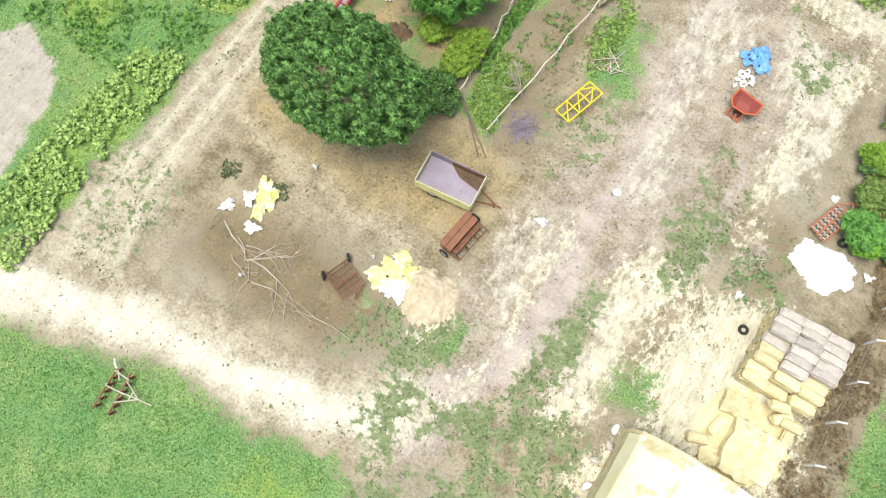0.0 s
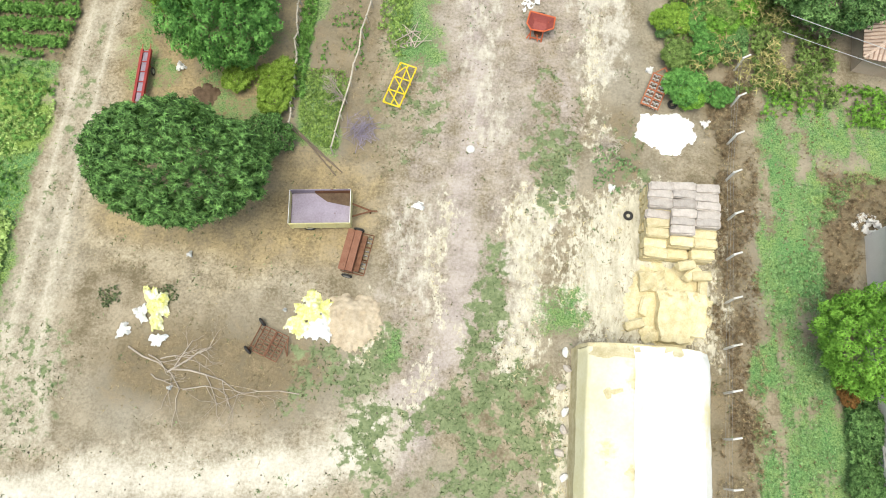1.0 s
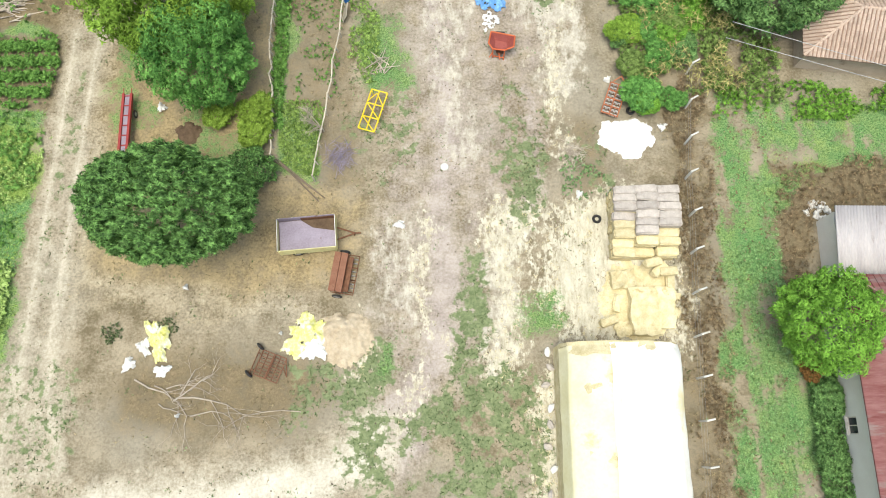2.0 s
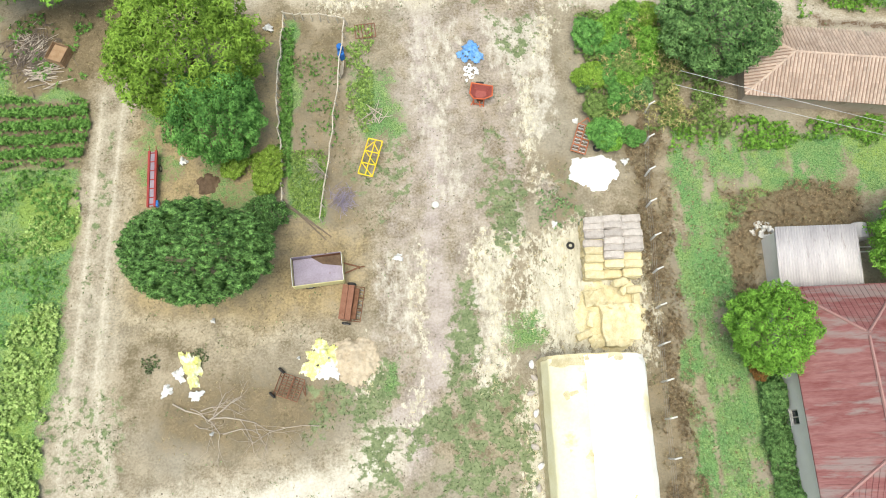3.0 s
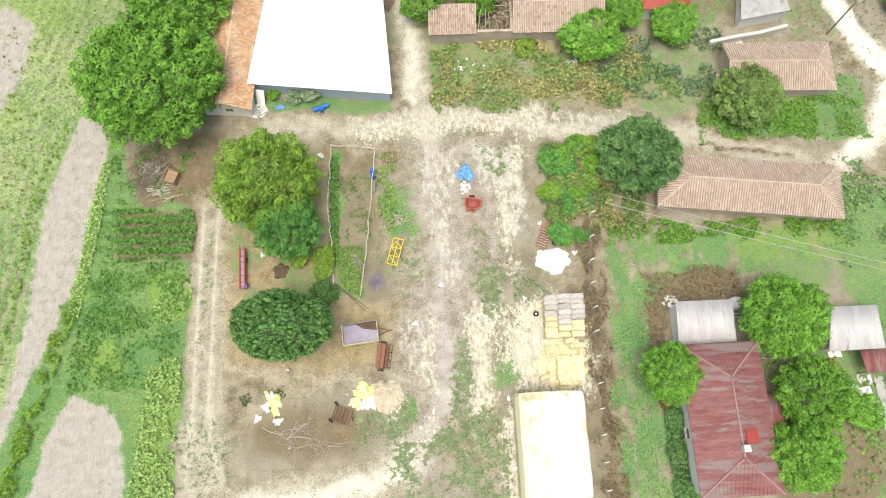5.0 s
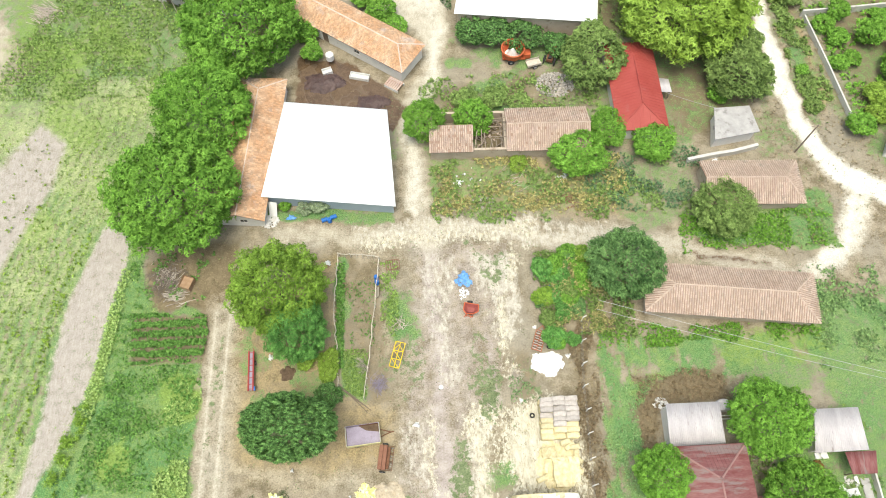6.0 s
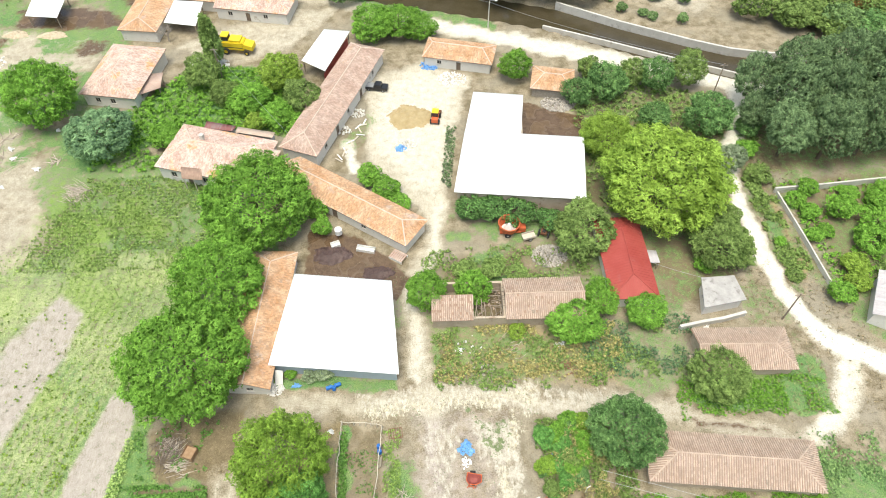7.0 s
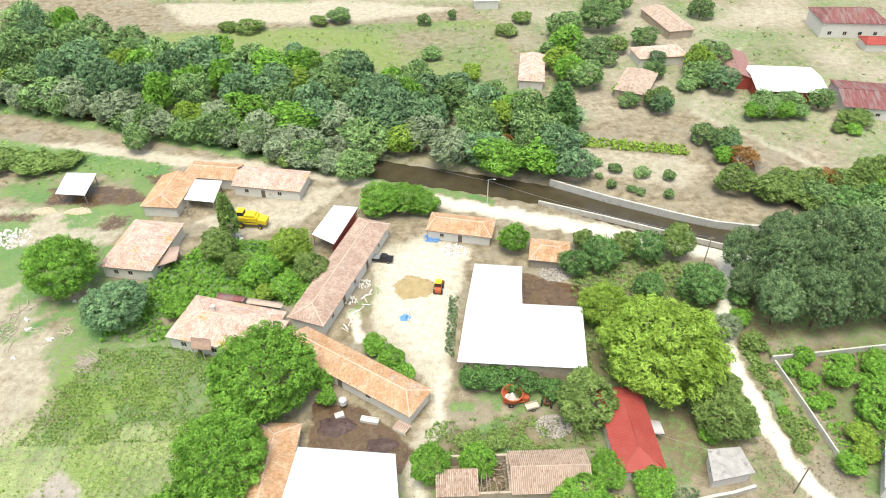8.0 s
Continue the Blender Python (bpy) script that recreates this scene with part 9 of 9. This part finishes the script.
twig_heap("plank_heap", "grey boards stacked beside the dumped sticks", "planks", -34.4, 33.6, 0.9, 12, M_TWIG, 16, 2.2, 0.3, -18, 0.07)
twig_heap("plank_heap", "scattered timber in the earth yard", "planks", -78, 92, 5.0, 40, M_TWIG, 11, 3.0, 0.2, None, 0.08)

# ---- low plants ----
def sprays(name, label, category, x, y, lift, size, leaflets, material, seed, droop=-0.45, slim=0.30, tilt=0.5):
    """Many small plants as one piece of ground cover."""
    rng = np.random.RandomState(seed)
    c = np.stack([x, y, height(x, y) + lift], 1)
    nrm = np.stack([rng.normal(0, tilt * 0.3, len(x)), rng.normal(0, tilt * 0.3, len(x)), np.ones(len(x))], 1)
    v, f = leaf_cloud(rng, c, nrm, size, leaflets, droop, slim * 1.3, True)
    return tagged(new(name, mesh_from(name, v, f, material)), label, category, kind="stuff")


rs = np.random.RandomState(3)
N = 330000
sx, sy = rs.uniform(-58, 66, N), rs.uniform(-16, 66, N)
zz = zones(sx, sy)
patchy = lattice(sx, sy, 1.3, 21) * 0.6 + lattice(sx, sy, 0.5, 22) * 0.4
free = np.ones(N, bool)
for cx, cy, hx, hy, deg in ((31.3, 3.4, 4.6, 8.2, 0), (30.4, 14, 3.4, 2.6, 0), (38.2, 30.3, 10.8, 3.2, -6.8), (44.7, 46.3, 6.6, 3.2, 0), (-13.5, 53, 9, 8, 0), (-24.3, 55.2, 4, 11.8, -4.7), (11.9, 56.4, 11.6, 3.5, 0), (31, 63.1, 3.6, 8, 0), (12, 1.4, 4, 5.8, 0), (13.9, 15.3, 2.6, 2.8, 0), (47, 12.5, 3.2, 2.6, 0), (44.3, 56, 3.4, 2.8, 0), (-9.2, 14.35, 2.1, 1.2, 5)):
    a = radians(-deg)
    dx, dy = sx - cx, sy - cy
    free &= ~((np.abs(dx * math.cos(a) - dy * math.sin(a)) < hx) & (np.abs(dx * math.sin(a) + dy * math.cos(a)) < hy))
bare_ = np.maximum(zz["path"], np.maximum(zz["tilled"], zz["mud"]))
g = zz["grass"] * (1 - 0.9 * np.clip(zz["tilled"] * 1.5, 0, 1)) * (1 - zz["mud"])
die = rs.rand(N)
row_field = (sx > 19.5) & (sx < 26.5) & (sy < 19.5)
left = sx < -28.5
is_grass = free & (die < np.clip((g + (patchy - 0.5) * 1.4 - 0.25) * 1.1, 0, 0.95) * 0.6)
k = is_grass & left
sprays("field_grass", "bright green weeds and grass of the field", "grass", sx[k], sy[k], 0.0, 0.17, 4, M_GRASS, 1, -0.3)
k = is_grass & ~left & ~row_field
sprays("yard_grass", "patchy green grass and weeds of the yard", "grass", sx[k], sy[k], 0.0, 0.13, 4, M_GRASSG, 2, -0.25)
clump = np.clip((zz["weed"] + (patchy - 0.5) * 1.6 - 0.2) * 1.2, 0, 1)
k = free & ~is_grass & ~left & (die < clump * 0.75)
sprays("yard_weeds", "dull grey-green weeds on the trampled yard", "weeds", sx[k], sy[k], 0.0, 0.15, 4, M_WEED, 8, -0.2, 0.35)
k = free & row_field & (die < 0.9) & (zz["grass"] > 0.3) & (lattice(sx, sy, 2.2, 31) * 0.6 + lattice(sx, sy, 0.7, 32) * 0.4 > 0.43)
sprays("field_crop", "low green crop drilled in rows", "crop", np.round(sx[k] / 0.42) * 0.42 + rs.normal(0, 0.09, k.sum()), sy[k], 0.0, 0.17, 5, M_GRASSG, 3)
dryness = np.maximum(zz["dark"], zz["orange"] * 0.8)
k = free & ~is_grass & (die < np.clip(dryness + (patchy - 0.5) * 1.2, 0, 1) * 0.30)
sprays("dry_weeds", "dry brown weeds and dead grass", "dry weeds", sx[k], sy[k], 0.0, 0.21, 5, M_DRY, 4, -0.2, 0.14)
k = free & ~is_grass & (die > 0.955) & (patchy > 0.52) & (bare_ < 0.75) & (zz["mud"] < 0.3)
sprays("dull_rosettes", "small dull weeds on the trampled earth", "weeds", sx[k], sy[k], 0.0, 0.10, 5, M_DULL, 5, -0.1, 0.4)
k = free & ~is_grass & (die > 0.86) & (zz["straw"] > 0.35)
sprays("straw_wisps", "loose straw wisps on the ground", "straw", sx[k], sy[k], 0.03, 0.26, 3, M_STRAW, 6, 0.05, 0.12, 0.3)


def plot(name, label, category, x0, x1, y0, y1, n, size, leaflets, material, seed, lift=0.25, keep=None, rows=0.0, slim=0.45, droop=0.15, along="x", spread_rows=0.10, lean=0.0):
    rng = np.random.RandomState(seed)
    x, y = rng.uniform(x0, x1, n), rng.uniform(y0, y1, n)
    if rows:
        if along == "x":
            y = np.round(y / rows) * rows + rng.normal(0, spread_rows, n)
        else:
            x = lean * y + np.round((x - lean * y) / rows) * rows + rng.normal(0, spread_rows, n)
    if min(x1 - x0, y1 - y0) > 3:
        rim = np.minimum(np.minimum(x - x0, x1 - x), np.minimum(y - y0, y1 - y))
        ok = rim > (lattice(x, y, 1.6, seed) * 2.4 - 0.9) * (0.5 if rows else 1.0)
        x, y = x[ok], y[ok]
    if keep is not None:
        ok = keep(x, y, rng)
        x, y = x[ok], y[ok]
    return sprays(name, label, category, x, y, rng.uniform(0.3, 1.0, len(x)) * lift, size, leaflets, material, seed, droop, slim, 1.0)


thick = lambda cell, seed, cut: (lambda x, y, rng: lattice(x, y, cell, seed) + rng.uniform(-0.2, 0.2, len(x)) > cut)
plot("bean_plants", "broad-leaved yellow-green bean plants", "crop", -35.4, -29.8, -6, 12.8, 4200, 0.19, 4, M_BEAN, 11, 0.6, lambda x, y, rng: (lattice(x, y, 1.5, 41) + rng.uniform(-0.15, 0.15, len(x)) > 0.36) & (x > np.interp(y, [-6, 2, 12], [-35.2, -34.6, -33.6])), 0.0, 0.85)
plot("bean_plants", "broad-leaved green plants among the field weeds", "crop", -42, -33.5, 9.5, 24, 2600, 0.17, 4, M_CROP, 12, 0.4, thick(1.7, 42, 0.52), 0.0, 0.8)
plot("yellow_patch", "bright yellow-green low plants in a plot", "crop", -34.2, -29.2, 16.8, 23.2, 2600, 0.15, 4, M_BEAN, 112, 0.3, thick(1.2, 142, 0.40), 0.0, 0.5)
plot("maize_line", "line of tall yellow-green maize along the field strip", "crop", -52, -42, -5, 20, 5200, 0.42, 5, M_LEAFY, 13, 0.8, lambda x, y, rng: (np.abs(x - np.interp(y, [-5, 0.3, 9, 18.5], [-49.0, -47.9, -46.1, -43.7])) < 1.0) & (lattice(x, y, 0.9, 143) > 0.4), 0.0, 0.2)
plot("hedge_weeds", "tall green weeds along the field strip", "weeds", -44, -40, 18, 38, 2400, 0.22, 5, M_BEAN, 113, 0.5, lambda x, y, rng: (np.abs(x - np.interp(y, [18, 25, 31, 38], [-43.2, -42.2, -41.6, -40.6])) < 0.8))
plot("hedge_weeds", "tall yellow-green weeds at the stubble's edge", "weeds", -54, -44, -4, 44, 1800, 0.28, 5, M_LEAFB, 114, 0.6, lambda x, y, rng: (np.abs(x - np.interp(y, [-4, 10, 26, 36, 44], [-55.2, -51, -49.8, -48.8, -46.4])) < 0.6))
plot("cabbage_rows", "dark green vegetable plants in rows", "crop", -38.9, -29.2, 24.7, 31.2, 7000, 0.20, 6, M_CROP, 14, 0.7, lambda x, y, rng: lattice(x, y, 1.1, 57) + rng.uniform(-0.2, 0.3, len(x)) > 0.28, 1.3, 0.5, spread_rows=0.21)
plot("lush_weeds", "thick green weeds beside the vegetable rows", "weeds", -43, -29.2, 9, 40, 6500, 0.24, 5, M_CROP, 15, 0.4, lambda x, y, rng: (lattice(x, y, 2.0, 43) * 0.6 + lattice(x, y, 0.8, 44) * 0.4 + rng.uniform(-0.12, 0.12, len(x)) > 0.5) & ((y < 24.6) | (x < -38.9) | ((y > 31.2) & (lattice(x, y, 1.2, 147) > 0.62)) | (y > 39.4)) & (x > np.interp(y, [9, 18, 31, 40], [-43, -43, -41.5, -40])))
plot("garden_weeds", "low green plants in the kitchen garden", "crop", -12.4, -8.6, 19.4, 25.5, 2400, 0.13, 5, M_GRASS, 16, 0.25, thick(1.4, 44, 0.33))
plot("garden_edge", "thick green weeds along the garden fence", "weeds", -12.8, -11.7, 23, 37.5, 700, 0.24, 5, M_CROP, 116, 0.4)
plot("fence_side_weeds", "green weeds outside the garden fence", "weeds", -7.0, -4.6, 27, 37.5, 900, 0.20, 5, M_GRASS, 117, 0.3, thick(1.3, 144, 0.5))
plot("garden_plants", "vegetable plants in the kitchen garden", "crop", -11.6, -7.6, 24.5, 36, 900, 0.15, 5, M_CROP, 17, 0.35, thick(1.1, 147, 0.48))
plot("ruin_weeds", "tall mixed weeds in front of the ruin", "weeds", 0, 37, 42.5, 53, 5000, 0.30, 5, M_LEAFO, 18, 0.7, thick(2.6, 45, 0.50))
plot("ruin_dry_weeds", "tall yellowing weeds in front of the ruin", "dry weeds", 0, 28, 43.5, 53, 4600, 0.30, 5, M_STALK, 19, 0.7, thick(2.4, 46, 0.52))
plot("bank_weeds", "tall green weeds below the tiled barn", "weeds", 20.5, 50, 24.0, 27.2, 4200, 0.22, 5, M_LEAF, 20, 0.6, thick(2.0, 47, 0.45))
plot("bank_weeds", "tall green weeds along the bend of the road", "weeds", 34, 56, 36.8, 43, 4600, 0.22, 5, M_LEAF, 21, 0.5, thick(2.4, 48, 0.48))
plot("shrub_dry_weeds", "tall pale dry stalks among the shrubs", "dry weeds", 14.5, 23, 26, 37, 1300, 0.36, 4, M_STALK, 22, 1.6, thick(1.8, 49, 0.5), 0.0, 0.2)
plot("shrub_weeds", "tall green weeds among the shrubs", "weeds", 13.4, 26, 25.4, 38, 5200, 0.26, 5, M_LEAFO, 23, 0.9, thick(1.5, 50, 0.42))
plot("fence_weeds", "tangled dry weeds along the wire fence", "dry weeds", 17.0, 20.2, -8, 28, 7000, 0.22, 6, M_RUSTWEED, 24, 0.35, thick(1.2, 51, 0.42), 0.0, 0.12)
plot("fence_grass", "pale dry grass tufts along the wire fence", "dry weeds", 16.6, 20.4, -8, 28, 3200, 0.2, 6, M_DRY, 125, 0.3, thick(1.0, 151, 0.5), 0.0, 0.12)
plot("shed_weeds", "rusty dry weeds round the sheet-roofed shed", "dry weeds", 24.2, 37, 8.5, 21.5, 2600, 0.3, 6, M_RUSTWEED, 124, 0.4, lambda x, y, rng: (zones(x, y)["dark"] > 0.4) & ~((x > 27) & (x < 34) & (y > 11) & (y < 17)), 0.0, 0.12)
plot("rank_weeds", "rank weeds in the red house's yard", "weeds", 36.5, 52, -8, 16, 1800, 0.34, 5, M_LEAFO, 25, 0.4, thick(2.0, 52, 0.55))
plot("hedge_plants", "dense green plants along the red house", "weeds", 25.0, 27.0, -8, 6, 2400, 0.22, 5, M_LEAFV, 26, 0.8)
plot("vegetable_plot", "wide plot of vegetables and sunflowers in rows", "crop", -66, -34, 66, 87, 13000, 0.24, 5, M_GRASS, 27, 0.45, lambda x, y, rng: (x + 6 * lattice(x, y, 3.0, 157) > -58 - (82 - y) * 0.4) & (lattice(x, y, 4, 53) * 0.5 + lattice(x, y, 1.2, 56) * 0.5 + rng.uniform(-0.2, 0.2, len(x)) > 0.44), 0.8, 0.4, spread_rows=0.2)
plot("field_weeds", "pale weedy stubble field in rows", "weeds", -92, -40, -2, 72, 30000, 0.17, 4, M_GRASS, 28, 0.12, lambda x, y, rng: (x < np.interp(y, [0, 33, 44, 72], [-52, -48.6, -45.5, -36])) & (zones(x, y)["tilled"] < 0.3) & (lattice(x - 0.25 * y, y * 0.25, 3, 54) + rng.uniform(-0.35, 0.35, len(x)) > 0.42), 1.45, 0.4, -0.3, "y", 0.34, 0.24)
plot("yellow_weeds", "yellow-flowered weeds in the stubble field", "weeds", -70, -46, 0, 60, 700, 0.30, 5, M_LEAFB, 29, 0.5, lambda x, y, rng: x < np.interp(y, [0, 33, 60], [-51.5, -48.5, -44]))
plot("garden_beds", "lush vegetable beds in the walled garden", "crop", 62.5, 80, 56, 80, 1500, 0.45, 5, M_LEAF, 30, 0.5, lambda x, y, rng: (x > np.interp(y, [56, 80], [64.5, 62])) & (lattice(x, y, 4, 55) > 0.52))
plot("farm_garden_weeds", "rank green plants in the farmhouse garden", "weeds", -60, -20, 88, 117, 5200, 0.55, 5, M_LEAF, 31, 0.9, lambda x, y, rng: zones(x, y)["grass"] + rng.uniform(-0.3, 0.3, len(x)) > 0.6)
plot("stream_weeds", "weeds along the stream and lane", "weeds", 27, 62, 74, 112, 3600, 0.5, 5, M_LEAFO, 32, 0.8, lambda x, y, rng: (zones(x, y)["grass"] > 0.4) & (zones(x, y)["path"] < 0.3))
plot("meadow_weeds", "tussocks and weeds of the far meadow", "weeds", -160, 150, 140, 270, 7000, 0.9, 4, M_GRASS, 33, 0.3, lambda x, y, rng: (zones(x, y)["grass"] + rng.uniform(-0.4, 0.4, len(x)) > 0.6), 0.0, 0.3, -0.3)
plot("far_beds", "bright green vegetable beds across the stream", "crop", 40, 69, 144, 157, 1600, 0.6, 5, M_LEAFB, 34, 0.7, lambda x, y, rng: np.abs(y - np.interp(x, [40, 69], [153.8, 147.4])) < 2.4)
plot("verge_weeds", "dry verge weeds beside the white lane", "dry weeds", 48, 66, 36, 100, 2600, 0.4, 4, M_DRY, 35, 0.3, lambda x, y, rng: (zones(x, y)["path"] < 0.3), 0.0, 0.14, -0.3)
plot("barn_weeds", "dark weeds along the white barn's open side", "weeds", 2.8, 6.6, 80, 97, 900, 0.30, 5, M_LEAFW, 36, 0.6, lambda x, y, rng: np.abs(x - np.interp(y, [80, 96], [3.6, 5.6])) < 0.9)
plot("stack_weeds", "low green weeds north of the bale stack", "weeds", 9.0, 13.4, 17.4, 21.2, 420, 0.15, 5, M_GRASSG, 37, 0.3, thick(0.9, 137, 0.45))
plot("meadow_tufts", "dark green clover tufts of the grass beside the track", "grass", -30, -5.2, -18, -4.2, 15000, 0.085, 4, M_CROP, 139, 0.06, lambda x, y, rng: (zones(x, y)["grass"] + rng.uniform(-0.3, 0.3, len(x)) > 0.7) & (lattice(x, y, 0.9, 145) + rng.uniform(-0.3, 0.3, len(x)) > 0.42), 0.0, 0.5)
plot("heap_weeds", "green weeds beside the plastic sheets", "weeds", -23.6, -17.4, 6.6, 9.5, 1500, 0.11, 5, M_WEED, 38, 0.2, lambda x, y, rng: np.minimum(np.hypot(x + 22.4, y - 7.7), np.hypot(x + 18.6, y - 8.3)) + rng.uniform(-0.3, 0.3, len(x)) + 0.5 * lattice(x, y, 0.5, 146) < 0.85)
plot("lane_verge", "tall grey-green grass beside the white lane", "weeds", 56, 61.5, 56, 84, 3000, 0.34, 5, M_LEAFO, 39, 0.5, lambda x, y, rng: (zones(x, y)["path"] < 0.25) & (lattice(x, y, 2.0, 139) > 0.4))
plot("ruin_back_weeds", "green weeds behind the ruined barn", "weeds", -1, 27, 60.4, 68, 2600, 0.30, 5, M_LEAFO, 40, 0.6, thick(1.8, 140, 0.50))
plot("ruin_green_weeds", "cool green weeds on the slope below the outbuilding", "weeds", 22, 40, 43.5, 54, 3600, 0.24, 5, M_LEAFH, 41, 0.6, thick(1.9, 141, 0.44))
plot("barn_end_weeds", "tall green grass beyond the tiled barn", "weeds", 48, 60, 20, 35, 2600, 0.26, 5, M_LEAFF, 42, 0.5, thick(2.2, 145, 0.48))
plot("field_flecks", "dry leaves and clods strewn over the drilled field", "litter", 19.6, 27, -12, 26, 1500, 0.12, 4, M_RUSTWEED, 43, 0.05, thick(1.4, 146, 0.52), 0.0, 0.5)
plot("track_clods", "dark clods and dung strewn over the track", "clods", -30, 8, -8, 42, 1500, 0.075, 5, M_CLOD, 44, 0.05, lambda x, y, rng: (zones(x, y)["path"] + zones(x, y)["mauve"] + zones(x, y)["pale"] + rng.uniform(-0.4, 0.4, len(x)) > 0.7), 0.0, 1.2)
